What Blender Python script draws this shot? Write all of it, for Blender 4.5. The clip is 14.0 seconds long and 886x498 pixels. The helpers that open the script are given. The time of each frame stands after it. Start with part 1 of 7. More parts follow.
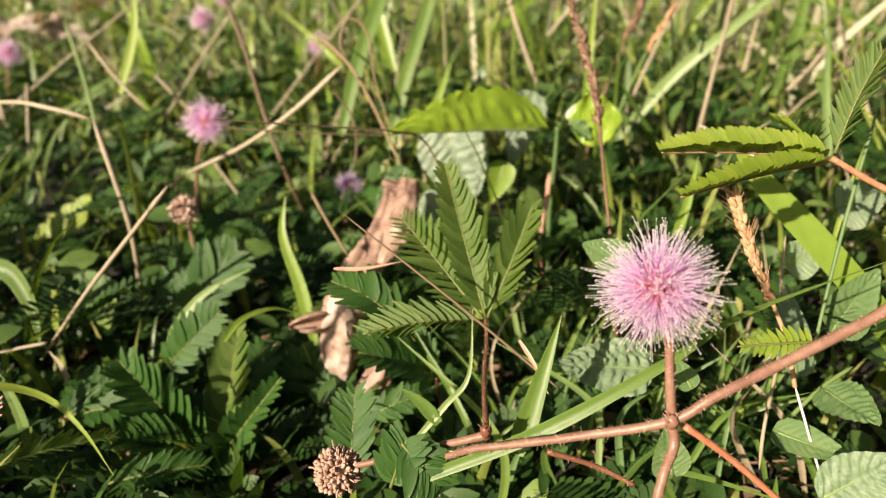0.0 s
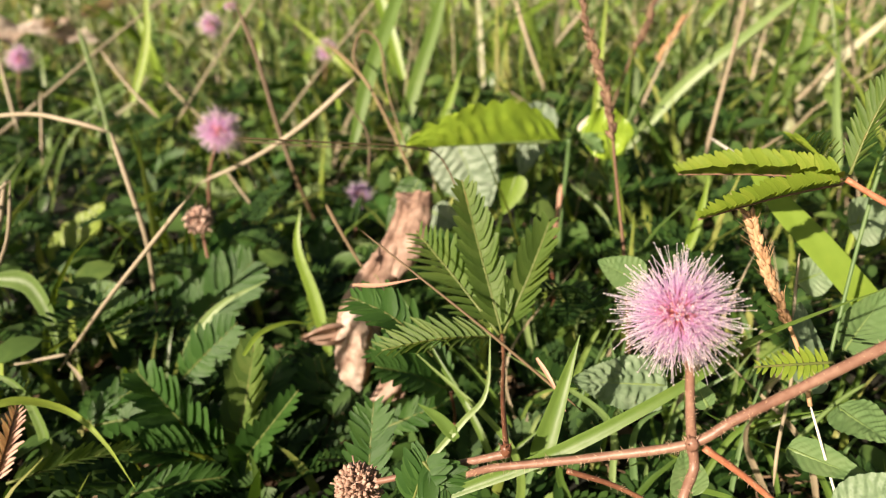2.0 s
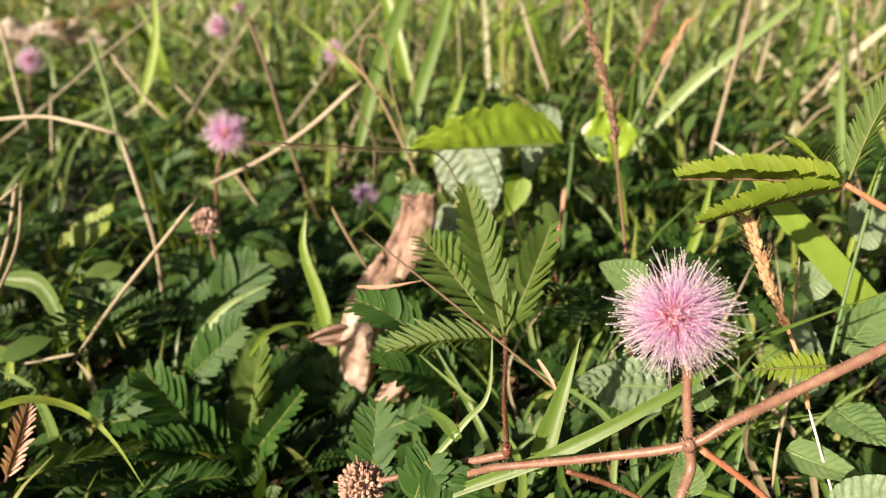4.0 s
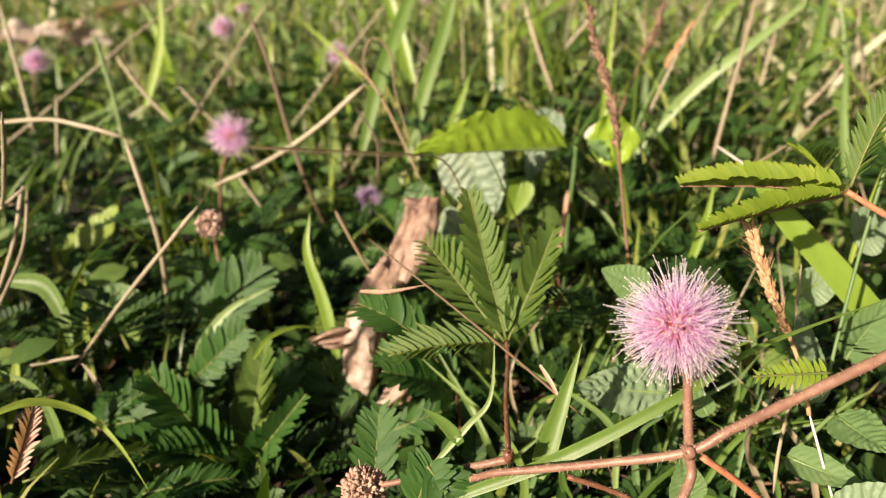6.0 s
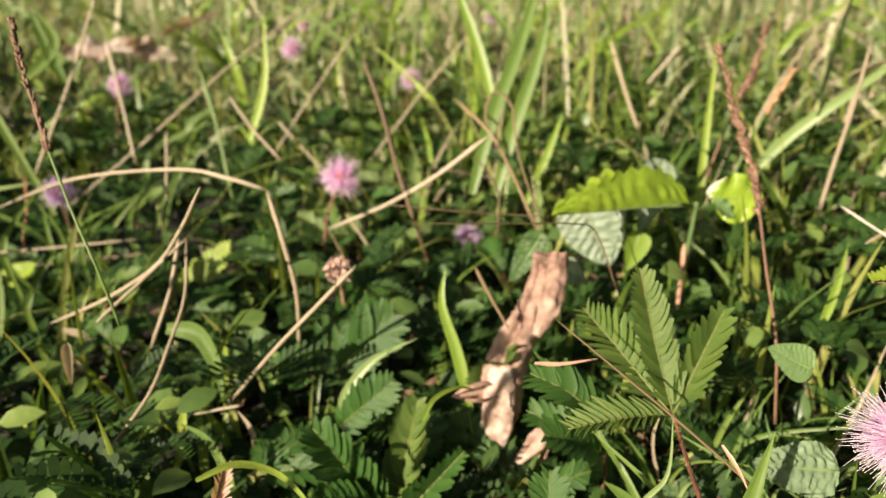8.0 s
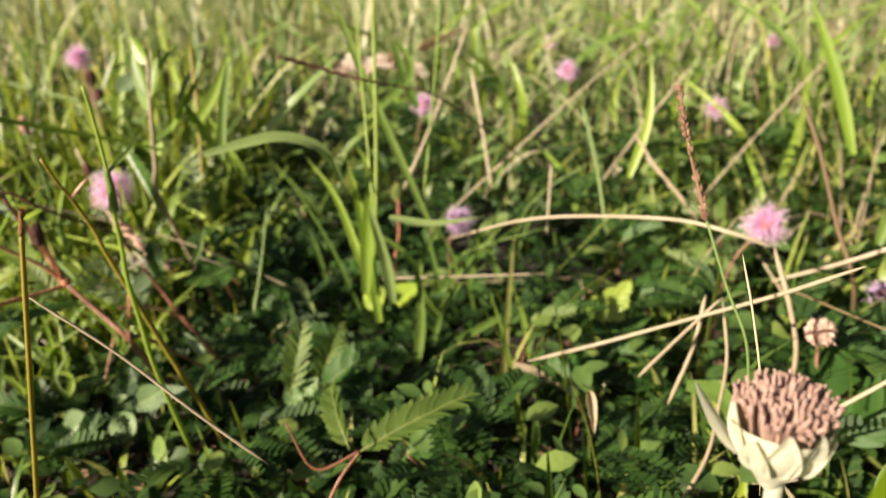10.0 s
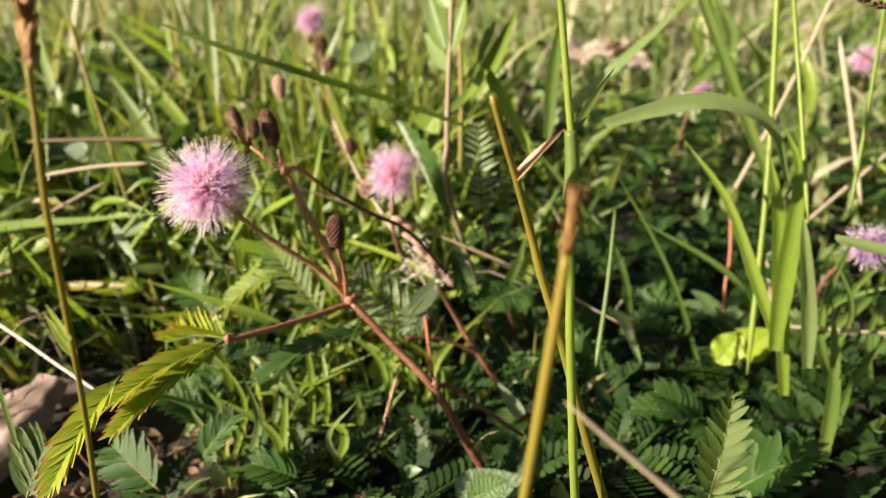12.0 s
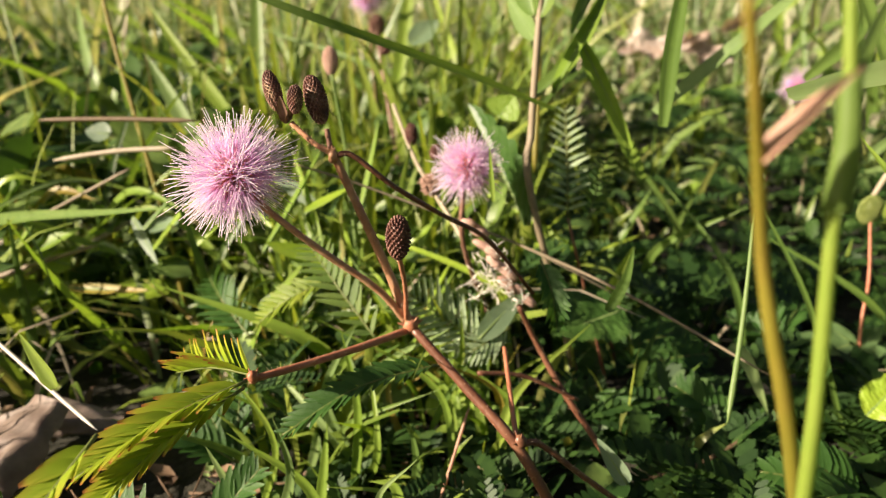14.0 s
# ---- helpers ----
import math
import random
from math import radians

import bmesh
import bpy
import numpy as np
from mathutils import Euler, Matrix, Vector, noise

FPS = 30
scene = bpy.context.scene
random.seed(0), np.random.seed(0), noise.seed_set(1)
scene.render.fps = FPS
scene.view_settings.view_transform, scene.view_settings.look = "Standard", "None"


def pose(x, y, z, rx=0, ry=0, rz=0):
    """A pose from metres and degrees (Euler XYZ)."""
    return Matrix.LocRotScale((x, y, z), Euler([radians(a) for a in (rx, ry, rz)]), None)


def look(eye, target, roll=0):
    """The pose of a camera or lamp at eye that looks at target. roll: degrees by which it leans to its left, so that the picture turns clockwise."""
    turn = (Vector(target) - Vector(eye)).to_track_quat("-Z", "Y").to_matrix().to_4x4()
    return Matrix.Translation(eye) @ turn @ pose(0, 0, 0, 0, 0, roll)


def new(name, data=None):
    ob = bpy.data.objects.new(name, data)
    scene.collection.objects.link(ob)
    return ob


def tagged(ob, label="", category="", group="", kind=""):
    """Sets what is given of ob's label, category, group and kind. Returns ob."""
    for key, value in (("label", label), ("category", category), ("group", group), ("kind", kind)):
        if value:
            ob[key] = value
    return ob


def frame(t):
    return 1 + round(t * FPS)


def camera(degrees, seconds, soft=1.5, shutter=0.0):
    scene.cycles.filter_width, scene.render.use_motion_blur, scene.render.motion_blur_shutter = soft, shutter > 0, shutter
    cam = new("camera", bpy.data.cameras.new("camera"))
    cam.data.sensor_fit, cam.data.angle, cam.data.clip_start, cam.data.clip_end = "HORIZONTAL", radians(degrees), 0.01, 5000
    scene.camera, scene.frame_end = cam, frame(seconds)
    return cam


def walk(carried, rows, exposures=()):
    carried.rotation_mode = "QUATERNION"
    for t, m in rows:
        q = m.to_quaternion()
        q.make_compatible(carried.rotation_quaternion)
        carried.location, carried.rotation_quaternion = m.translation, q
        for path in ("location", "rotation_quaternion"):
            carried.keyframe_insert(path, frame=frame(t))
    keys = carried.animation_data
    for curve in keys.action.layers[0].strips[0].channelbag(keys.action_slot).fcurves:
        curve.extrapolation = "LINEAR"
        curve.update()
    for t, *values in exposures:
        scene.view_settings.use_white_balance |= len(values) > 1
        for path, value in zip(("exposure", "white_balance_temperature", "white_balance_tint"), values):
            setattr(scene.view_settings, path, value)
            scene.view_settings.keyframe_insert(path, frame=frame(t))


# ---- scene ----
cam = camera(65.8, 14.0, 1.0)
cam.data.dof.use_dof = True
cam.data.dof.focus_distance = 0.116
cam.data.dof.aperture_fstop = 21.0

PATH = (
    (0, pose(0.0, 0.0, 0.12, 66.72, 1.32, 1.16)),
    (0.5, pose(0.0003, -0.0002, 0.1223, 66.82, 1.29, 1.12)),
    (1, pose(-0.001, 0.0005, 0.1234, 66.75, 1.29, 1.23)),
    (1.5, pose(-0.0025, -0.0004, 0.1239, 66.76, 1.2, 1.31)),
    (2, pose(-0.003, -0.0004, 0.1239, 66.82, 1.25, 1.46)),
    (2.5, pose(-0.0019, -0.0013, 0.1243, 66.82, 1.26, 1.64)),
    (3, pose(-0.0025, -0.0015, 0.1248, 66.84, 1.3, 1.75)),
    (5.5, pose(-0.0018, -0.0029, 0.1258, 66.87, 1.21, 2.34)),
    (6, pose(-0.0021, -0.0023, 0.1265, 66.85, 1.23, 2.35)),
    (6.5, pose(-0.0027, -0.0017, 0.1264, 66.95, 1.18, 2.34)),
    (7, pose(-0.0105, -0.0039, 0.1318, 66.76, 1.46, 2.67)),
    (7.2, pose(-0.0135, -0.0057, 0.1337, 66.9, 1.16, 2.83)),
    (9.3, pose(-0.1111, -0.0028, 0.1612, 67.18, 1.49, 10.38)),
    (9.5, pose(-0.1255, -0.0068, 0.1602, 67.35, 1.42, 11.82)),
    (10, pose(-0.1593, -0.0172, 0.1617, 67.59, 1.32, 15.52)),
    (10.5, pose(-0.2037, -0.012, 0.1572, 67.79, 1.25, 18.42)),
    (11, pose(-0.2352, 0.0041, 0.1532, 67.78, 1.52, 21.91)),
    (11.5, pose(-0.2558, 0.0212, 0.147, 68.02, 0.97, 24.17)),
    (12, pose(-0.2669, 0.0341, 0.134, 68.31, 1.16, 26.29)),
    (12.5, pose(-0.2782, 0.041, 0.1289, 68.2, 0.84, 28.14)),
    (13, pose(-0.2824, 0.0478, 0.1244, 68.42, 0.9, 29.47)),
    (13.5, pose(-0.2882, 0.0553, 0.1235, 68.42, 1.07, 30.37)),
    (14, pose(-0.2935, 0.0653, 0.1208, 68.52, 0.85, 30.35)),
)
walk(cam, PATH, [(0.0, 1.12), (7.2, 1.12), (9.3, 1.34), (14.0, 1.34)])

# ---- light ----
SUN_AZ, SUN_EL = radians(-141), radians(26)
world = bpy.data.worlds.new("sky")
scene.world = world
world.use_nodes = True
wn = world.node_tree
sky = wn.nodes.new("ShaderNodeTexSky")
sky.sky_type = "NISHITA"
sky.sun_disc = False
sky.sun_elevation = SUN_EL
sky.sun_rotation = SUN_AZ
sky.dust_density = 5.0
sky.ozone_density = 0.3
wn.links.new(sky.outputs[0], wn.nodes["Background"].inputs[0])
wn.nodes["Background"].inputs[1].default_value = 0.024
sun = new("sun", bpy.data.lights.new("sun", "SUN"))
sun.data.energy = 5.0
sun.data.angle = radians(0.6)
sun.data.color = (1.0, 0.825, 0.66)
toward = Vector((math.sin(SUN_AZ) * math.cos(SUN_EL), math.cos(SUN_AZ) * math.cos(SUN_EL), math.sin(SUN_EL)))
sun.matrix_world = look(toward * 5, (0, 0, 0))


# ---- materials ----
def ramp_node(nt, cols):
    r = nt.nodes.new("ShaderNodeValToRGB")
    e = r.color_ramp.elements
    while len(e) < len(cols):
        e.new(0.5)
    for el, (p, c) in zip(e, cols):
        el.position = p
        el.color = (*c, 1)
    return r


def leafy(name, cols, trans=0.35, rough=0.5, scale=350.0, source="island", bump=0.25, mix=0.45, tint=(1.25, 1.2, 0.55)):
    """A thin leaf: colour by piece and grain, part of the light passing through."""
    m = bpy.data.materials.new(name)
    m.use_nodes = True
    nt = m.node_tree
    n, l = nt.nodes, nt.links
    bs = n["Principled BSDF"]
    tc = n.new("ShaderNodeTexCoord")
    no = n.new("ShaderNodeTexNoise")
    no.inputs["Scale"].default_value = scale
    no.inputs["Detail"].default_value = 5
    l.new(tc.outputs["Object"], no.inputs["Vector"])
    big = n.new("ShaderNodeTexNoise")
    big.inputs["Scale"].default_value = scale * 0.09
    l.new(tc.outputs["Object"], big.inputs["Vector"])
    add = n.new("ShaderNodeMath")
    add.operation = "ADD"
    l.new(no.outputs[0], add.inputs[0])
    l.new(big.outputs[0], add.inputs[1])
    half = n.new("ShaderNodeMath")
    half.operation = "MULTIPLY_ADD"
    half.inputs[1].default_value = 0.9
    half.inputs[2].default_value = -0.4
    l.new(add.outputs[0], half.inputs[0])
    fac = half.outputs[0]
    if source in ("island", "object"):
        if source == "island":
            rnd = n.new("ShaderNodeNewGeometry").outputs["Random Per Island"]
        else:
            rnd = n.new("ShaderNodeObjectInfo").outputs["Random"]
        mx = n.new("ShaderNodeMix")
        mx.inputs[0].default_value = mix
        l.new(rnd, mx.inputs[2])
        l.new(fac, mx.inputs[3])
        fac = mx.outputs[0]
    rp = ramp_node(nt, cols)
    l.new(fac, rp.inputs[0])
    l.new(rp.outputs[0], bs.inputs["Base Color"])
    bs.inputs["Roughness"].default_value = rough
    bs.inputs["Specular IOR Level"].default_value = 0.42
    bp = n.new("ShaderNodeBump")
    bp.inputs["Strength"].default_value = bump
    bp.inputs["Distance"].default_value = 0.0004
    l.new(no.outputs[0], bp.inputs["Height"])
    l.new(bp.outputs[0], bs.inputs["Normal"])
    if trans > 0:
        tr = n.new("ShaderNodeBsdfTranslucent")
        mul = n.new("ShaderNodeMix")
        mul.data_type = "RGBA"
        mul.blend_type = "MULTIPLY"
        mul.inputs[0].default_value = 1.0
        mul.inputs[7].default_value = (*tint, 1)
        l.new(rp.outputs[0], mul.inputs[6])
        l.new(mul.outputs[2], tr.inputs[0])
        sh = n.new("ShaderNodeMixShader")
        sh.inputs[0].default_value = trans
        l.new(bs.outputs[0], sh.inputs[1])
        l.new(tr.outputs[0], sh.inputs[2])
        l.new(sh.outputs[0], n["Material Output"].inputs[0])
    return m


def radial(name, cols, reach, trans=0.4, rough=0.6, clear=0.0):
    """Colour by distance from the thing's own centre, for flower heads."""
    m = bpy.data.materials.new(name)
    m.use_nodes = True
    nt = m.node_tree
    n, l = nt.nodes, nt.links
    bs = n["Principled BSDF"]
    tc = n.new("ShaderNodeTexCoord")
    ln = n.new("ShaderNodeVectorMath")
    ln.operation = "LENGTH"
    l.new(tc.outputs["Object"], ln.inputs[0])
    dv = n.new("ShaderNodeMath")
    dv.operation = "DIVIDE"
    dv.inputs[1].default_value = reach
    l.new(ln.outputs["Value"], dv.inputs[0])
    geo = n.new("ShaderNodeNewGeometry")
    jit = n.new("ShaderNodeMath")
    jit.operation = "MULTIPLY_ADD"
    jit.inputs[1].default_value = 0.22
    jit.inputs[2].default_value = -0.11
    l.new(geo.outputs["Random Per Island"], jit.inputs[0])
    sm = n.new("ShaderNodeMath")
    l.new(dv.outputs[0], sm.inputs[0])
    l.new(jit.outputs[0], sm.inputs[1])
    rp = ramp_node(nt, cols)
    l.new(sm.outputs[0], rp.inputs[0])
    l.new(rp.outputs[0], bs.inputs["Base Color"])
    bs.inputs["Roughness"].default_value = rough
    tr = n.new("ShaderNodeBsdfTranslucent")
    l.new(rp.outputs[0], tr.inputs[0])
    sh = n.new("ShaderNodeMixShader")
    sh.inputs[0].default_value = trans
    l.new(bs.outputs[0], sh.inputs[1])
    l.new(tr.outputs[0], sh.inputs[2])
    l.new(sh.outputs[0], n["Material Output"].inputs[0])
    if clear:
        thin = n.new("ShaderNodeMixShader")
        thin.inputs[0].default_value = clear
        l.new(sh.outputs[0], thin.inputs[1])
        l.new(n.new("ShaderNodeBsdfTransparent").outputs[0], thin.inputs[2])
        l.new(thin.outputs[0], n["Material Output"].inputs[0])
    return m


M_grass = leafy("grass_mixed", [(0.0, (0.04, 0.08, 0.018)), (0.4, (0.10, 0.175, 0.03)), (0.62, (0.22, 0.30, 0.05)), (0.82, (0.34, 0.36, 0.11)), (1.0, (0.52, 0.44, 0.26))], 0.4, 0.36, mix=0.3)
# Paler copy of the grass; full sun on the far meadow is in the colour.
M_far = leafy("grass_far_sunlit", [(0.0, (0.085, 0.145, 0.05)), (0.4, (0.18, 0.26, 0.095)), (0.62, (0.33, 0.39, 0.18)), (0.8, (0.50, 0.48, 0.32)), (1.0, (0.64, 0.60, 0.46))], 0.4, 0.4, mix=0.3)
M_blade = leafy("blade_green", [(0.0, (0.085, 0.16, 0.03)), (0.5, (0.14, 0.235, 0.045)), (1.0, (0.22, 0.31, 0.075))], 0.42, 0.42, source="object", mix=0.5)
M_pale = leafy("blade_pale", [(0.0, (0.15, 0.24, 0.075)), (0.5, (0.22, 0.32, 0.105)), (1.0, (0.31, 0.40, 0.16))], 0.35, 0.4, source="object", mix=0.5)
M_glow = leafy("blade_yellow_green", [(0.0, (0.15, 0.25, 0.03)), (0.5, (0.22, 0.33, 0.045)), (1.0, (0.33, 0.40, 0.07))], 0.36, 0.4, source="object", mix=0.5, tint=(1.15, 1.25, 0.5))
M_olive = leafy("olive_stalk", [(0.0, (0.14, 0.15, 0.02)), (0.5, (0.26, 0.225, 0.03)), (1.0, (0.38, 0.21, 0.06))], 0.3, 0.45, scale=90, source="noise")
M_glow2 = leafy("broad_grass", [(0.0, (0.09, 0.16, 0.03)), (0.5, (0.2, 0.28, 0.04)), (1.0, (0.33, 0.39, 0.07))], 0.38, 0.38, mix=0.3)
M_vivid = leafy("blade_vivid_green", [(0.0, (0.105, 0.18, 0.006)), (1.0, (0.15, 0.24, 0.010))], 0.5, 0.4, source="noise", tint=(1.1, 1.2, 0.3))
M_rib = leafy("leaf_rib", [(0.0, (0.09, 0.13, 0.03)), (0.6, (0.16, 0.19, 0.05)), (1.0, (0.25, 0.16, 0.06))], 0.2, 0.5, source="noise")
M_litter = leafy("litter", [(0.0, (0.05, 0.03, 0.018)), (0.5, (0.13, 0.08, 0.045)), (0.85, (0.24, 0.16, 0.09)), (1.0, (0.42, 0.34, 0.22))], 0.1, 0.7, mix=0.3)
M_straw = leafy("dry_straw", [(0.0, (0.20, 0.155, 0.09)), (0.5, (0.34, 0.285, 0.19)), (1.0, (0.52, 0.46, 0.34))], 0.15, 0.55, source="object", mix=0.5)
M_white = leafy("bleached_straw", [(0.0, (0.55, 0.5, 0.42)), (0.5, (0.70, 0.66, 0.58)), (1.0, (0.8, 0.77, 0.7))], 0.1, 0.5, source="object")
M_brownstalk = leafy("brown_stalk", [(0.0, (0.06, 0.04, 0.02)), (0.5, (0.14, 0.095, 0.05)), (1.0, (0.26, 0.19, 0.10))], 0.0, 0.6, source="object", mix=0.3)
M_spike = leafy("seed_spike", [(0.0, (0.06, 0.035, 0.022)), (0.5, (0.15, 0.085, 0.05)), (1.0, (0.32, 0.22, 0.13))], 0.05, 0.65)
M_rustspike = leafy("rust_spike", [(0.0, (0.16, 0.07, 0.02)), (0.5, (0.28, 0.14, 0.04)), (1.0, (0.36, 0.24, 0.08))], 0.15, 0.6)
M_tanspike = leafy("tan_spike", [(0.0, (0.30, 0.16, 0.08)), (0.5, (0.48, 0.29, 0.15)), (1.0, (0.66, 0.47, 0.28))], 0.15, 0.6)
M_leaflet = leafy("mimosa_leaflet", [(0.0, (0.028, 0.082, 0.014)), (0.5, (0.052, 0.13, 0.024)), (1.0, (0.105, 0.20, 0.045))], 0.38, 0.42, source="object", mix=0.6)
# Lighter copy of the leaflet; sunlight on the leaf is put into its colour.
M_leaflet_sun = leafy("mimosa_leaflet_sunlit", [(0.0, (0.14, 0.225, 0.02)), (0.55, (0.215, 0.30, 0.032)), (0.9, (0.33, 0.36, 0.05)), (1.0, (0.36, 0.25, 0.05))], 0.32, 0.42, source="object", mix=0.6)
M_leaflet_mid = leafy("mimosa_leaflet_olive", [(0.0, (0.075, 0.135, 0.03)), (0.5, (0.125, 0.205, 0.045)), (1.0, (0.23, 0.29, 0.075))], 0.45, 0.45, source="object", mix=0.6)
M_comb = leafy("mimosa_leaflet_pale", [(0.0, (0.20, 0.29, 0.15)), (0.5, (0.30, 0.40, 0.22)), (1.0, (0.40, 0.48, 0.29))], 0.3, 0.4, source="object", mix=0.6)
M_greenbud = leafy("green_bud", [(0.0, (0.10, 0.14, 0.03)), (1.0, (0.24, 0.28, 0.07))], 0.1, 0.5)
M_pinkpod = leafy("pink_dry_leaflet", [(0.0, (0.40, 0.22, 0.16)), (0.5, (0.58, 0.38, 0.30)), (1.0, (0.72, 0.56, 0.46))], 0.2, 0.55, source="object", mix=0.6)
# Low leaves: green darkened to stand in for shade from the growth above.
M_cover_shaded = leafy("ground_cover_leaf_shaded", [(0.0, (0.011, 0.034, 0.006)), (0.5, (0.024, 0.064, 0.010)), (0.85, (0.055, 0.115, 0.02)), (1.0, (0.12, 0.16, 0.04))], 0.3, 0.55, mix=0.35)
M_herb = leafy("herb_leaf", [(0.0, (0.045, 0.095, 0.025)), (0.5, (0.10, 0.175, 0.045)), (0.8, (0.20, 0.29, 0.07)), (1.0, (0.36, 0.40, 0.15))], 0.3, 0.38, mix=0.35)
M_stem = leafy("red_brown_stem", [(0.0, (0.12, 0.056, 0.036)), (0.5, (0.22, 0.118, 0.08)), (1.0, (0.37, 0.245, 0.17))], 0.0, 0.42, scale=500, source="noise", bump=0.5)
M_dkstem = leafy("dark_red_stem", [(0.0, (0.075, 0.03, 0.017)), (0.5, (0.15, 0.062, 0.034)), (1.0, (0.26, 0.13, 0.07))], 0.0, 0.4, scale=500, source="noise", bump=0.5)
M_redstem = leafy("pink_red_stem", [(0.0, (0.28, 0.085, 0.042)), (0.5, (0.43, 0.165, 0.085)), (1.0, (0.55, 0.29, 0.175))], 0.05, 0.45, scale=500, source="noise", bump=0.4)
M_tanstem = leafy("tan_red_stem", [(0.0, (0.27, 0.115, 0.055)), (0.5, (0.45, 0.235, 0.125)), (1.0, (0.62, 0.42, 0.27))], 0.0, 0.42, scale=500, source="noise", bump=0.4)
M_hair = leafy("stem_hair", [(0.0, (0.55, 0.38, 0.25)), (1.0, (0.75, 0.6, 0.42))], 0.3, 0.5, source="island")
M_bud = leafy("dark_bud", [(0.0, (0.035, 0.013, 0.011)), (0.42, (0.10, 0.04, 0.03)), (0.62, (0.17, 0.08, 0.055)), (0.8, (0.40, 0.28, 0.17))], 0.0, 0.5, mix=0.85)
M_drybud = leafy("dry_flower_head", [(0.0, (0.22, 0.12, 0.09)), (0.5, (0.42, 0.27, 0.2)), (1.0, (0.62, 0.46, 0.36))], 0.15, 0.65, mix=0.6)
M_thistle = leafy("faded_floret", [(0.0, (0.22, 0.13, 0.11)), (0.5, (0.38, 0.255, 0.215)), (1.0, (0.52, 0.39, 0.33))], 0.2, 0.7, mix=0.6)
M_greygreen = leafy("grey_green_cup", [(0.0, (0.34, 0.37, 0.27)), (0.5, (0.52, 0.53, 0.42)), (1.0, (0.68, 0.67, 0.56))], 0.2, 0.6)
M_broad = leafy("broad_leaf_green", [(0.0, (0.16, 0.27, 0.025)), (0.5, (0.26, 0.38, 0.035)), (1.0, (0.37, 0.46, 0.06))], 0.26, 0.38, scale=220, source="noise", bump=0.5)
M_paleleaf = leafy("pale_leaf", [(0.0, (0.13, 0.21, 0.11)), (0.5, (0.21, 0.30, 0.17)), (1.0, (0.33, 0.41, 0.27))], 0.35, 0.5, scale=220, source="noise", bump=0.5)
M_greypale = leafy("grey_pale_leaf", [(0.0, (0.15, 0.22, 0.135)), (0.5, (0.25, 0.325, 0.225)), (1.0, (0.37, 0.43, 0.33))], 0.3, 0.5, scale=220, source="noise", bump=0.5)
M_midleaf = leafy("mid_leaf", [(0.0, (0.09, 0.17, 0.06)), (0.5, (0.15, 0.25, 0.09)), (1.0, (0.24, 0.33, 0.14))], 0.35, 0.48, scale=220, source="noise", bump=0.5)
# Darker copy of mid_leaf; the shade of the hollow is in its colour.
M_midleaf_shaded = leafy("mid_leaf_shaded", [(0.0, (0.026, 0.07, 0.012)), (0.5, (0.05, 0.115, 0.02)), (1.0, (0.10, 0.18, 0.04))], 0.35, 0.45, scale=220, source="noise", bump=0.5)
M_dryleaf = leafy("dry_leaf_brown", [(0.15, (0.085, 0.048, 0.035)), (0.40, (0.29, 0.185, 0.135)), (0.62, (0.47, 0.33, 0.255)), (0.9, (0.66, 0.53, 0.44))], 0.15, 0.6, scale=240, source="noise", bump=1.0)
M_dryleaf2 = leafy("dry_leaf_tan", [(0.22, (0.17, 0.09, 0.06)), (0.42, (0.42, 0.31, 0.24)), (0.6, (0.60, 0.51, 0.43)), (0.85, (0.74, 0.68, 0.61))], 0.2, 0.6, scale=260, source="noise", bump=1.0)
M_greyleaf = leafy("dry_leaf_grey", [(0.0, (0.06, 0.04, 0.028)), (0.45, (0.20, 0.15, 0.115)), (1.0, (0.42, 0.36, 0.31))], 0.1, 0.6, scale=180, source="noise", bump=0.8)
M_palehead = leafy("pale_faded_head", [(0.0, (0.50, 0.31, 0.24)), (0.5, (0.68, 0.48, 0.39)), (1.0, (0.84, 0.68, 0.58))], 0.2, 0.6, mix=0.6)
M_bract = leafy("pink_dry_blade", [(0.0, (0.46, 0.24, 0.16)), (1.0, (0.66, 0.42, 0.30))], 0.25, 0.5, source="noise")
M_leaflet_edge = radial("mimosa_leaflet_brown_edged", [(0.0, (0.22, 0.32, 0.015)), (0.5, (0.31, 0.42, 0.025)), (0.86, (0.38, 0.38, 0.03)), (0.97, (0.42, 0.22, 0.04)), (1.0, (0.34, 0.13, 0.035))], 1.0, 0.4, 0.4)
M_filament = radial("pink_filament", [(0.0, (0.95, 0.44, 0.36)), (0.30, (0.94, 0.55, 0.55)), (0.44, (0.95, 0.68, 0.93)), (0.75, (0.96, 0.80, 0.97)), (1.0, (0.97, 0.93, 0.98))], 0.0104, 0.65, clear=0.32)
M_filament_far = radial("lilac_filament", [(0.0, (0.86, 0.47, 0.68)), (0.4, (0.90, 0.63, 0.89)), (1.0, (0.95, 0.82, 0.96))], 0.0104, 0.6)
M_filament_violet = radial("violet_filament", [(0.0, (0.5, 0.25, 0.45)), (0.5, (0.6, 0.40, 0.70)), (1.0, (0.76, 0.62, 0.85))], 0.0108)
M_anther = leafy("white_anther", [(0.0, (0.80, 0.66, 0.76)), (1.0, (0.92, 0.88, 0.88))], 0.3, 0.5)
M_core = leafy("flower_core", [(0.0, (0.90, 0.40, 0.33)), (0.6, (0.95, 0.60, 0.52)), (1.0, (0.97, 0.90, 0.85))], 0.4, 0.6, mix=0.75)

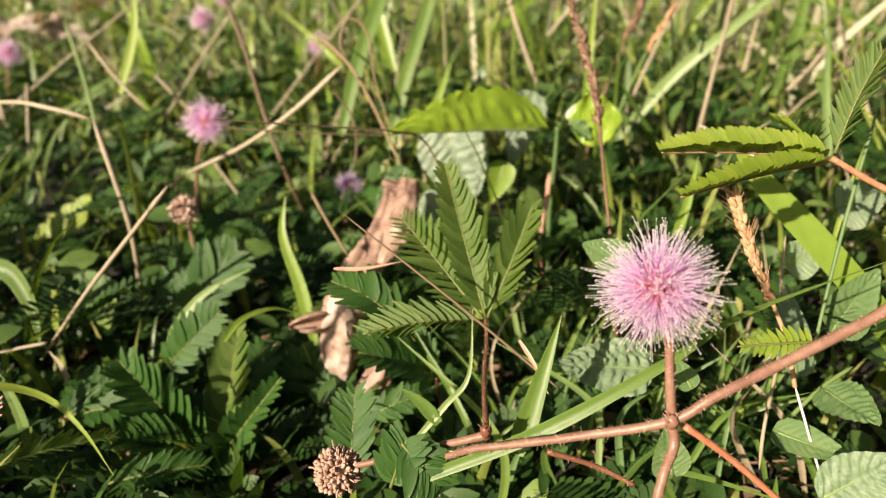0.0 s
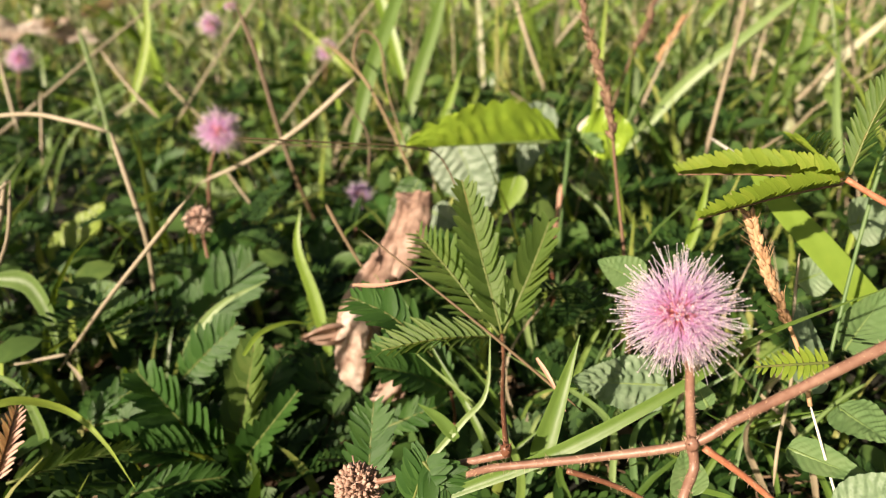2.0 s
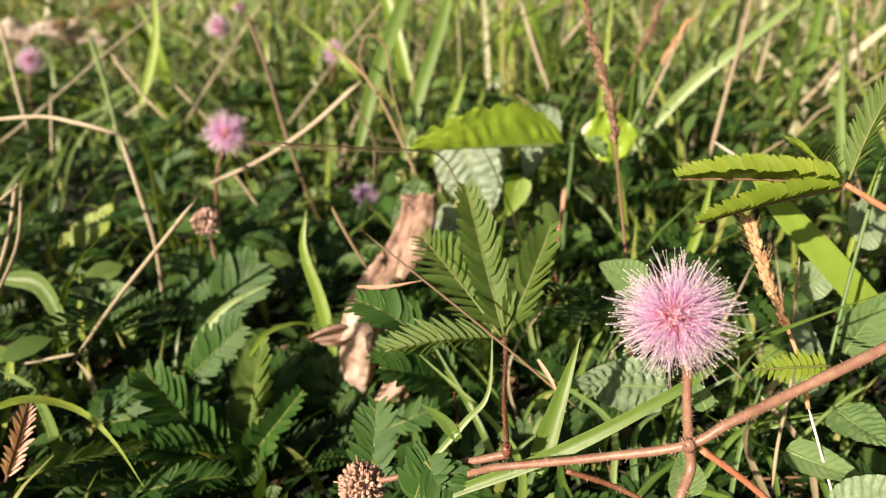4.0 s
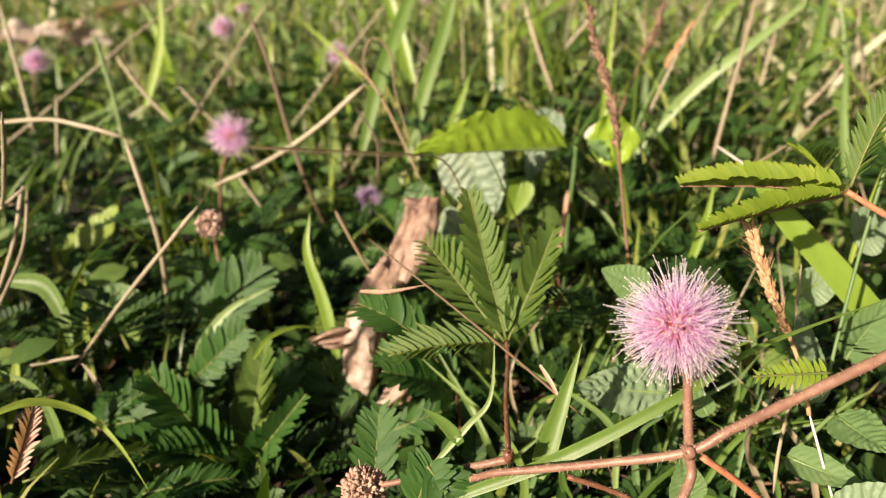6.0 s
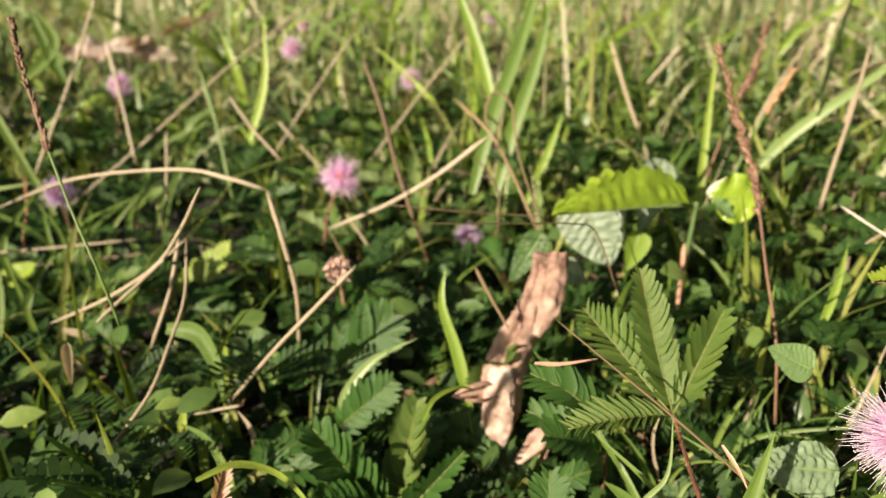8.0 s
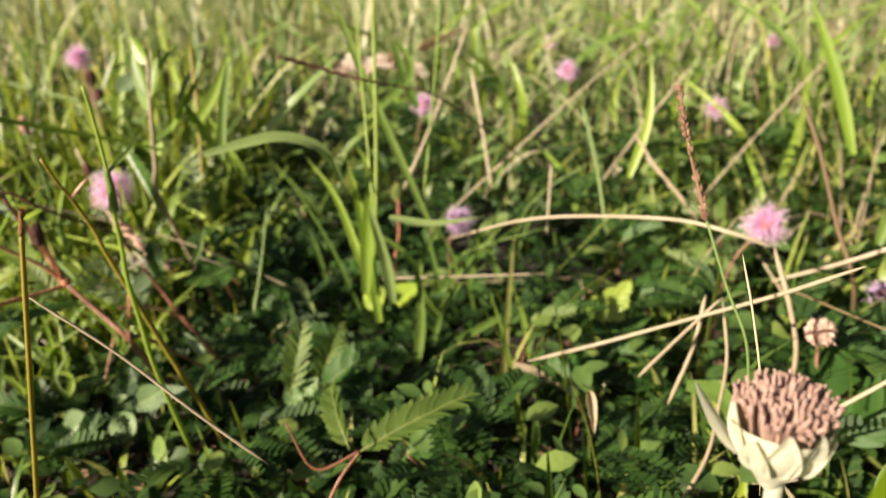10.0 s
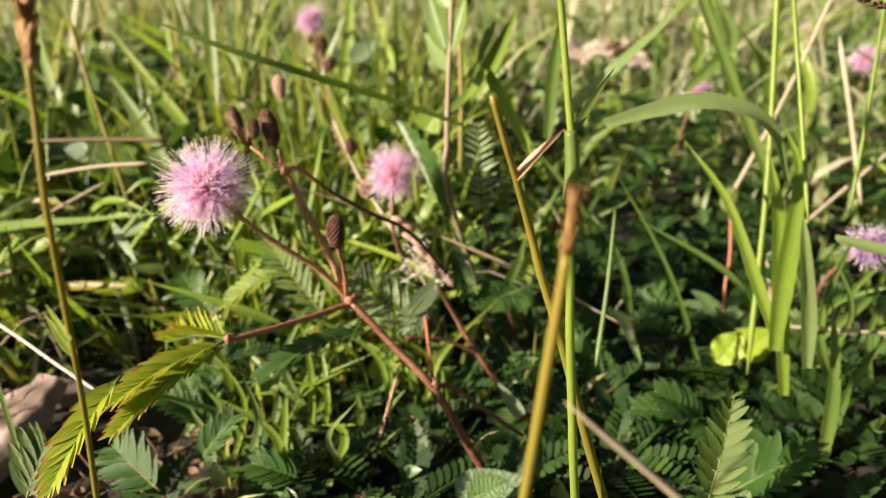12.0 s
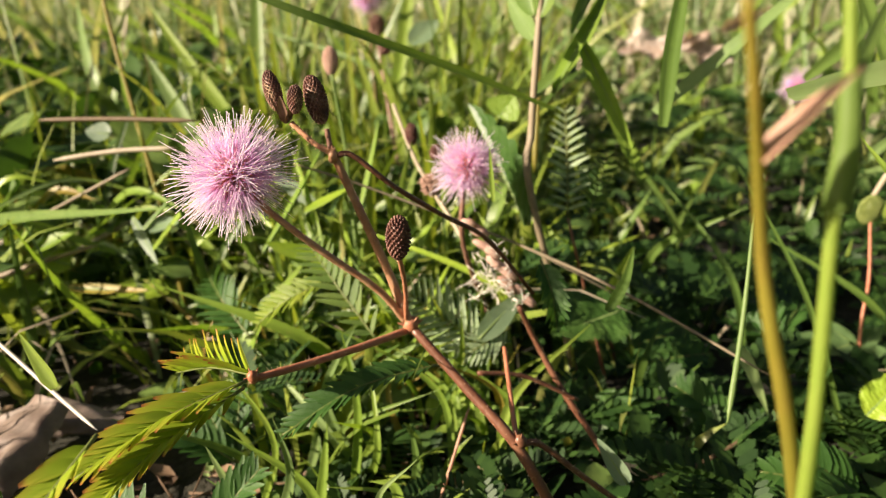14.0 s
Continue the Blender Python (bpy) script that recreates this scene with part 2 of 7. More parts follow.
m = bpy.data.materials.new("soil")
m.use_nodes = True
nt = m.node_tree
tc = nt.nodes.new("ShaderNodeTexCoord")
n1 = nt.nodes.new("ShaderNodeTexNoise")
n1.inputs["Scale"].default_value = 60
n1.inputs["Detail"].default_value = 8
n2 = nt.nodes.new("ShaderNodeTexNoise")
n2.inputs["Scale"].default_value = 3
n2.inputs["Detail"].default_value = 6
nt.links.new(tc.outputs["Object"], n1.inputs["Vector"])
nt.links.new(tc.outputs["Object"], n2.inputs["Vector"])
# Near soil is almost black: the shade between stems is put into its colour.
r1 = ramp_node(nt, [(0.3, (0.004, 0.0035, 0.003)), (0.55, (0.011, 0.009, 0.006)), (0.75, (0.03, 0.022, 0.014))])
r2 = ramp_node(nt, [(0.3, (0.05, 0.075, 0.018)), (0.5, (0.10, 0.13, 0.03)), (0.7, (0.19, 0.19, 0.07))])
nt.links.new(n1.outputs[0], r1.inputs[0])
nt.links.new(n2.outputs[0], r2.inputs[0])
mx = nt.nodes.new("ShaderNodeMix")
mx.data_type = "RGBA"
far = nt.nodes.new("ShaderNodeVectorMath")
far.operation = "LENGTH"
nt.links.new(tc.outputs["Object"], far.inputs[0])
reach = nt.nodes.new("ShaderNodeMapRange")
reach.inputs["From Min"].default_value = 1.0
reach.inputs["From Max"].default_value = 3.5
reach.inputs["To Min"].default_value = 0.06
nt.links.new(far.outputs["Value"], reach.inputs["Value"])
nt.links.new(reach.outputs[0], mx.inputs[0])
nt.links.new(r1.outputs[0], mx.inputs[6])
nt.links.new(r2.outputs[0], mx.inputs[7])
nt.links.new(mx.outputs[2], nt.nodes["Principled BSDF"].inputs["Base Color"])
nt.nodes["Principled BSDF"].inputs["Roughness"].default_value = 0.95
bp = nt.nodes.new("ShaderNodeBump")
bp.inputs["Distance"].default_value = 0.012
nt.links.new(n1.outputs[0], bp.inputs["Height"])
nt.links.new(bp.outputs[0], nt.nodes["Principled BSDF"].inputs["Normal"])
M_soil = m


# ---- mesh tools ----
def V(p):
    return Vector(p)


def smooth_line(pts, n):
    """n + 1 points on a smooth line through pts."""
    pts = [V(p) for p in pts]
    if len(pts) == 2:
        return [pts[0].lerp(pts[1], i / n) for i in range(n + 1)]
    ext = [2 * pts[0] - pts[1]] + pts + [2 * pts[-1] - pts[-2]]
    seg = len(pts) - 1
    out = []
    for i in range(n + 1):
        u = i / n * seg
        k = min(int(u), seg - 1)
        s = u - k
        a, b, c, d = ext[k:k + 4]
        out.append(0.5 * ((2 * b) + (c - a) * s + (2 * a - 5 * b + 4 * c - d) * s * s + (3 * b - a - 3 * c + d) * s ** 3))
    return out


def tangents(q):
    return [(q[min(i + 1, len(q) - 1)] - q[max(i - 1, 0)]).normalized() for i in range(len(q))]


def across(t, face):
    s = t.cross(face)
    if s.length < 1e-5:
        s = t.cross(Vector((0.3, 0.5, 0.8)))
    return s.normalized()


class Geo:
    """Gathers the points and faces of one mesh."""

    def __init__(self):
        self.v, self.f = [], []

    def tube(self, pts, r0, r1, sides=7, n=14, knob=0.0, seed=0, taper=0.0):
        q = smooth_line(pts, n)
        tg = tangents(q)
        ref = across(tg[0], Vector((0.2, 0.9, 0.37)))
        rnd = random.Random(seed)
        b = len(self.v)
        for i, p in enumerate(q):
            t = tg[i]
            ref = (ref - t * ref.dot(t)).normalized()
            w = t.cross(ref)
            r = (r0 + (r1 - r0) * i / n) * (1 + knob * rnd.uniform(-1, 1))
            if taper:
                r *= min(1, 0.25 + i / n / taper, 0.25 + (1 - i / n) / taper)
            for k in range(sides):
                a = 2 * math.pi * k / sides
                self.v.append(p + r * (math.cos(a) * ref + math.sin(a) * w))
        for i in range(n):
            for k in range(sides):
                k2 = (k + 1) % sides
                self.f.append((b + i * sides + k, b + i * sides + k2, b + (i + 1) * sides + k2, b + (i + 1) * sides + k))
        self.f.append(tuple(b + k for k in reversed(range(sides))))
        self.f.append(tuple(b + n * sides + k for k in range(sides)))
        return q

    def ribbon(self, pts, width, face, fold=0.25, n=16, base=0.55, tip=0.0, twist=0.0, power=2.2):
        """A grass blade: a folded strip that narrows to its tip."""
        q = smooth_line(pts, n)
        tg = tangents(q)
        face = V(face).normalized()
        b = len(self.v)
        for i, p in enumerate(q):
            u = i / n
            s = across(tg[i], face)
            nn = s.cross(tg[i])
            if twist:
                s = Matrix.Rotation(twist * u, 3, tg[i]) @ s
                nn = s.cross(tg[i])
            w = width * 0.5 * (base + (1 - base) * min(1, u * 4)) * max(tip, 1 - u ** power)
            w = max(w, 0.00008)
            rib = min(0.00012, w * 0.08)
            self.v += [p - s * w + nn * w * fold, p - s * w * 0.5 + nn * (w * fold * 0.45 + rib), p - nn * rib, p + s * w * 0.5 + nn * (w * fold * 0.45 + rib), p + s * w + nn * w * fold]
        for i in range(n):
            a, c = b + 5 * i, b + 5 * i + 5
            self.f += [(a + k, a + k + 1, c + k + 1, c + k) for k in range(4)]

    def ball(self, c, r, ax=(0, 0, 1), stretch=1.0, seg=10, rings=7, rough=0.0, seed=0):
        c, ax = V(c), V(ax).normalized()
        s = across(ax, Vector((0.37, 0.6, 0.7)))
        w = ax.cross(s)
        rnd = random.Random(seed)
        b = len(self.v)
        for i in range(rings + 1):
            th = math.pi * (0.04 + 0.92 * i / rings)
            for k in range(seg):
                a = 2 * math.pi * (k + 0.5 * (i % 2)) / seg
                rr = r * (1 + rough * rnd.uniform(-1, 1))
                self.v.append(c + rr * (math.sin(th) * (math.cos(a) * s + math.sin(a) * w) - math.cos(th) * ax * stretch))
        for i in range(rings):
            for k in range(seg):
                k2 = (k + 1) % seg
                self.f.append((b + i * seg + k, b + i * seg + k2, b + (i + 1) * seg + k2, b + (i + 1) * seg + k))
        self.f.append(tuple(b + k for k in reversed(range(seg))))
        self.f.append(tuple(b + rings * seg + k for k in range(seg)))

    def leaflet(self, m, rows=5):
        """A narrow rounded leaflet along x, put by the matrix m."""
        b = len(self.v)
        for i in range(rows + 1):
            u = i / rows
            w = 0.5 * (0.7 + 0.3 * math.sin(math.pi * min(1, u * 1.1 + 0.1))) * math.sqrt(max(0.12, 1 - max(0, (u - 0.55) / 0.47) ** 2)) * min(1, 0.35 + u * 5)
            z = 0.08 * math.sin(math.pi * u)
            self.v += [m @ Vector((u, -w, z + 0.05)), m @ Vector((u, 0, z)), m @ Vector((u, w, z + 0.05))]
        for i in range(rows):
            a, c = b + 3 * i, b + 3 * i + 3
            self.f += [(a, c, c + 1, a + 1), (a + 1, c + 1, c + 2, a + 2)]

    def leaf(self, base, tip, normal, width, cup=0.15, wave=0.0, teeth=0.0, ridges=0.0, sag=0.1, n=22, half=8, lobe=0.55, seed=0, roll=0.0, lo=None, scallop=0):
        """A broad leaf with a midrib, side veins, toothed or wavy edge."""
        base, tip = V(base), V(tip)
        if ridges and n == 22:
            n = 56
        ax = tip - base
        L = ax.length
        ax = ax / L
        nn = V(normal)
        nn = (nn - ax * nn.dot(ax)).normalized()
        s = ax.cross(nn)
        rnd = random.Random(seed)
        ph = rnd.uniform(0, 6)
        b = len(self.v)
        lo = -half if lo is None else lo
        m = half - lo + 1
        for i in range(n + 1):
            u = i / n
            w = math.sin(math.pi * u ** lobe) ** 0.8 * width * 0.5 + 0.0002
            w *= 1 + teeth * ((2 * abs(math.sin(math.pi * u * scallop)) - 1) if scallop else (1 if i % 2 else -1)) * (0.4 + u)
            c = base + ax * (L * u) + nn * (-sag * L * (4 * u * (1 - u) - 1) * 0.25 - sag * L * u * u * 0.4)
            for j in range(lo, half + 1):
                k = j / half
                wander = 0.55 * noise.noise(Vector((u * 5, k * 3, seed * 1.3)))
                vein = ridges * width * 0.085 * abs(((u * 9 - abs(k) * 2.2 + wander) % 1) - 0.5) * (2 + 2.5 * wander)
                up = cup * w * abs(k) ** 1.5 + vein * (1 - abs(k) * 0.4) * min(1, abs(k) * 4)
                up += wave * w * math.sin(u * 17 + k * 2 + ph) * abs(k) ** 2
                if roll:
                    a = roll * k
                    self.v.append(c + s * (w * math.sin(a) / roll) + nn * (w * (1 - math.cos(a)) / roll + up))
                else:
                    self.v.append(c + s * (w * k) + nn * up)
        for i in range(n):
            for j in range(m - 1):
                a = b + i * m + j
                self.f.append((a, a + 1, a + m + 1, a + m))

    def scroll(self, pts, widths, face, bulge=0.5, crease=0.0, n=30, half=9, seed=0):
        """A curled dead leaf: a trough along a line, its width changing, with wrinkles."""
        q = smooth_line(pts, n)
        ws = np.interp(np.linspace(0, 1, n + 1), np.linspace(0, 1, len(widths)), widths)
        tg = tangents(q)
        face = V(face).normalized()
        b = len(self.v)
        m = 2 * half + 1
        for i, p in enumerate(q):
            s = across(tg[i], face)
            nn = s.cross(tg[i])
            if nn.dot(face) < 0:
                nn = -nn
            w = ws[i] * 0.5
            for j in range(-half, half + 1):
                k = j / half
                wr = noise.noise(Vector((i * 0.3, k * 2.5, seed * 3.1))) * 0.26 + noise.noise(Vector((i * 0.35, k * 7, seed * 1.7))) * 0.06 + noise.noise(Vector((i * 1.1, k * 12, seed * 2.3))) * 0.05
                up = bulge * (1 - abs(k) ** 2.2) + wr - crease * math.exp(-(k - 0.1) ** 2 / 0.02)
                edge = 1 + 0.12 * noise.noise(Vector((i * 0.8, j * 0.2, seed)))
                self.v.append(p + s * (w * math.sin(k * 1.5) * edge) + nn * (w * up))
        for i in range(n):
            for j in range(m - 1):
                a = b + i * m + j
                self.f.append((a, a + 1, a + m + 1, a + m))

    def hairs(self, q, r, count, length, seed=0):
        rnd = random.Random(seed)
        tg = tangents(q)
        for _ in range(count):
            i = rnd.randrange(len(q))
            d = Vector((rnd.gauss(0, 1), rnd.gauss(0, 1), rnd.gauss(0, 1)))
            d = (d - tg[i] * d.dot(tg[i])).normalized() + tg[i] * rnd.uniform(-0.2, 0.6)
            j = min(i + 1, len(q) - 1)
            p = q[i].lerp(q[j], rnd.random()) + d * r * 0.8
            e = p + d * length * rnd.uniform(0.6, 1.2)
            s = across(d.normalized(), Vector((0.3, 0.2, 0.9))) * 0.000045
            w = d.normalized().cross(s)
            b = len(self.v)
            self.v += [p + s, p - s * 0.5 + w, p - s * 0.5 - w, e]
            self.f += [(b, b + 1, b + 3), (b + 1, b + 2, b + 3), (b + 2, b, b + 3)]


WHERE = {}


def mesh_of(name, g, material, origin=(0, 0, 0), flat=False):
    me = bpy.data.meshes.new(name)
    o = V(origin)
    me.from_pydata([tuple(V(p) - o) for p in g.v], [], g.f)
    me.materials.append(material)
    if not flat:
        me.polygons.foreach_set("use_smooth", [True] * len(me.polygons))
    me.update()
    return me


def thing(name, base, label, category, group="", kind=""):
    """An Empty at the base of a thing made of parts."""
    e = new(name)
    e.empty_display_size = 0.01
    e.location = base
    WHERE[e] = V(base)
    return tagged(e, label, category, group, kind)


def part(name, g, material, parent, label="", at=None, kind=""):
    """One mesh object under a thing or a part; g is in world metres."""
    at = V(at) if at is not None else WHERE[parent]
    ob = new(name, mesh_of(name, g, material, at))
    ob.parent = parent
    ob.location = at - WHERE[parent]
    WHERE[ob] = at
    return tagged(ob, label, "", "", kind)


def share(name, data, parent, m, label=""):
    """A further object on a mesh that is already there; m is its pose in the world."""
    ob = new(name, data)
    ob.parent = parent
    ob.matrix_basis = Matrix.Translation(-WHERE[parent]) @ m
    WHERE[ob] = m.translation.copy()
    return tagged(ob, label) if label else ob


def lone(name, g, material, base, label, category, group="", kind=""):
    """A thing that is one mesh."""
    ob = new(name, mesh_of(name, g, material, base))
    ob.location = base
    WHERE[ob] = V(base)
    return tagged(ob, label, category, group, kind)


F1 = (0.0, -0.88, 0.47)
F2 = (0.45, -0.78, 0.43)


# ---- ground and the sward ----
def ground_height(x, y):
    near = math.exp(-(x * x + y * y) / 9.0)
    return (noise.noise(Vector((x * 9, y * 9, 0.3))) * 0.006 + noise.noise(Vector((x * 2.1, y * 2.1, 5.0))) * 0.01) * (0.3 + 0.7 * near) - 0.002


g = Geo()
line = [math.sinh(k / 12.0) * 0.12 for k in range(-118, 119, 1)]
for yy in line:
    for xx in line:
        g.v.append((xx - 0.15, yy + 0.25, ground_height(xx - 0.15, yy + 0.25)))
N = len(line)
for j in range(N - 1):
    for i in range(N - 1):
        a = j * N + i
        g.f.append((a, a + 1, a + N + 1, a + N))
lone("ground", g, M_soil, (0, 0, 0), "soil between the grass stems, coloured near black for the shade", "ground", kind="structure")

# Two stretches of the line along which the sward is kept low, so that the path over it stays free.
LOW_LINE = [Vector((0.03, -0.02)), Vector((-0.12, -0.005)), Vector((-0.24, 0.0)), Vector((-0.30, 0.07))]


def path_gap(x, y):
    p = Vector((x, y))
    best = 9
    for a, b in zip(LOW_LINE, LOW_LINE[1:]):
        d = b - a
        u = max(0, min(1, (p - a).dot(d) / d.dot(d)))
        best = min(best, (p - a - d * u).length)
    return best


# Sward kept low around larger plants; the blackened soil stands in for shade: x, y, reach.
BARE = [(-0.055, 0.145, 0.055), (-0.015, 0.19, 0.04), (0.03, 0.12, 0.05), (-0.345, 0.18, 0.05), (-0.27, 0.22, 0.06), (-0.24, 0.13, 0.035), (-0.40, 0.13, 0.035)]


def bare(x, y):
    return any((x - a) ** 2 + (y - b) ** 2 < r * r for a, b, r in BARE)


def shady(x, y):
    """The hollow beside the red-stemmed mimosa, where dark-coloured low leaves stand in for shade."""
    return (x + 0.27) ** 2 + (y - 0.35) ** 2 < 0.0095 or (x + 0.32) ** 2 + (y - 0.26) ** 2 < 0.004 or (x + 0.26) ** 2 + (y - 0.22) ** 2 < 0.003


# Strips where the sward is lower, before the far flowers and the dead leaf: from, to, half width.
LOW_STRIPS = [(-0.196, 0.323, -0.432, 0.719, 0.050), (-0.324, 0.326, -0.432, 0.719, 0.050), (-0.348, 0.346, -0.432, 0.719, 0.050), (-0.101, 0.277, -0.221, 0.617, 0.020), (-0.229, 0.280, -0.221, 0.617, 0.020), (-0.048, 0.233, -0.103, 0.521, 0.020), (-0.145, 0.221, -0.319, 0.494, 0.018), (-0.273, 0.225, -0.319, 0.494, 0.018)]


def sward_height(x, y):
    d = path_gap(x, y)
    low = 1.0
    for x0, y0, x1, y1, w in LOW_STRIPS:
        ex, ey = x1 - x0, y1 - y0
        u = max(0.0, min(1.0, ((x - x0) * ex + (y - y0) * ey) / (ex * ex + ey * ey)))
        gap = math.hypot(x - x0 - ex * u, y - y0 - ey * u)
        low = min(low, float(np.interp(gap, [w, w * 2.0], [0.42, 1.0])))
    return low * float(np.interp(d, [0.0, 0.06, 0.12, 0.2, 0.3, 0.45, 0.9, 2.0], [0.012, 0.02, 0.034, 0.055, 0.08, 0.115, 0.15, 0.2]))


def sward(name, count, area, width, material, label, seed, tall=1.0, segs=5, lean=0.5):
    """Many blades of grass as one sheet of stuff."""
    rnd = random.Random(seed)
    g = Geo()
    done = 0
    while done < count:
        x, y = area(rnd)
        top = sward_height(x, y) * tall * (rnd.uniform(0.3, 0.8) if rnd.random() < 0.72 else rnd.uniform(0.7, 1.35))
        if bare(x, y):
            top *= 0.45
        if (x + 0.445) ** 2 + (y - 0.12) ** 2 < 0.003:
            top = 0.0
        if shady(x, y):
            top *= 0.0 if rnd.random() < 0.55 else 0.6
        if top < 0.011:
            done += 1
            continue
        done += 1
        a = rnd.uniform(0, 2 * math.pi)
        tilt = abs(rnd.gauss(0, lean))
        out = Vector((math.cos(a), math.sin(a), 0))
        side = Vector((-math.sin(a), math.cos(a), 0))
        turn = rnd.uniform(-1.2, 1.2)
        side = (side * math.cos(turn) + out * math.sin(turn))
        w = width * rnd.uniform(0.5, 1.3)
        p = Vector((x, y, ground_height(x, y) - 0.002))
        ang = tilt * 0.35
        step = top * (1 + tilt * 0.4) / segs
        b = len(g.v)
        for i in range(segs + 1):
            u = i / segs
            ww = w * 0.5 * (0.7 + 0.6 * u if u < 0.5 else 1.0) * (1 - u ** 2.2) + 0.0001
            crease = Vector((0, 0, 1)).cross(side) * ww * 0.3
            g.v += [p - side * ww + crease, p, p + side * ww + crease]
            ang += tilt * 0.9 / segs * (0.5 + 1.6 * u)
            p = p + (out * math.sin(ang) + Vector((0, 0, 1)) * math.cos(ang)) * step
        for i in range(segs):
            c, d = b + 3 * i, b + 3 * i + 3
            g.f += [(c, c + 1, d + 1, d), (c + 1, c + 2, d + 2, d + 1)]
    return lone(name, g, material, (0, 0, 0), label, "grass", kind="stuff")


def fan(r0, r1, a0, a1, cx=-0.12, cy=0.0, power=1.0):
    """Places in a fan ahead of the path; angles from straight ahead, to the right positive."""
    def at(rnd):
        r = (r0 ** (2 * power) + (r1 ** (2 * power) - r0 ** (2 * power)) * rnd.random()) ** (0.5 / power)
        a = radians(rnd.uniform(a0, a1))
        return cx + r * math.sin(a), cy + r * math.cos(a)
    return at


sward("grass", 3000, fan(0.05, 0.62, -100, 75, power=0.75), 0.0032, M_grass, "short green grass blades among the creeping plants", 11, lean=0.8)
# The far grass gets its brightness from the paler sunlit colour.
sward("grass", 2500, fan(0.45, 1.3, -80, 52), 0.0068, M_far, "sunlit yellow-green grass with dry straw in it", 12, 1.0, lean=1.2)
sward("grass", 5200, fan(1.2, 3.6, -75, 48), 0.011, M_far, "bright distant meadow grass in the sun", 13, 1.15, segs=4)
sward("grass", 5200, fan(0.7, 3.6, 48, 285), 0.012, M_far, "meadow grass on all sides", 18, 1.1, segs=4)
sward("grass", 1500, fan(0.12, 0.5, -105, -20, -0.2, 0.02), 0.0030, M_glow2, "fine yellow-green grass between the weeds", 20, 0.85, lean=1.0)
sward("dry_grass", 420, fan(0.2, 1.2, -80, 55), 0.0015, M_straw, "thin dry straws standing in the grass", 14, 1.3, segs=4, lean=0.8)

sward("dry_grass", 650, fan(0.38, 1.3, -5, 55), 0.0028, M_straw, "dry bleached grass among the green", 19, 1.0, segs=5, lean=1.2)
sward("dry_grass", 420, fan(0.28, 0.95, -82, -30), 0.0022, M_straw, "tangled dry grass lying among the green", 15, 0.9, segs=5, lean=1.5)


def cover(name, count, area, size, material, label, seed):
    """Low creeping plants with feathery leaves, joined."""
    rnd = random.Random(seed)
    g = Geo()
    for _ in range(count):
        x, y = area(rnd)
        if path_gap(x, y) < 0.05 or x < -0.17 and not shady(x, y) and rnd.random() < 0.55 or (x + 0.45) ** 2 + (y - 0.12) ** 2 < 0.003:
            continue
        z = ground_height(x, y) + min(0.045, sward_height(x, y) * rnd.uniform(0.15, 0.75))
        if bare(x, y):
            if rnd.random() < 0.2:
                continue
            z = ground_height(x, y) + rnd.uniform(0.0, 0.007)
        az = rnd.uniform(0, 2 * math.pi)
        L = size * rnd.uniform(0.6, 1.15)
        for k in range(rnd.choice((2, 3, 4))):
            a = az + (k - 1.5) * rnd.uniform(0.45, 0.7)
            up = rnd.uniform(-0.1, 0.7)
            d = Vector((math.cos(a) * math.cos(up), math.sin(a) * math.cos(up), math.sin(up)))
            s = across(d, Vector((0, 0, 1)))
            nn = s.cross(d)
            pairs = 10
            fold = rnd.uniform(0.0, 0.7)
            for i in range(pairs):
                u = (i + 1) / pairs
                p = Vector((x, y, z)) + d * (L * u) - nn * (0.25 * L * u * u)
                for sg in (-1, 1):
                    dirv = (d * 0.55 + s * sg * 0.8 * math.cos(fold) + nn * 0.8 * math.sin(fold)).normalized()
                    wv = (d - dirv * d.dot(dirv)).normalized()
                    ll = L * 0.23 * (0.7 + 0.5 * math.sin(math.pi * u)) * rnd.uniform(0.85, 1.1)
                    b = len(g.v)
                    ww = ll * 0.19
                    g.v += [p, p + dirv * ll * 0.3 + wv * ww, p + dirv * ll * 0.8 + wv * ww * 0.9, p + dirv * ll, p + dirv * ll * 0.8 - wv * ww * 0.9, p + dirv * ll * 0.3 - wv * ww]
                    g.f += [(b, b + 1, b + 2, b + 3, b + 4, b + 5)]
            b = len(g.v)
            e = Vector((x, y, z)) + d * L - nn * 0.25 * L
            g.v += [Vector((x, y, z)) + s * 0.0003, Vector((x, y, z)) - s * 0.0003, e - s * 0.0002, e + s * 0.0002]
            g.f += [(b, b + 1, b + 2, b + 3)]
    return lone(name, g, material, (0, 0, 0), label, "ground cover", kind="stuff")


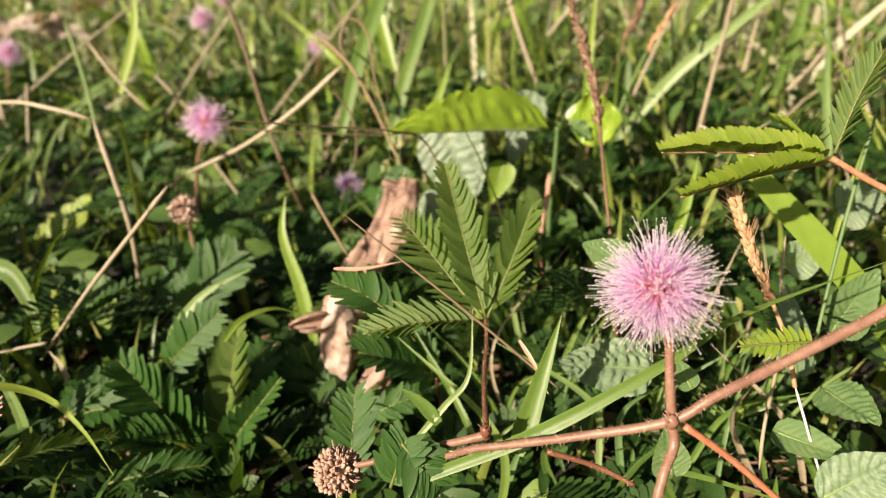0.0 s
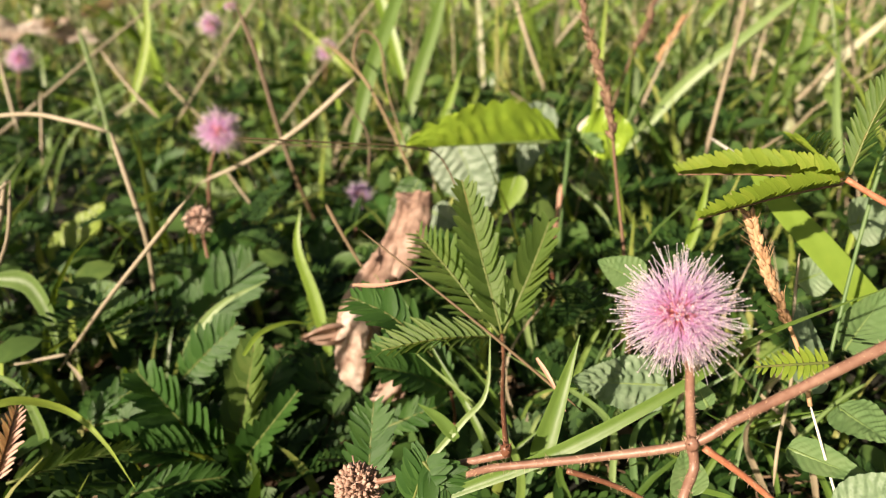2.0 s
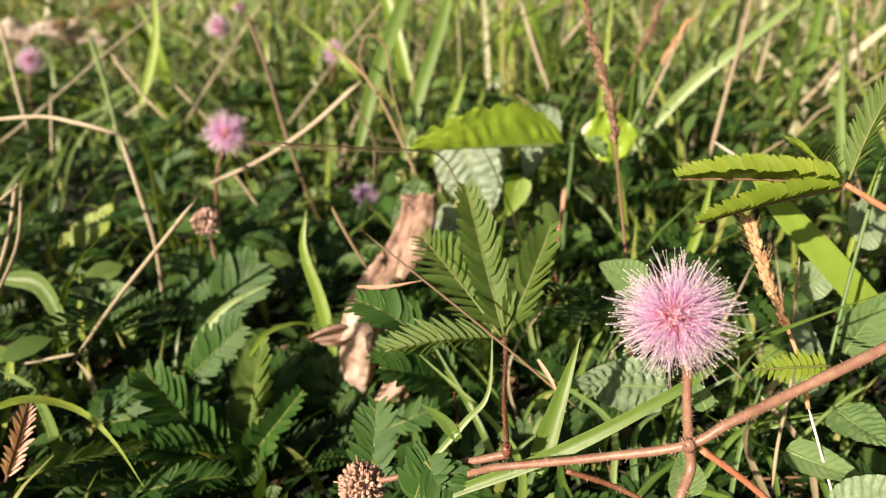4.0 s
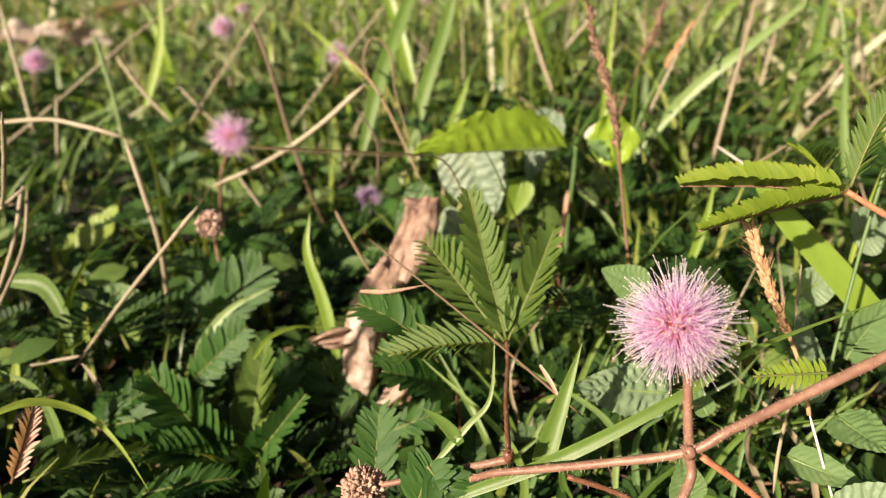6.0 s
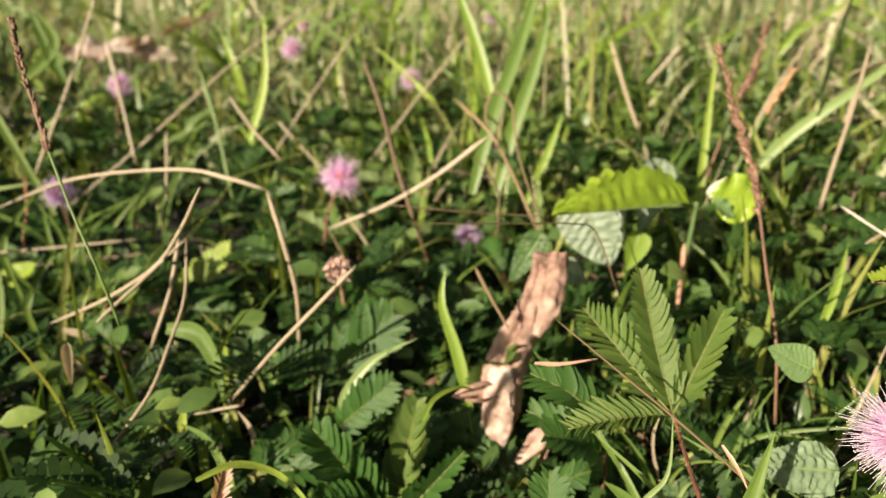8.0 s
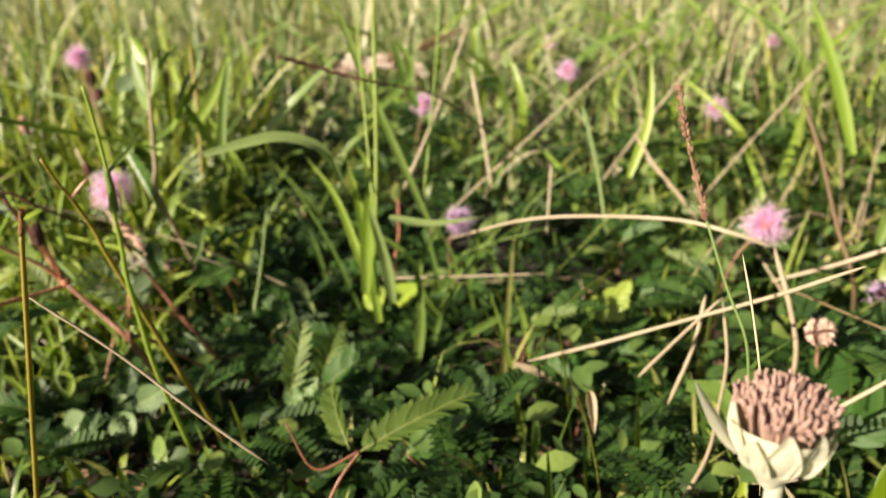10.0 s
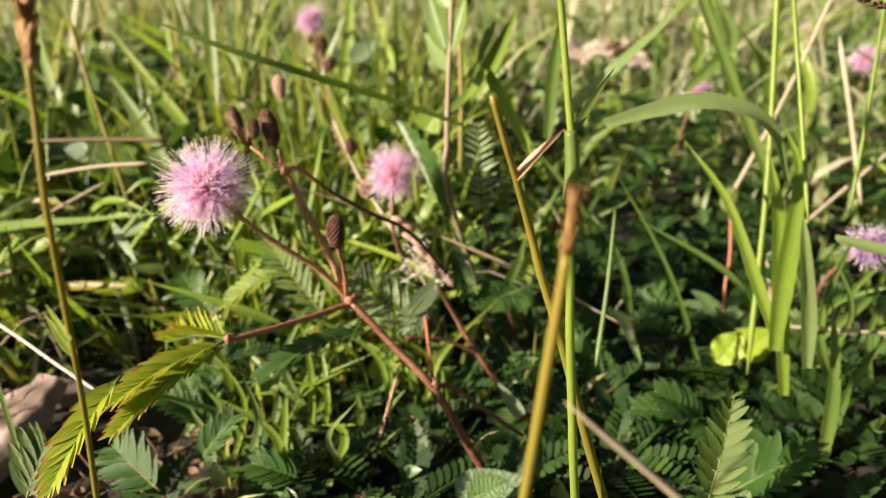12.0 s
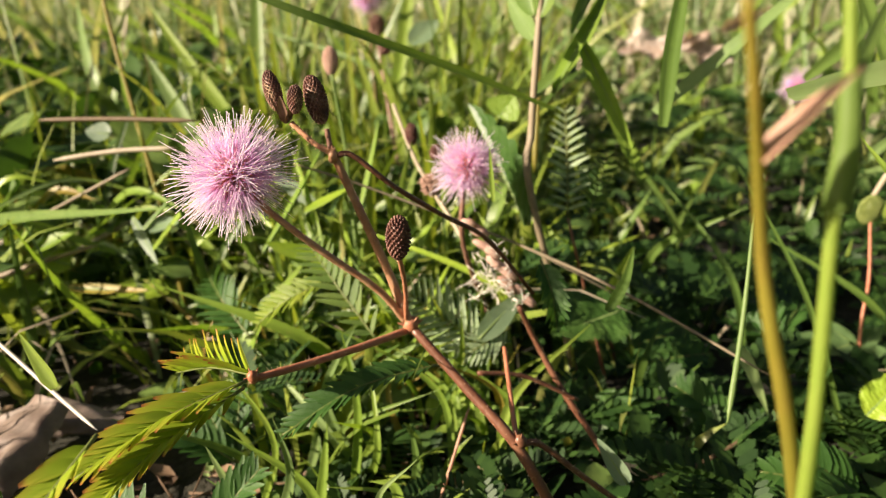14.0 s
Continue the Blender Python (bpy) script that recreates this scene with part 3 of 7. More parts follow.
def litter(count, area, seed):
    """Bits of dead leaf and stalk on the soil."""
    rnd = random.Random(seed)
    g = Geo()
    for _ in range(count):
        x, y = area(rnd)
        if shady(x, y):
            continue
        p = Vector((x, y, ground_height(x, y) + rnd.uniform(0.0005, 0.003)))
        a = rnd.uniform(0, 6.28)
        d = Vector((math.cos(a), math.sin(a), rnd.uniform(-0.1, 0.3)))
        if rnd.random() < 0.45:
            g.tube([p, p + d * rnd.uniform(0.006, 0.02)], rnd.uniform(0.0002, 0.0005), 0.0002, 4, 2)
        else:
            s = across(d, Vector((0, 0, 1)))
            L, w = rnd.uniform(0.003, 0.009), rnd.uniform(0.001, 0.003)
            b = len(g.v)
            up = Vector((0, 0, w * rnd.uniform(0.2, 1.0)))
            for u, k in ((0, 0.2), (0.35, 1), (0.7, 0.8), (1, 0.1)):
                c = p + d * L * u
                g.v += [c - s * w * k + up, c, c + s * w * k + up]
            for i in range(3):
                q, r = b + 3 * i, b + 3 * i + 3
                g.f += [(q, q + 1, r + 1, r), (q + 1, q + 2, r + 2, r + 1)]
    return lone("leaf_litter", g, M_litter, (0, 0, 0), "brown bits of dead leaf on the soil", "litter", kind="stuff")


def patches(rnd):
    """Places in the bare patches."""
    a, b, r = rnd.choice(BARE)
    t, q = rnd.uniform(0, 6.28), r * 1.15 * math.sqrt(rnd.random())
    return a + q * math.cos(t), b + q * math.sin(t)


cover("creeping_mimosa", 330, patches, 0.02, M_cover_shaded, "feathery leaves under larger plants, shade put into their colour", 23)
litter(900, patches, 42)
litter(2600, fan(0.03, 0.5, -110, 80, power=0.8), 41)
sward("grass", 3600, fan(0.10, 1.0, 80, 280, power=0.9), 0.0042, M_grass, "short grass behind the creeping plants", 17, 1.0, lean=0.7)
cover("creeping_mimosa", 1050, fan(0.06, 0.6, -100, 70, power=0.8), 0.024, M_cover_shaded, "feathery mimosa leaves close to the ground, green darkened for shade", 21)
cover("creeping_mimosa", 450, fan(0.5, 1.2, -75, 45), 0.034, M_cover_shaded, "feathery leaves lower down in the grass, green darkened for shade", 22)


def herbs(name, count, area, size, material, label, seed, low=False):
    """Small oval leaves on short stalks, joined."""
    rnd = random.Random(seed)
    g = Geo()
    for _ in range(count):
        x, y = area(rnd)
        if path_gap(x, y) < 0.05 or not low and shady(x, y) or (x + 0.45) ** 2 + (y - 0.12) ** 2 < 0.003:
            continue
        z = ground_height(x, y) + min(0.06, sward_height(x, y) * rnd.uniform(0.1, 0.8))
        if bare(x, y) or low:
            if rnd.random() < 0.2:
                continue
            z = ground_height(x, y) + rnd.uniform(0.0, 0.008)
        d = Vector((rnd.gauss(0, 1), rnd.gauss(0, 1), rnd.uniform(-0.2, 0.9))).normalized()
        nn = Vector((rnd.gauss(0, 0.5), rnd.gauss(0, 0.5), 1)).normalized()
        s = across(d, nn)
        nn = s.cross(d)
        L = size * rnd.uniform(0.5, 1.2)
        w = L * rnd.uniform(0.22, 0.4)
        p = Vector((x, y, z))
        b = len(g.v)
        for u, k in ((0, 0.06), (0.25, 0.8), (0.55, 1.0), (0.82, 0.65), (1.0, 0.05)):
            c = p + d * L * u - nn * L * 0.25 * u * u
            g.v += [c - s * w * k + nn * w * 0.25 * k, c, c + s * w * k + nn * w * 0.25 * k]
        for i in range(4):
            a, c = b + 3 * i, b + 3 * i + 3
            g.f += [(a, a + 1, c + 1, c), (a + 1, a + 2, c + 2, c + 1)]
    return lone(name, g, material, (0, 0, 0), label, "weeds", kind="stuff")


herbs("weed_leaves", 3300, fan(0.05, 0.7, -100, 70, power=0.8), 0.0115, M_herb, "small oval green weed leaves in the grass", 31)
herbs("weed_leaves", 1600, fan(0.6, 1.8, -75, 45), 0.022, M_herb, "broader weed leaves in the sunny meadow", 32)

herbs("weed_leaves", 700, fan(0.30, 0.85, -66, -46, -0.28, 0.04), 0.026, M_herb, "leafy green weeds among the meadow grass", 34)
sward("grass", 420, fan(0.16, 0.55, -44, -22, -0.28, 0.04), 0.0052, M_glow2, "sunlit yellow-green grass behind the red-stemmed mimosa", 24, 1.0, segs=6, lean=0.9)
# Further leaves in the shade-dark colour, added to darken this stretch.
herbs("weed_leaves", 520, fan(0.32, 0.9, -66, -46, -0.28, 0.04), 0.028, M_cover_shaded, "leafy weeds in the shade-dark colour between the meadow grass", 35)
herbs("ground_leaves", 11500, fan(0.06, 0.6, -100, 70, power=0.75), 0.0095, M_cover_shaded, "small leaves covering the soil, coloured dark for shade", 33, True)


# ---- kinds of things ----
g = Geo()
g.leaflet(Matrix.Identity(4))
LEAFLET = {}
for mat in (M_leaflet, M_leaflet_sun, M_leaflet_mid, M_leaflet_edge, M_comb, M_pinkpod):
    LEAFLET[mat] = mesh_of("leaflet", g, mat)


def pinna(parent, base, tip, up, mat, pairs=15, length=0.0062, ratio=0.27, fold=0.5, twist=0.35, fwd=0.95, sag=0.12, seed=0, stem=None, ragged=0.12):
    """One feather of a mimosa leaf: a rachis with two rows of leaflets."""
    rnd = random.Random(seed)
    base, tip, up = V(base), V(tip), V(up).normalized()
    ax = tip - base
    mid = base.lerp(tip, 0.5) + up * (sag * ax.length)
    g = Geo()
    q = g.tube([base, mid, tip], 0.00034, 0.00018, 6, pairs + 1)
    ob = part("pinna", g, stem or (M_stem if mat is M_pinkpod else M_rib), parent)
    tg = tangents(q)
    for i in range(1, pairs + 1):
        t = tg[i]
        s = across(t, up)
        nn = s.cross(t)
        u = i / pairs
        ln = length * (0.62 + 0.42 * math.sin(math.pi * min(1, 0.12 + 0.88 * u))) * rnd.uniform(1 - ragged, 1 + ragged)
        if u > 0.9:
            ln *= 0.8
        for sg in (-1, 1):
            f = fold + rnd.uniform(-0.1, 0.1)
            w = fwd * (1 - 0.25 * u) + rnd.uniform(-0.08, 0.08)
            x = (t * math.cos(w) + (s * sg * math.cos(f) + nn * math.sin(f)) * math.sin(w)).normalized()
            z = nn * math.cos(f) - s * sg * math.sin(f)
            z = (z - x * z.dot(x)).normalized()
            z = Matrix.Rotation(-sg * (twist + rnd.uniform(-0.12, 0.12)), 3, x) @ z
            y = z.cross(x)
            m = Matrix((x, y, z)).transposed().to_4x4()
            m.translation = q[i]
            share("leaflet", LEAFLET[mat], ob, m @ Matrix.Diagonal((ln, ln * ratio, ln * 0.5, 1)))
    return ob


def filament_geo(n, reach, r, seed, sides=3, droop=0.10):
    """Filaments that stand out all round, and their anthers."""
    rnd = random.Random(seed)
    fil, ant = Geo(), Geo()
    for i in range(n):
        z = 1 - 2 * (i + 0.5) / n
        a = i * 2.39996 + rnd.uniform(-0.2, 0.2)
        d = Vector((math.sqrt(1 - z * z) * math.cos(a), math.sqrt(1 - z * z) * math.sin(a), z))
        d = (d + Vector((rnd.gauss(0, 0.13), rnd.gauss(0, 0.13), rnd.gauss(0, 0.13)))).normalized()
        lump = noise.noise(d * 2.3 + Vector((seed, 0, 0)))
        L = reach * rnd.uniform(0.62, 1.04) * (1.0 + 0.16 * lump) * (1.0 if d.z > -0.55 else 0.8)
        bend = Vector((rnd.gauss(0, 1), rnd.gauss(0, 1), rnd.gauss(0, 1) - 0.3)) * reach * droop
        p0, p1, p2 = d * 0.0022, d * (L * 0.55) + bend * 0.15, d * L + bend
        fil.tube([p0, p1, p2], r * 1.25, r * 0.8, sides, 4)
        b = len(ant.v)
        s = r * 1.7
        for o in ((s, 0, 0), (-s, 0, 0), (0, s, 0), (0, -s, 0), (0, 0, s), (0, 0, -s)):
            ant.v.append(p2 + Vector(o))
        for t in ((0, 2, 4), (2, 1, 4), (1, 3, 4), (3, 0, 4), (2, 0, 5), (1, 2, 5), (3, 1, 5), (0, 3, 5)):
            ant.f.append(tuple(b + k for k in t))
    return fil, ant


fil, ant = filament_geo(1450, 0.0106, 0.000088, 3, droop=0.15)
FIL_NEAR, ANT_NEAR = mesh_of("fluff", fil, M_filament), mesh_of("pollen", ant, M_anther)
fil, ant = filament_geo(1000, 0.0098, 0.0001, 4)
FIL_MID, ANT_MID = mesh_of("fluff", fil, M_filament), mesh_of("pollen", ant, M_anther)
fil, ant = filament_geo(420, 0.0096, 0.00015, 5)
FIL_FAR, ANT_FAR = mesh_of("fluff", fil, M_filament_far), mesh_of("pollen", ant, M_anther)
FIL_VIOLET = mesh_of("fluff", fil, M_filament_violet)
g = Geo()
for i in range(110):
    z = 1 - 2 * (i + 0.5) / 110
    a = i * 2.39996
    d = Vector((math.sqrt(1 - z * z) * math.cos(a), math.sqrt(1 - z * z) * math.sin(a), z))
    reach = 0.0024 + 0.0010 * ((i * 7919) % 97) / 97
    g.tube([d * 0.001, d * reach], 0.00028, 0.00026, 5, 2)
    g.ball(d * reach, 0.00040, d, 1.3, 6, 4)
CORE = mesh_of("flower_core", g, M_core)


def flower(parent, c, axis, fil, ant, size=1.0, seed=0):
    """A round pink head: knobbly core, filaments, anthers."""
    c = V(c)
    m = Matrix.Translation(c) @ V(axis).to_track_quat("Z", "Y").to_matrix().to_4x4() @ Matrix.Rotation(seed * 1.3, 4, "Z") @ Matrix.Scale(size, 4)
    head = share("flower_head", CORE, parent, m, "fluffy round pink flower head")
    for name, data in (("fluff", fil), ("pollen", ant)):
        o = new(name, data)
        o.parent = head
        tagged(o, kind="stuff")
    return head


def stem(parent, pts, r0, r1, mat, hair=0, name="stem", label="", hair_len=0.0011, knob=0.05, n=22, seed=1):
    g = Geo()
    q = g.tube(pts, r0, r1, 9, n, knob, seed)
    ob = part(name, g, mat, parent, label)
    if hair:
        h = Geo()
        h.hairs(q, (r0 + r1) / 2, hair * 2, hair_len * 0.8, seed)
        part("hairs", h, M_hair, ob, "fine pale bristles", kind="stuff")
    return ob


def knot(parent, c, r, mat, seed=0):
    """A swollen joint of a stem with pointed scales."""
    g = Geo()
    g.ball(c, r, (0, 0, 1), 1.25, 9, 6, 0.12, seed)
    rnd = random.Random(seed)
    for k in range(6):
        d = Vector((rnd.gauss(0, 1), rnd.gauss(0, 1), abs(rnd.gauss(0, 1)))).normalized()
        g.tube([V(c) + d * r * 0.5, V(c) + d * r * 1.7 + Vector((0, 0, r * 0.3))], r * 0.3, r * 0.03, 5, 3)
    return part("node", g, mat, parent)


def bud(parent, c, axis, r, stretch, mat=None, seed=0, scale=1.0):
    """An unopened head: an oval of many small round buds."""
    c, axis = V(c), V(axis).normalized()
    s = across(axis, Vector((0.3, 0.5, 0.8)))
    w = axis.cross(s)
    g = Geo()
    n = 190
    for i in range(n):
        z = 1 - 2 * (i + 0.5) / n
        a = i * 2.39996
        rr = math.sqrt(1 - z * z)
        d = rr * (math.cos(a) * s + math.sin(a) * w) + z * stretch * axis
        g.ball(c + d * r * 0.9, r * 0.135 * scale, d, 1.3, 5, 3)
    g.ball(c, r * 0.86, axis, stretch, 10, 8)
    return part("bud", g, mat or M_bud, parent, "dark red-brown unopened flower bud")


def dry_head(parent, c, r, mat=None, n=420, seed=0, spread=1.3):
    """A withered head of shrivelled florets."""
    rnd = random.Random(seed)
    c = V(c)
    g = Geo()
    g.ball(c, r * 0.7, (0, 0, 1), 1, 8, 6, 0.1, seed)
    for i in range(n):
        d = Vector((rnd.gauss(0, 1), rnd.gauss(0, 1), rnd.gauss(0, 1))).normalized()
        g.ball(c + d * r * rnd.uniform(0.74, 0.98), r * rnd.uniform(0.07, 0.13), d, rnd.uniform(0.9, 1.7), 5, 3, 0.2, i)
        if i % 3:
            continue
        e = c + d * r * rnd.uniform(0.85, 1.06) + Vector((rnd.gauss(0, 1), rnd.gauss(0, 1), rnd.gauss(0, 1))) * r * 0.12 * spread
        g.tube([c + d * r * 0.55, c.lerp(e, 0.7), e], r * 0.03, r * 0.045, 4, 3)
    return part("dry_head", g, mat or M_drybud, parent, "withered brown flower head")


TUFTS = {}


def tuft(p):
    """The tuft of grass to which a blade at p belongs: one for each patch of about 12 cm."""
    key = (round(p[0] / 0.12), round(p[1] / 0.12))
    if key not in TUFTS:
        x, y = key[0] * 0.12, key[1] * 0.12
        TUFTS[key] = thing("grass_tuft", (x, y, ground_height(x, y)), "loose tuft of long green grass blades", "grass tuft", "grass tufts")
    return TUFTS[key]


def blade(pts, width, face=F1, mat=None, label="long narrow green grass blade in the sward", fold=0.3, twist=0.0, base=0.55, power=2.2, n=18, name="grass_blade", tip=0.0):
    g = Geo()
    g.ribbon(pts, width, face, fold, n, base, tip, twist, power)
    return part("blade", g, mat or M_blade, tuft(pts[0]), label)


def straw(pts, r0, r1=None, mat=None, label="thin dry straw lying over the plants", joints=(), name="dry_straw", n=20, knob=0.06):
    g = Geo()
    r0, r1 = r0 * 0.8, (r1 if r1 is not None else r0 * 0.7) * 0.8
    g.tube(pts, r0, r1, 7, n, knob, len(label) + n, 0.12)
    for j in joints:
        q = smooth_line(pts, 40)
        g.ball(q[int(j * 40)], r0 * 1.35, q[min(40, int(j * 40) + 1)] - q[int(j * 40)], 1.6, 7, 4)
    return lone(name, g, mat or M_straw, pts[0], label, "straw", "dry straws")


def seed_head(pts, stalk_to, r_spike, r_stalk, mat, label, grains=70, seed=0, stalk_mat=None):
    """A grass flower stalk: thin stalk with a rough spike of grains."""
    rnd = random.Random(seed)
    t = thing("grass_spike", stalk_to[-1], label, "grass spike", "grass spikes")
    g = Geo()
    g.tube([pts[-1]] + list(stalk_to), r_stalk, r_stalk * 1.1, 7, 18, 0.05, seed)
    part("stalk", g, stalk_mat or mat, t)
    g = Geo()
    q = g.tube(pts, r_spike * 0.25, r_spike * 0.45, 6, 24, 0.2, seed)
    tg = tangents(q)
    for i in range(grains):
        k = rnd.randrange(len(q) - 1)
        p = q[k].lerp(q[k + 1], rnd.random())
        ax = -tg[k]
        d = Vector((rnd.gauss(0, 1), rnd.gauss(0, 1), rnd.gauss(0, 1)))
        d = (d - ax * d.dot(ax)).normalized()
        g.ball(p + d * r_spike * 0.5, r_spike * 0.42, ax + d * rnd.uniform(0.2, 0.7), 2.3, 5, 3)
        if rnd.random() < 0.4:
            g.tube([p + d * r_spike * 0.6, p + d * r_spike * 2.0 + ax * r_spike * 2], r_spike * 0.06, r_spike * 0.02, 3, 2)
    part("spike", g, mat, t, kind="stuff")
    return t


def broad(parent, base, tip, normal, width, mat, **kw):
    g = Geo()
    g.leaf(base, tip, normal, width, **kw)
    ob = part("leaf", g, mat, parent)
    r = Geo()
    b, e = V(base), V(tip)
    L = (e - b).length
    nn = V(normal)
    nn = (nn - (e - b) / L * nn.dot((e - b) / L)).normalized()
    sag = kw.get("sag", 0.1)
    pts = [b.lerp(e, u) + nn * (-sag * L * (4 * u * (1 - u) - 1) * 0.25 - sag * L * u * u * 0.4 - 0.0003) for u in (0, 0.25, 0.5, 0.75, 0.98)]
    r.tube(pts, 0.0006, 0.0002, 5, 10)
    part("midrib", r, M_pale, ob)
    return ob


def flowering(c, size=1.0, kind="far", foot=None, label="", leaves=2, seed=0, mat=None):
    """A whole small mimosa: stem from the ground, leaves and a pink head."""
    rnd = random.Random(seed)
    c = V(c)
    foot = V(foot) if foot is not None else Vector((c.x + rnd.uniform(-0.02, 0.02), c.y + rnd.uniform(0, 0.03), 0))
    foot.z = ground_height(foot.x, foot.y) - 0.002
    t = thing("mimosa_plant", foot, label or "pink mimosa flower on a thin stem in the grass", "wildflower", "mimosa plants")
    mid = foot.lerp(c, 0.55) + Vector((rnd.uniform(-0.006, 0.006), rnd.uniform(-0.006, 0.006), 0.004))
    stem(t, [foot, mid, c], 0.0009, 0.0005, M_stem, 40)
    if kind == "violet":
        flower(t, c, (rnd.gauss(0, 0.3), -0.4, 1), FIL_VIOLET, ANT_FAR, size, seed)
    else:
        flower(t, c, (rnd.gauss(0, 0.3), -0.4, 1), FIL_FAR if kind == "far" else FIL_MID, ANT_FAR if kind == "far" else ANT_MID, size, seed)
    for k in range(leaves):
        a = rnd.uniform(0, 6.28)
        b = foot.lerp(mid, rnd.uniform(0.5, 1.0))
        e = b + Vector((math.cos(a), math.sin(a), rnd.uniform(0.0, 0.5))) * rnd.uniform(0.018, 0.028)
        pinna(t, b, e, (0, 0, 1), M_leaflet, 10, 0.006, 0.32, 0.3, 0.1, seed=seed * 7 + k)
    return t


# ---- the first mimosa: creeping red stem with one open flower ----
A = thing("mimosa_plant", (0.0683, 0.0894, 0.0767), "creeping mimosa with a hairy red-brown stem and a pink flower", "wildflower", "mimosa plants")
stem(A, [(0.1022, 0.1100, 0.0699), (0.0668, 0.0871, 0.0765), (0.0556, 0.0837, 0.0724), (0.0442, 0.0819, 0.0668), (0.0349, 0.0805, 0.0622), (0.0291, 0.0806, 0.0580), (0.0167, 0.0842, 0.0526), (0.0075, 0.0875, 0.0485), (-0.0000, 0.0900, 0.0452), (-0.0067, 0.0937, 0.0392)], 0.00090, 0.00060, M_stem, 210, label="hairy red-brown creeping stem", n=60)
stem(A, [(0.0296, 0.0809, 0.0586), (0.0291, 0.0818, 0.0634), (0.0287, 0.0837, 0.0704), (0.0276, 0.0852, 0.0752)], 0.00075, 0.0006, M_stem, 70, "peduncle", "short hairy flower stalk")
stem(A, [(0.0296, 0.0805, 0.0577), (0.0299, 0.0793, 0.0547), (0.0280, 0.0768, 0.0517), (0.0261, 0.0738, 0.0449)], 0.00075, 0.0007, M_stem, 30, "side_stem")
stem(A, [(0.0318, 0.0813, 0.0567), (0.0364, 0.0811, 0.0532), (0.0406, 0.0809, 0.0496), (0.0483, 0.0794, 0.0428)], 0.00055, 0.0005, M_redstem, 30, "side_stem", "thin pink-red side stem")
stem(A, [(0.0041, 0.0920, 0.0469), (-0.0027, 0.0936, 0.0437), (-0.0110, 0.0966, 0.0389), (-0.0210, 0.0986, 0.0345), (-0.0242, 0.0991, 0.0335)], 0.00075, 0.0005, M_stem, 60, "peduncle")
stem(A, [(0.0130, 0.0872, 0.0474), (0.0204, 0.0866, 0.0450), (0.0268, 0.0856, 0.0420)], 0.0005, 0.0004, M_dkstem, 20, "side_stem")
knot(A, (0.0293, 0.0798, 0.0586), 0.00095, M_stem, 5)
knot(A, (0.0035, 0.0914, 0.0481), 0.0010, M_dkstem, 6)
flower(A, (0.0269, 0.0854, 0.0771), (0.1, -0.8, 0.45), FIL_NEAR, ANT_NEAR, 0.80, 1)
dry_head(A, (-0.0233, 0.0990, 0.0333), 0.0044, seed=3)
# upright leaf with four feathers
stem(A, [(0.0036, 0.0924, 0.0478), (0.0038, 0.1065, 0.0477), (0.0049, 0.1223, 0.0463), (0.0049, 0.1304, 0.0473)], 0.0005, 0.0004, M_dkstem, 60, "petiole", "pink-red leaf stalk")
pinna(A, (0.0049, 0.1305, 0.0476), (-0.0035, 0.1414, 0.0793), (0.05, -0.88, 0.4), M_leaflet_mid, 17, 0.0076, 0.40, 0.4, 0.3, fwd=0.8, sag=-0.05, seed=1)
pinna(A, (0.0053, 0.1305, 0.0476), (0.0151, 0.1367, 0.0712), (-0.3, -0.85, 0.4), M_leaflet_mid, 13, 0.0078, 0.42, 0.5, 0.4, fwd=0.7, sag=-0.06, seed=2)
pinna(A, (0.0044, 0.1303, 0.0473), (-0.0145, 0.1506, 0.0639), (-0.2, -0.5, 0.8), M_leaflet_mid, 14, 0.0088, 0.28, 0.25, 0.5, fwd=0.9, sag=0.04, seed=3)
pinna(A, (0.0042, 0.1293, 0.0474), (-0.0202, 0.1195, 0.0502), (0.0, -0.25, 0.95), M_leaflet_mid, 15, 0.0078, 0.16, 0.35, 0.6, fwd=0.85, sag=0.05, seed=4)
pinna(A, (-0.0101, 0.1262, 0.0445), (-0.0282, 0.1323, 0.0559), (0.25, -0.4, 0.85), M_leaflet, 11, 0.0085, 0.3, 0.1, 0.25, fwd=0.85, sag=0.14, seed=5)
# leaf at the upper end, half folded
stem(A, [(0.1022, 0.1100, 0.0699), (0.0881, 0.1167, 0.0746), (0.0776, 0.1212, 0.0787), (0.0688, 0.1250, 0.0836)], 0.0007, 0.00055, M_redstem, 60, "petiole", "pink-red leaf stalk")
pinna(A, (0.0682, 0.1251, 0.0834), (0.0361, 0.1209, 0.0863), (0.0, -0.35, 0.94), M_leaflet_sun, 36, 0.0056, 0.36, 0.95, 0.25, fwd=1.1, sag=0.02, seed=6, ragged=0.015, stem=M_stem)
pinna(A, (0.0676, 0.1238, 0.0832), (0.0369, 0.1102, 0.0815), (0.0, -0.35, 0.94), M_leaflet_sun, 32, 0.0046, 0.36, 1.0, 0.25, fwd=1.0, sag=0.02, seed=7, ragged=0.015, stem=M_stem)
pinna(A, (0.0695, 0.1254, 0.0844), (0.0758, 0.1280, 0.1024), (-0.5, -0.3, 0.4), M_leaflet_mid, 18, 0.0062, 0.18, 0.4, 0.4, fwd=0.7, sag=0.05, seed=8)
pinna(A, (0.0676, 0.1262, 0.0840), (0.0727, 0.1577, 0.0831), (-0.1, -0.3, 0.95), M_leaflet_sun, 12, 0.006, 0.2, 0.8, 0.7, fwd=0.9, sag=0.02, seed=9)
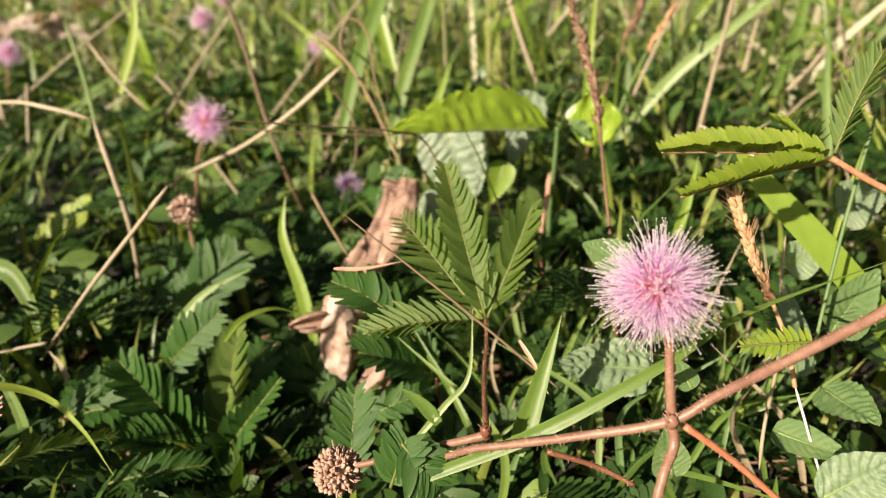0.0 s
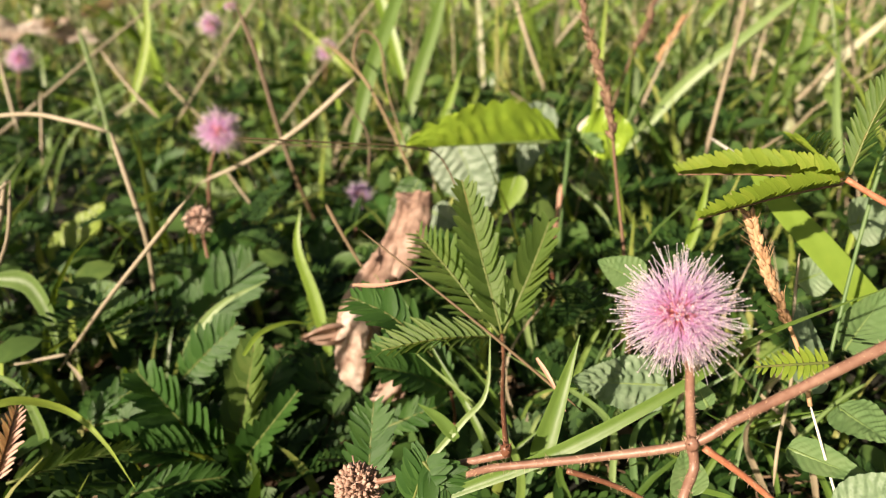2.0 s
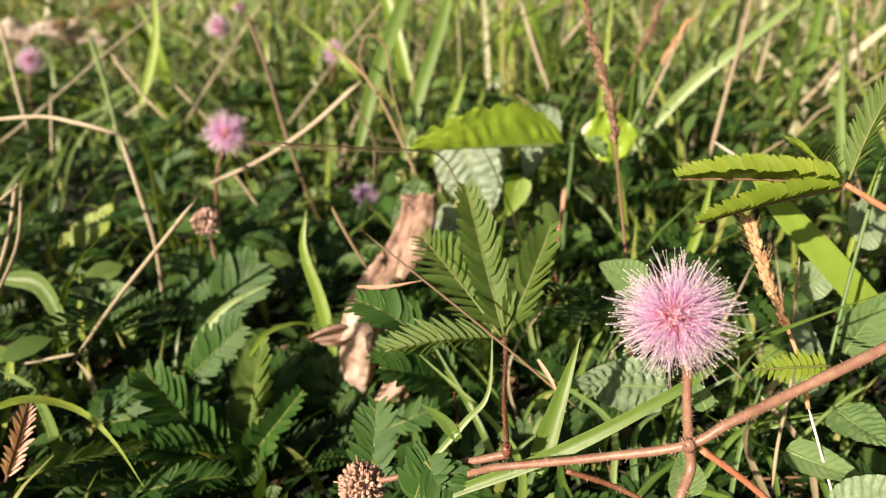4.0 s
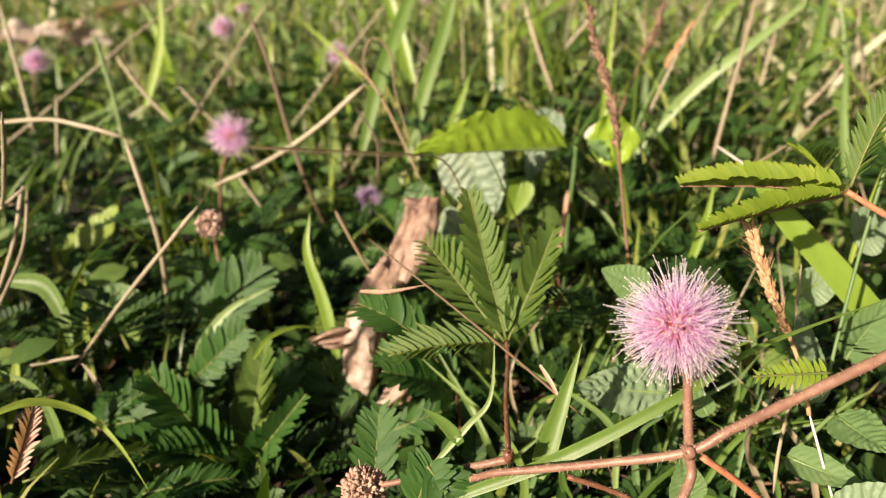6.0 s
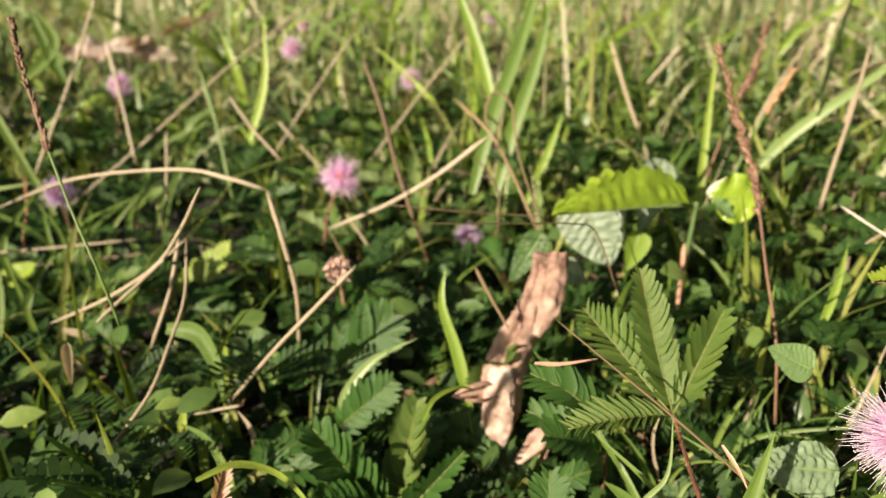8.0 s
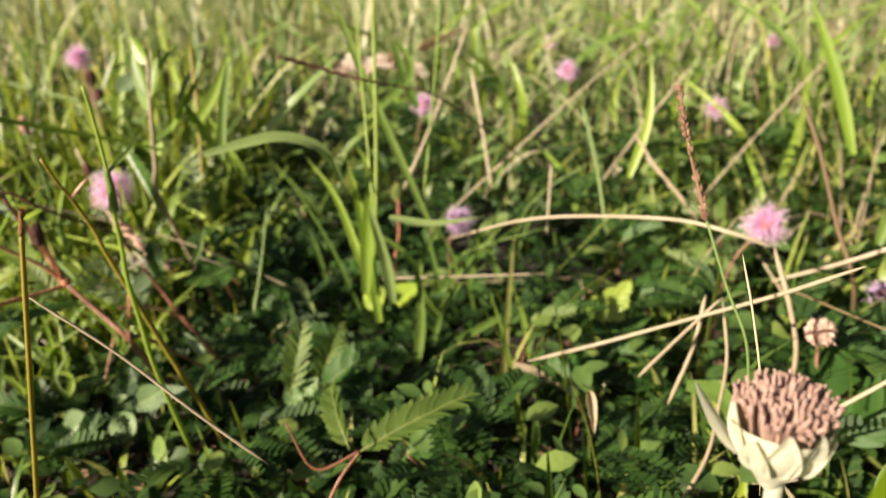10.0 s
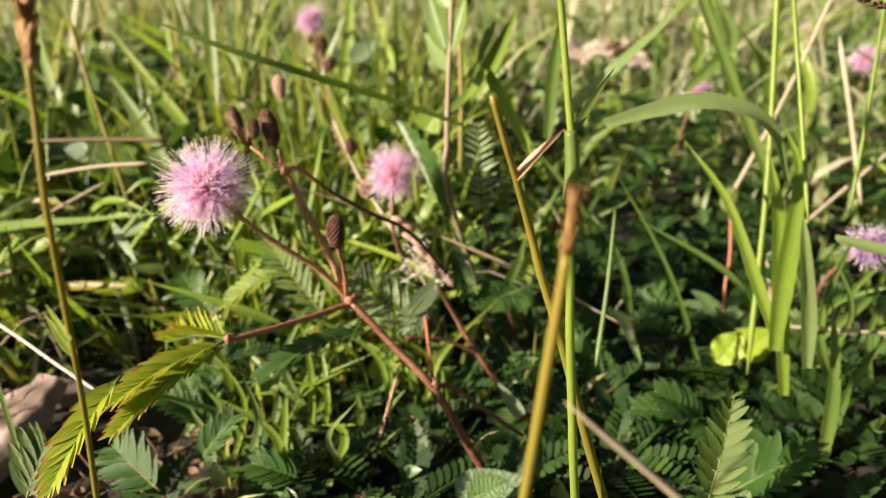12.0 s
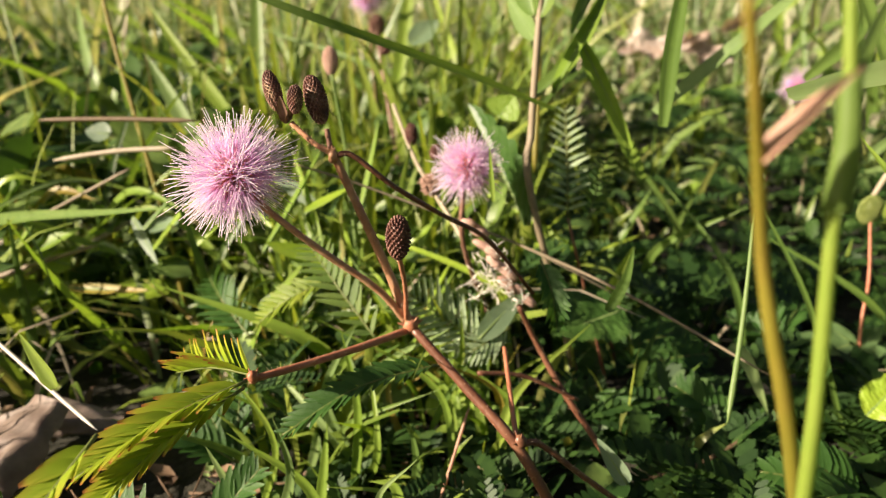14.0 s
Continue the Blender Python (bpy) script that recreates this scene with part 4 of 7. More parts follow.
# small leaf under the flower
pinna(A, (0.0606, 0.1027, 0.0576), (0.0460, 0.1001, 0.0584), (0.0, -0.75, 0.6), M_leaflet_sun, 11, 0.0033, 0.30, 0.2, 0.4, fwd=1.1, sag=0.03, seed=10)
pinna(A, (-0.0105, 0.0918, 0.0454), (-0.0047, 0.0892, 0.0386), (0.0, -0.7, 0.7), M_leaflet, 9, 0.0066, 0.36, 0.1, 0.1, fwd=0.9, sag=0.05, seed=11)
pinna(A, (-0.0126, 0.0904, 0.0372), (-0.0095, 0.0922, 0.0463), (0.0, -0.7, 0.7), M_leaflet, 9, 0.0058, 0.36, 0.1, 0.1, fwd=0.9, sag=0.05, seed=12)

# ---- low mimosa leaves beside it ----
LW = thing("mimosa_seedling", (-0.0668, 0.1404, -0.0051), "low mimosa with dark green feathered leaves", "mimosa", "mimosa plants")
stem(LW, [(-0.0678, 0.1424, -0.0130), (-0.0668, 0.1416, -0.0023), (-0.0661, 0.1413, 0.0021)], 0.0006, 0.0005, M_redstem, 20, "petiole")
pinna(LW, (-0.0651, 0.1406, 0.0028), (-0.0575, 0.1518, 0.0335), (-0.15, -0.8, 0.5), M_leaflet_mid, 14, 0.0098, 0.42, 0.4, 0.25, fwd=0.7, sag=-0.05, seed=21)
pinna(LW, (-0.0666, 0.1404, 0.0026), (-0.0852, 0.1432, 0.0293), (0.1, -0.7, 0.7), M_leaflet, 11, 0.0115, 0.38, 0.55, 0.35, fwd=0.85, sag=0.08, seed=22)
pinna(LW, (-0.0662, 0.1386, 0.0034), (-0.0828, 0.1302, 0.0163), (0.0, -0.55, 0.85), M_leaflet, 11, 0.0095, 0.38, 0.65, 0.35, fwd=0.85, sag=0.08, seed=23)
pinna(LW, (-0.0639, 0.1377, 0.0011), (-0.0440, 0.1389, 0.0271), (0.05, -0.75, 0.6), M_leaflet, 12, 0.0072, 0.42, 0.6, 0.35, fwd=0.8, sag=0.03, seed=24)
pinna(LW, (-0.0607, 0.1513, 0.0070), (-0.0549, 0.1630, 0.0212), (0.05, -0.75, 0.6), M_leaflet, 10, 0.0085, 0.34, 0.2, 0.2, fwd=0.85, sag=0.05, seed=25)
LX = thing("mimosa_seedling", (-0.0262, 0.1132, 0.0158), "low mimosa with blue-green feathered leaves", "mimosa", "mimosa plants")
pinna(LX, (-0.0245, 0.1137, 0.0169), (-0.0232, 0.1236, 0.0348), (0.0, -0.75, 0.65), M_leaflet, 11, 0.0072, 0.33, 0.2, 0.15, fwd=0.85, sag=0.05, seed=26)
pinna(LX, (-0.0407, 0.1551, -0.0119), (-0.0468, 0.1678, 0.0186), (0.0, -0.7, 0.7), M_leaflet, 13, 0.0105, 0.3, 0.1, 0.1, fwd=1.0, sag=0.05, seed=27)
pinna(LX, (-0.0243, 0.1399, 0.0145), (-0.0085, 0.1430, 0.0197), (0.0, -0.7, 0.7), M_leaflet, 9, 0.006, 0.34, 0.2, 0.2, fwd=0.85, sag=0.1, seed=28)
LY = thing("mimosa_seedling", (-0.0942, 0.1104, 0.0172), "low mimosa with half-folded olive and reddish leaves", "mimosa", "mimosa plants")
pinna(LY, (-0.1016, 0.1121, 0.0221), (-0.0789, 0.1239, 0.0216), (0.0, -0.45, 0.9), M_leaflet_mid, 17, 0.0055, 0.26, 0.7, 0.5, fwd=0.7, sag=0.06, seed=29)
pinna(LY, (-0.1041, 0.1119, 0.0219), (-0.0991, 0.1188, 0.0375), (0.6, -0.6, 0.5), M_pinkpod, 12, 0.005, 0.26, 0.6, 0.5, fwd=0.7, sag=0.08, seed=30)
pinna(LY, (-0.0806, 0.1197, 0.0119), (-0.0599, 0.1261, 0.0116), (0.0, -0.6, 0.8), M_leaflet, 12, 0.006, 0.3, 0.4, 0.3, fwd=0.85, sag=0.08, seed=31)
pinna(LY, (-0.1108, 0.1437, -0.0049), (-0.1000, 0.1591, 0.0045), (0.0, -0.6, 0.8), M_leaflet, 9, 0.0085, 0.3, 0.3, 0.3, fwd=0.85, sag=0.08, seed=32)

# ---- broad leaves behind ----
BL = thing("broadleaf_weed", (0.0330, 0.2415, 0.0035), "weed with a bright toothed leaf above paler ones", "weed")
stem(BL, [(0.0317, 0.2291, 0.0002), (0.0308, 0.2269, 0.0335), (0.0320, 0.2261, 0.0568), (0.0321, 0.2248, 0.0667)], 0.0009, 0.0007, M_midleaf, 0)
broad(BL, (0.0288, 0.2214, 0.0674), (-0.0205, 0.1925, 0.0731), (0.02, -0.95, 0.3), 0.0250, M_broad, cup=0.05, wave=0.05, teeth=0.09, ridges=0.55, sag=-0.06, n=72, lobe=0.72, lo=0, scallop=10, seed=1)
broad(BL, (0.0289, 0.2216, 0.0674), (-0.0199, 0.1928, 0.0733), (0.02, -0.28, 0.95), 0.0280, M_broad, cup=0.3, wave=0.10, teeth=0.12, ridges=0.3, sag=-0.06, n=72, lobe=0.72, lo=0, scallop=9, seed=19)
broad(BL, (0.0349, 0.2193, 0.0697), (0.0521, 0.2199, 0.0700), (0.1, -0.95, 0.3), 0.0165, M_broad, cup=0.2, wave=0.16, teeth=0.03, ridges=0.2, sag=0.05, lobe=0.85, seed=2)
broad(BL, (0.0347, 0.2167, 0.0699), (0.0416, 0.2147, 0.0648), (0.35, -0.7, 0.6), 0.0055, M_midleaf, cup=0.4, wave=0.2, sag=0.1, lobe=0.8, seed=20)
broad(BL, (-0.0073, 0.2344, 0.0684), (0.0047, 0.2262, 0.0409), (-0.1, -0.85, 0.5), 0.0240, M_greypale, cup=0.1, wave=0.06, teeth=0.03, ridges=1.0, sag=0.1, lobe=0.7, seed=3)
broad(BL, (0.0273, 0.2596, 0.0715), (0.0175, 0.2410, 0.0492), (0.2, -0.8, 0.5), 0.014, M_greypale, cup=0.1, wave=0.05, teeth=0.03, ridges=0.9, sag=0.1, seed=4)
broad(BL, (-0.0143, 0.2212, 0.0430), (-0.0047, 0.2176, 0.0392), (0.0, -0.8, 0.5), 0.010, M_greypale, cup=0.1, wave=0.05, ridges=0.7, sag=0.1, seed=21)
broad(BL, (0.0352, 0.2239, 0.0692), (0.0421, 0.2240, 0.0763), (0.4, -0.8, 0.5), 0.004, M_white, cup=0.1, sag=0.05, seed=5)
broad(BL, (0.0153, 0.2294, 0.0539), (0.0104, 0.2236, 0.0409), (0.2, -0.9, 0.4), 0.009, M_glow, cup=0.3, sag=0.05, seed=6)
broad(BL, (-0.0189, 0.2368, 0.0497), (-0.0314, 0.2290, 0.0329), (-0.2, -0.8, 0.5), 0.011, M_midleaf_shaded, cup=0.2, ridges=0.6, seed=7)
PW = thing("broadleaf_weed", (0.0319, 0.1224, 0.0305), "weed with pale corrugated oval leaves low in the grass", "weed")
broad(PW, (0.0380, 0.1213, 0.0402), (0.0181, 0.1168, 0.0446), (0.0, -0.8, 0.6), 0.0115, M_paleleaf, cup=0.1, wave=0.10, teeth=0.03, ridges=1.6, sag=0.2, seed=8)
broad(PW, (0.0357, 0.1342, 0.0577), (0.0258, 0.1357, 0.0625), (0.0, -0.8, 0.6), 0.0085, M_midleaf, cup=0.1, ridges=0.4, sag=0.1, seed=9)
broad(PW, (0.0423, 0.1073, 0.0449), (0.0397, 0.1093, 0.0499), (0.1, -0.9, 0.5), 0.004, M_midleaf, cup=0.1, ridges=0.4, sag=0.1, seed=10)
broad(PW, (0.0338, 0.0888, 0.0409), (0.0319, 0.0893, 0.0499), (0.0, -0.8, 0.6), 0.0062, M_midleaf, cup=0.15, ridges=0.5, sag=0.1, seed=11)
RW = thing("broadleaf_weed", (0.0735, 0.1141, 0.0317), "weed with grey-green oval leaves under the red stem", "weed")
broad(RW, (0.0666, 0.1174, 0.0404), (0.0697, 0.1338, 0.0531), (0.0, -0.9, 0.45), 0.0078, M_paleleaf, cup=0.2, ridges=0.6, sag=0.1, seed=12)
broad(RW, (0.0670, 0.1081, 0.0439), (0.0715, 0.0975, 0.0442), (0.1, -0.7, 0.7), 0.0095, M_midleaf, cup=0.1, ridges=0.8, sag=0.1, seed=13)
broad(RW, (0.0573, 0.1047, 0.0372), (0.0670, 0.0950, 0.0388), (0.1, -0.6, 0.8), 0.0066, M_midleaf, cup=0.2, ridges=0.4, sag=0.15, seed=14)
broad(RW, (0.0739, 0.1447, 0.0524), (0.0845, 0.1467, 0.0559), (0.0, -0.9, 0.5), 0.0088, M_paleleaf, cup=0.2, ridges=0.5, sag=0.1, seed=15)
broad(RW, (0.0790, 0.1301, 0.0432), (0.0901, 0.1359, 0.0555), (0.2, -0.8, 0.5), 0.011, M_midleaf, cup=0.2, ridges=0.5, sag=0.1, seed=16)
broad(RW, (0.0563, 0.0855, 0.0390), (0.0670, 0.0851, 0.0476), (0.1, -0.7, 0.7), 0.0092, M_paleleaf, cup=0.15, ridges=1.6, sag=0.15, lobe=0.7, seed=17)
broad(RW, (0.0913, 0.1598, 0.0605), (0.1040, 0.1614, 0.0628), (0.0, -0.9, 0.5), 0.012, M_paleleaf, cup=0.2, ridges=0.5, sag=0.1, seed=18)

# ---- the curled brown leaf ----
BR = thing("dry_leaf", (-0.0311, 0.1740, -0.0070), "curled dead brown leaf standing among the stems", "dead leaf")
g = Geo()
g.scroll([(-0.0204, 0.2071, 0.0539), (-0.0225, 0.1993, 0.0459), (-0.0260, 0.1910, 0.0394), (-0.0305, 0.1829, 0.0335), (-0.0335, 0.1747, 0.0273), (-0.0346, 0.1689, 0.0190), (-0.0341, 0.1659, 0.0068)], [0.0065, 0.0080, 0.0095, 0.0125, 0.0140, 0.0125, 0.0040], (-0.25, -0.9, 0.25), 0.75, 0.35, 60, 11, seed=1)
part("blade", g, M_dryleaf, BR)
g = Geo()
g.scroll([(-0.0159, 0.2044, 0.0549), (-0.0174, 0.1971, 0.0480), (-0.0201, 0.1893, 0.0415), (-0.0240, 0.1831, 0.0362)], [0.0062, 0.0080, 0.0075, 0.0030], (0.3, -0.85, 0.3), 0.8, 0.0, 36, seed=2)
part("blade", g, M_dryleaf, BR)
g = Geo()
g.scroll([(-0.0244, 0.2043, 0.0552), (-0.0194, 0.2030, 0.0532), (-0.0134, 0.2041, 0.0552)], [0.002, 0.0040, 0.002], (0.0, -0.5, 0.8), 0.9, 0.0, 16, seed=12)
part("blade", g, M_dryleaf, BR)
g = Geo()
g.scroll([(-0.0345, 0.1717, 0.0318), (-0.0350, 0.1668, 0.0255), (-0.0354, 0.1638, 0.0172), (-0.0341, 0.1635, 0.0088)], [0.0070, 0.0105, 0.0105, 0.0030], (-0.45, -0.85, 0.3), 0.5, 0.1, 34, seed=3)
part("blade", g, M_dryleaf2, BR, "bleached flap of the dead leaf")
g = Geo()
g.scroll([(-0.0180, 0.1623, 0.0203), (-0.0239, 0.1589, 0.0152), (-0.0298, 0.1554, 0.0099)], [0.0030, 0.0062, 0.0020], (-0.3, -0.85, 0.4), 0.5, 0.2, 20, seed=4)
part("blade", g, M_dryleaf, BR)
g = Geo()
g.scroll([(-0.0212, 0.1639, 0.0164), (-0.0238, 0.1598, 0.0097), (-0.0264, 0.1569, 0.0031)], [0.0040, 0.0072, 0.0020], (-0.3, -0.85, 0.4), 0.5, 0.2, 20, seed=14)
part("blade", g, M_dryleaf, BR)
g = Geo()
g.leaf((-0.0363, 0.1709, 0.0248), (-0.0490, 0.1644, 0.0262), (0.35, -0.75, 0.5), 0.015, cup=0.0, roll=2.5, sag=0.05, lobe=0.8, seed=5)
part("blade", g, M_dryleaf, BR)


# ---- blades, straws and spikes of the first stretch ----
blade([(0.1028, 0.1371, 0.0312), (0.0904, 0.1376, 0.0467), (0.0792, 0.1424, 0.0593), (0.0700, 0.1518, 0.0695), (0.0662, 0.1654, 0.0765)], 0.0068, F1, M_glow, "broad smooth yellow-green grass blade", fold=0.06, base=1.0, power=6)
blade([(-0.0066, 0.0897, 0.0400), (0.0087, 0.0901, 0.0469), (0.0213, 0.0906, 0.0542), (0.0330, 0.0928, 0.0607), (0.0430, 0.0973, 0.0649), (0.0567, 0.1041, 0.0664), (0.0778, 0.1135, 0.0682)], 0.0032, (0.1, -0.8, 0.6), M_blade, "pale green grass blade lying over the red stem", fold=0.25, power=1.0)
blade([(0.0091, 0.0973, 0.0383), (0.0123, 0.1011, 0.0468), (0.0175, 0.1073, 0.0607)], 0.0046, F1, M_blade, fold=0.3)
blade([(-0.0120, 0.1088, 0.0292), (-0.0038, 0.1127, 0.0376), (0.0010, 0.1153, 0.0430), (0.0020, 0.1207, 0.0555)], 0.0014, F1, M_pale)
blade([(-0.0050, 0.1113, 0.0344), (-0.0085, 0.1128, 0.0382), (-0.0128, 0.1138, 0.0412)], 0.003, F1, M_blade)
straw([(-0.0239, 0.1271, 0.0736), (-0.0117, 0.1219, 0.0652), (0.0018, 0.1164, 0.0557), (0.0194, 0.1094, 0.0424)], 0.00022, 0.00045, M_brownstalk, "thin dark brown grass stalk crossing the mimosa leaf")
blade([(0.0107, 0.1140, 0.0517), (0.0132, 0.1107, 0.0487), (0.0158, 0.1076, 0.0438)], 0.0009, F1, M_bract, "narrow pinkish dry blade")
blade([(-0.0273, 0.1316, 0.0591), (-0.0212, 0.1318, 0.0589), (-0.0129, 0.1327, 0.0601)], 0.0011, (0, -0.6, 0.8), M_bract, "small pinkish dry scale leaf")
seed_head([(0.0290, 0.2149, 0.1203), (0.0327, 0.2021, 0.1026), (0.0358, 0.1915, 0.0901), (0.0373, 0.1829, 0.0776)], [(0.0374, 0.1723, 0.0653), (0.0375, 0.1583, 0.0504), (0.0396, 0.1542, 0.0277)], 0.0017, 0.00042, M_spike, "dark brown grass spike on a thin stalk", 80, 1)
seed_head([(0.0490, 0.1191, 0.0796), (0.0506, 0.1170, 0.0746), (0.0531, 0.1143, 0.0678), (0.0560, 0.1115, 0.0610)], [(0.0586, 0.1087, 0.0542), (0.0601, 0.1055, 0.0464)], 0.00125, 0.0004, M_tanspike, "tan bristly grass spike beside the pink flower", 90, 2)
straw([(0.0601, 0.1056, 0.0466), (0.0619, 0.1015, 0.0394), (0.0642, 0.0968, 0.0305)], 0.0003, 0.0003, M_white, "bleached white straw in the grass")
straw([(0.0697, 0.1380, 0.0627), (0.0685, 0.1336, 0.0525), (0.0655, 0.1234, 0.0418), (0.0602, 0.1135, 0.0320), (0.0590, 0.1099, 0.0235)], 0.0004, 0.0005, M_straw, "tan upright grass stalk")
straw([(0.0840, 0.1394, 0.0900), (0.0770, 0.1301, 0.0689), (0.0712, 0.1212, 0.0488), (0.0700, 0.1185, 0.0424)], 0.0005, 0.0005, M_midleaf, "thin green grass stalk")
straw([(0.0659, 0.1208, 0.0230), (0.0764, 0.1251, 0.0319), (0.0839, 0.1274, 0.0363)], 0.0007, 0.0005, M_pale, "pale stalk low in the grass")
straw([(-0.2291, 0.2307, 0.0597), (-0.1923, 0.2271, 0.0728), (-0.1471, 0.2161, 0.0799), (-0.1258, 0.2082, 0.0792), (-0.1130, 0.2073, 0.0756)], 0.0007, 0.0010, M_straw, "dry straw arching over and bent at a joint")
straw([(-0.1130, 0.2073, 0.0756), (-0.1071, 0.2006, 0.0592), (-0.1032, 0.1965, 0.0415), (-0.1050, 0.1971, 0.0175)], 0.0011, 0.0010, M_straw, "dry straw standing below its bend")
straw([(-0.0403, 0.2402, 0.0857), (-0.0601, 0.2432, 0.0695), (-0.0817, 0.2472, 0.0558), (-0.1040, 0.2474, 0.0462)], 0.0013, 0.0009, M_straw, "dry straw arching between the grass blades")
straw([(-0.0757, 0.1673, 0.0667), (-0.0878, 0.1677, 0.0538), (-0.1044, 0.1680, 0.0361), (-0.1221, 0.1668, 0.0149)], 0.00085, 0.0007, M_straw, "dry straw leaning over the dark leaves")
straw([(-0.1040, 0.2474, 0.0462), (-0.0826, 0.1840, 0.0610)], 0.0004, 0.0004, M_brownstalk)
straw([(-0.0701, 0.1913, 0.0765), (-0.0486, 0.1915, 0.0745), (-0.0190, 0.1922, 0.0727)], 0.00032, 0.0002, M_brownstalk, "thin grass tip held out sideways")
straw([(-0.1593, 0.3012, 0.0896), (-0.1482, 0.2959, 0.0757), (-0.1344, 0.2906, 0.0617)], 0.0009, 0.0009, M_straw)
straw([(-0.1028, 0.2735, 0.0435), (-0.0921, 0.2682, 0.0296)], 0.0008, 0.0008, M_straw)
straw([(-0.0945, 0.2905, 0.1079), (-0.0865, 0.2827, 0.0886), (-0.0785, 0.2721, 0.0629), (-0.0705, 0.2634, 0.0415), (-0.0643, 0.2731, 0.0125)], 0.0012, 0.0011, M_brownstalk, "brown grass stalk with green below")
straw([(-0.0537, 0.2651, 0.0947), (-0.0394, 0.2505, 0.0843), (-0.0312, 0.2452, 0.0708), (-0.0210, 0.2367, 0.0497)], 0.0009, 0.0007, M_brownstalk, "dark dry grass stalk")
straw([(-0.0214, 0.2314, 0.0577), (-0.0293, 0.2405, 0.0799), (-0.0318, 0.2470, 0.0956), (-0.0382, 0.2487, 0.1003), (-0.0412, 0.2455, 0.0930), (-0.0393, 0.2432, 0.0875)], 0.0004, 0.0007, M_brownstalk, "withered curled grass tip")
straw([(-0.0361, 0.2265, 0.0531), (-0.0364, 0.2327, 0.0677), (-0.0443, 0.2371, 0.0788)], 0.0007, 0.0003, M_brownstalk)
straw([(-0.0429, 0.1851, 0.0588), (-0.0380, 0.1817, 0.0503), (-0.0322, 0.1781, 0.0411)], 0.0008, 0.0005, M_brownstalk)
straw([(0.0308, 0.2285, 0.0499), (0.0285, 0.2191, 0.0409), (0.0259, 0.2102, 0.0331)], 0.0012, 0.001, M_bract, "pinkish dry stalk end")
blade([(-0.0834, 0.1650, 0.0163), (-0.0814, 0.1683, 0.0239), (-0.0735, 0.1725, 0.0328), (-0.0603, 0.1758, 0.0389)], 0.0034, F1, M_pale)
blade([(-0.0442, 0.1765, 0.0131), (-0.0485, 0.1831, 0.0292), (-0.0536, 0.1890, 0.0436), (-0.0527, 0.1938, 0.0548)], 0.0042, F1, M_glow, "yellow-green upright grass blade")
blade([(-0.0541, 0.1332, 0.0405), (-0.0516, 0.1397, 0.0427), (-0.0461, 0.1453, 0.0424), (-0.0413, 0.1495, 0.0390)], 0.0014, F1, M_glow)
blade([(-0.0995, 0.1054, 0.0443), (-0.0927, 0.1111, 0.0442), (-0.0852, 0.1147, 0.0388), (-0.0780, 0.1124, 0.0326), (-0.0718, 0.1089, 0.0237)], 0.0018, F1, M_glow, "thin arching yellow-green grass blade")
blade([(-0.1043, 0.1293, 0.0116), (-0.1064, 0.1331, 0.0207), (-0.1120, 0.1367, 0.0298), (-0.1204, 0.1380, 0.0339)], 0.003, F1, M_blade)
blade([(-0.1378, 0.1731, 0.0418), (-0.1279, 0.1729, 0.0400), (-0.1213, 0.1686, 0.0293), (-0.1197, 0.1648, 0.0201)], 0.006, F1, M_blade)
blade([(-0.1228, 0.1475, 0.0311), (-0.1236, 0.1429, 0.0201), (-0.1259, 0.1381, 0.0093)], 0.003, F1, M_leaflet_sun)
blade([(-0.1093, 0.1419, -0.0093), (-0.1053, 0.1482, 0.0051), (-0.1068, 0.1537, 0.0181), (-0.1123, 0.1565, 0.0254)], 0.0028, F1, M_straw)
blade([(0.0715, 0.3127, 0.0384), (0.0948, 0.3149, 0.0665), (0.1165, 0.3135, 0.0861), (0.1508, 0.3158, 0.1131)], 0.0052, F1, M_pale, "wide pale green grass blade", fold=0.2, base=0.7, power=4)
straw([(0.0911, 0.2631, 0.0474), (0.0959, 0.2679, 0.0709), (0.1001, 0.2714, 0.0915), (0.1067, 0.2818, 0.1151)], 0.0012, 0.0008, M_straw, "pale upright straw in the grass")
straw([(0.0755, 0.2170, 0.0687), (0.0783, 0.1949, 0.0677), (0.0791, 0.1736, 0.0686)], 0.0005, 0.0005, M_white)
straw([(0.0733, 0.1934, 0.0647), (0.0899, 0.1981, 0.0738)], 0.0007, 0.0004, M_straw)
straw([(0.1423, 0.3043, 0.0617), (0.1535, 0.3092, 0.0717), (0.1610, 0.3134, 0.0807)], 0.0014, 0.001, M_straw)
straw([(0.1287, 0.3014, 0.0563), (0.1486, 0.3109, 0.0764), (0.1759, 0.3237, 0.1031)], 0.0012, 0.0005, M_blade)
seed_head([(0.0902, 0.3465, 0.1158), (0.0835, 0.3370, 0.0940), (0.0769, 0.3315, 0.0820)], [(0.0663, 0.3207, 0.0579), (0.0574, 0.3165, 0.0235)], 0.0022, 0.0006, M_spike, "dark grass spike farther off", 50, 3)
seed_head([(0.0947, 0.3174, 0.0980), (0.0880, 0.3133, 0.0890), (0.0818, 0.3091, 0.0800)], [(0.0719, 0.3010, 0.0620), (0.0641, 0.3006, 0.0366)], 0.0016, 0.0006, M_tanspike, "tan grass spike farther off", 40, 4, M_pale)
blade([(-0.0379, 0.3459, 0.0271), (-0.0289, 0.3603, 0.0597), (-0.0170, 0.3747, 0.0923), (-0.0094, 0.3879, 0.1222)], 0.0075, F1, M_blade, power=4)
blade([(-0.0220, 0.3261, 0.0298), (-0.0107, 0.3376, 0.0553), (-0.0036, 0.3455, 0.0733)], 0.005, F1, M_glow)
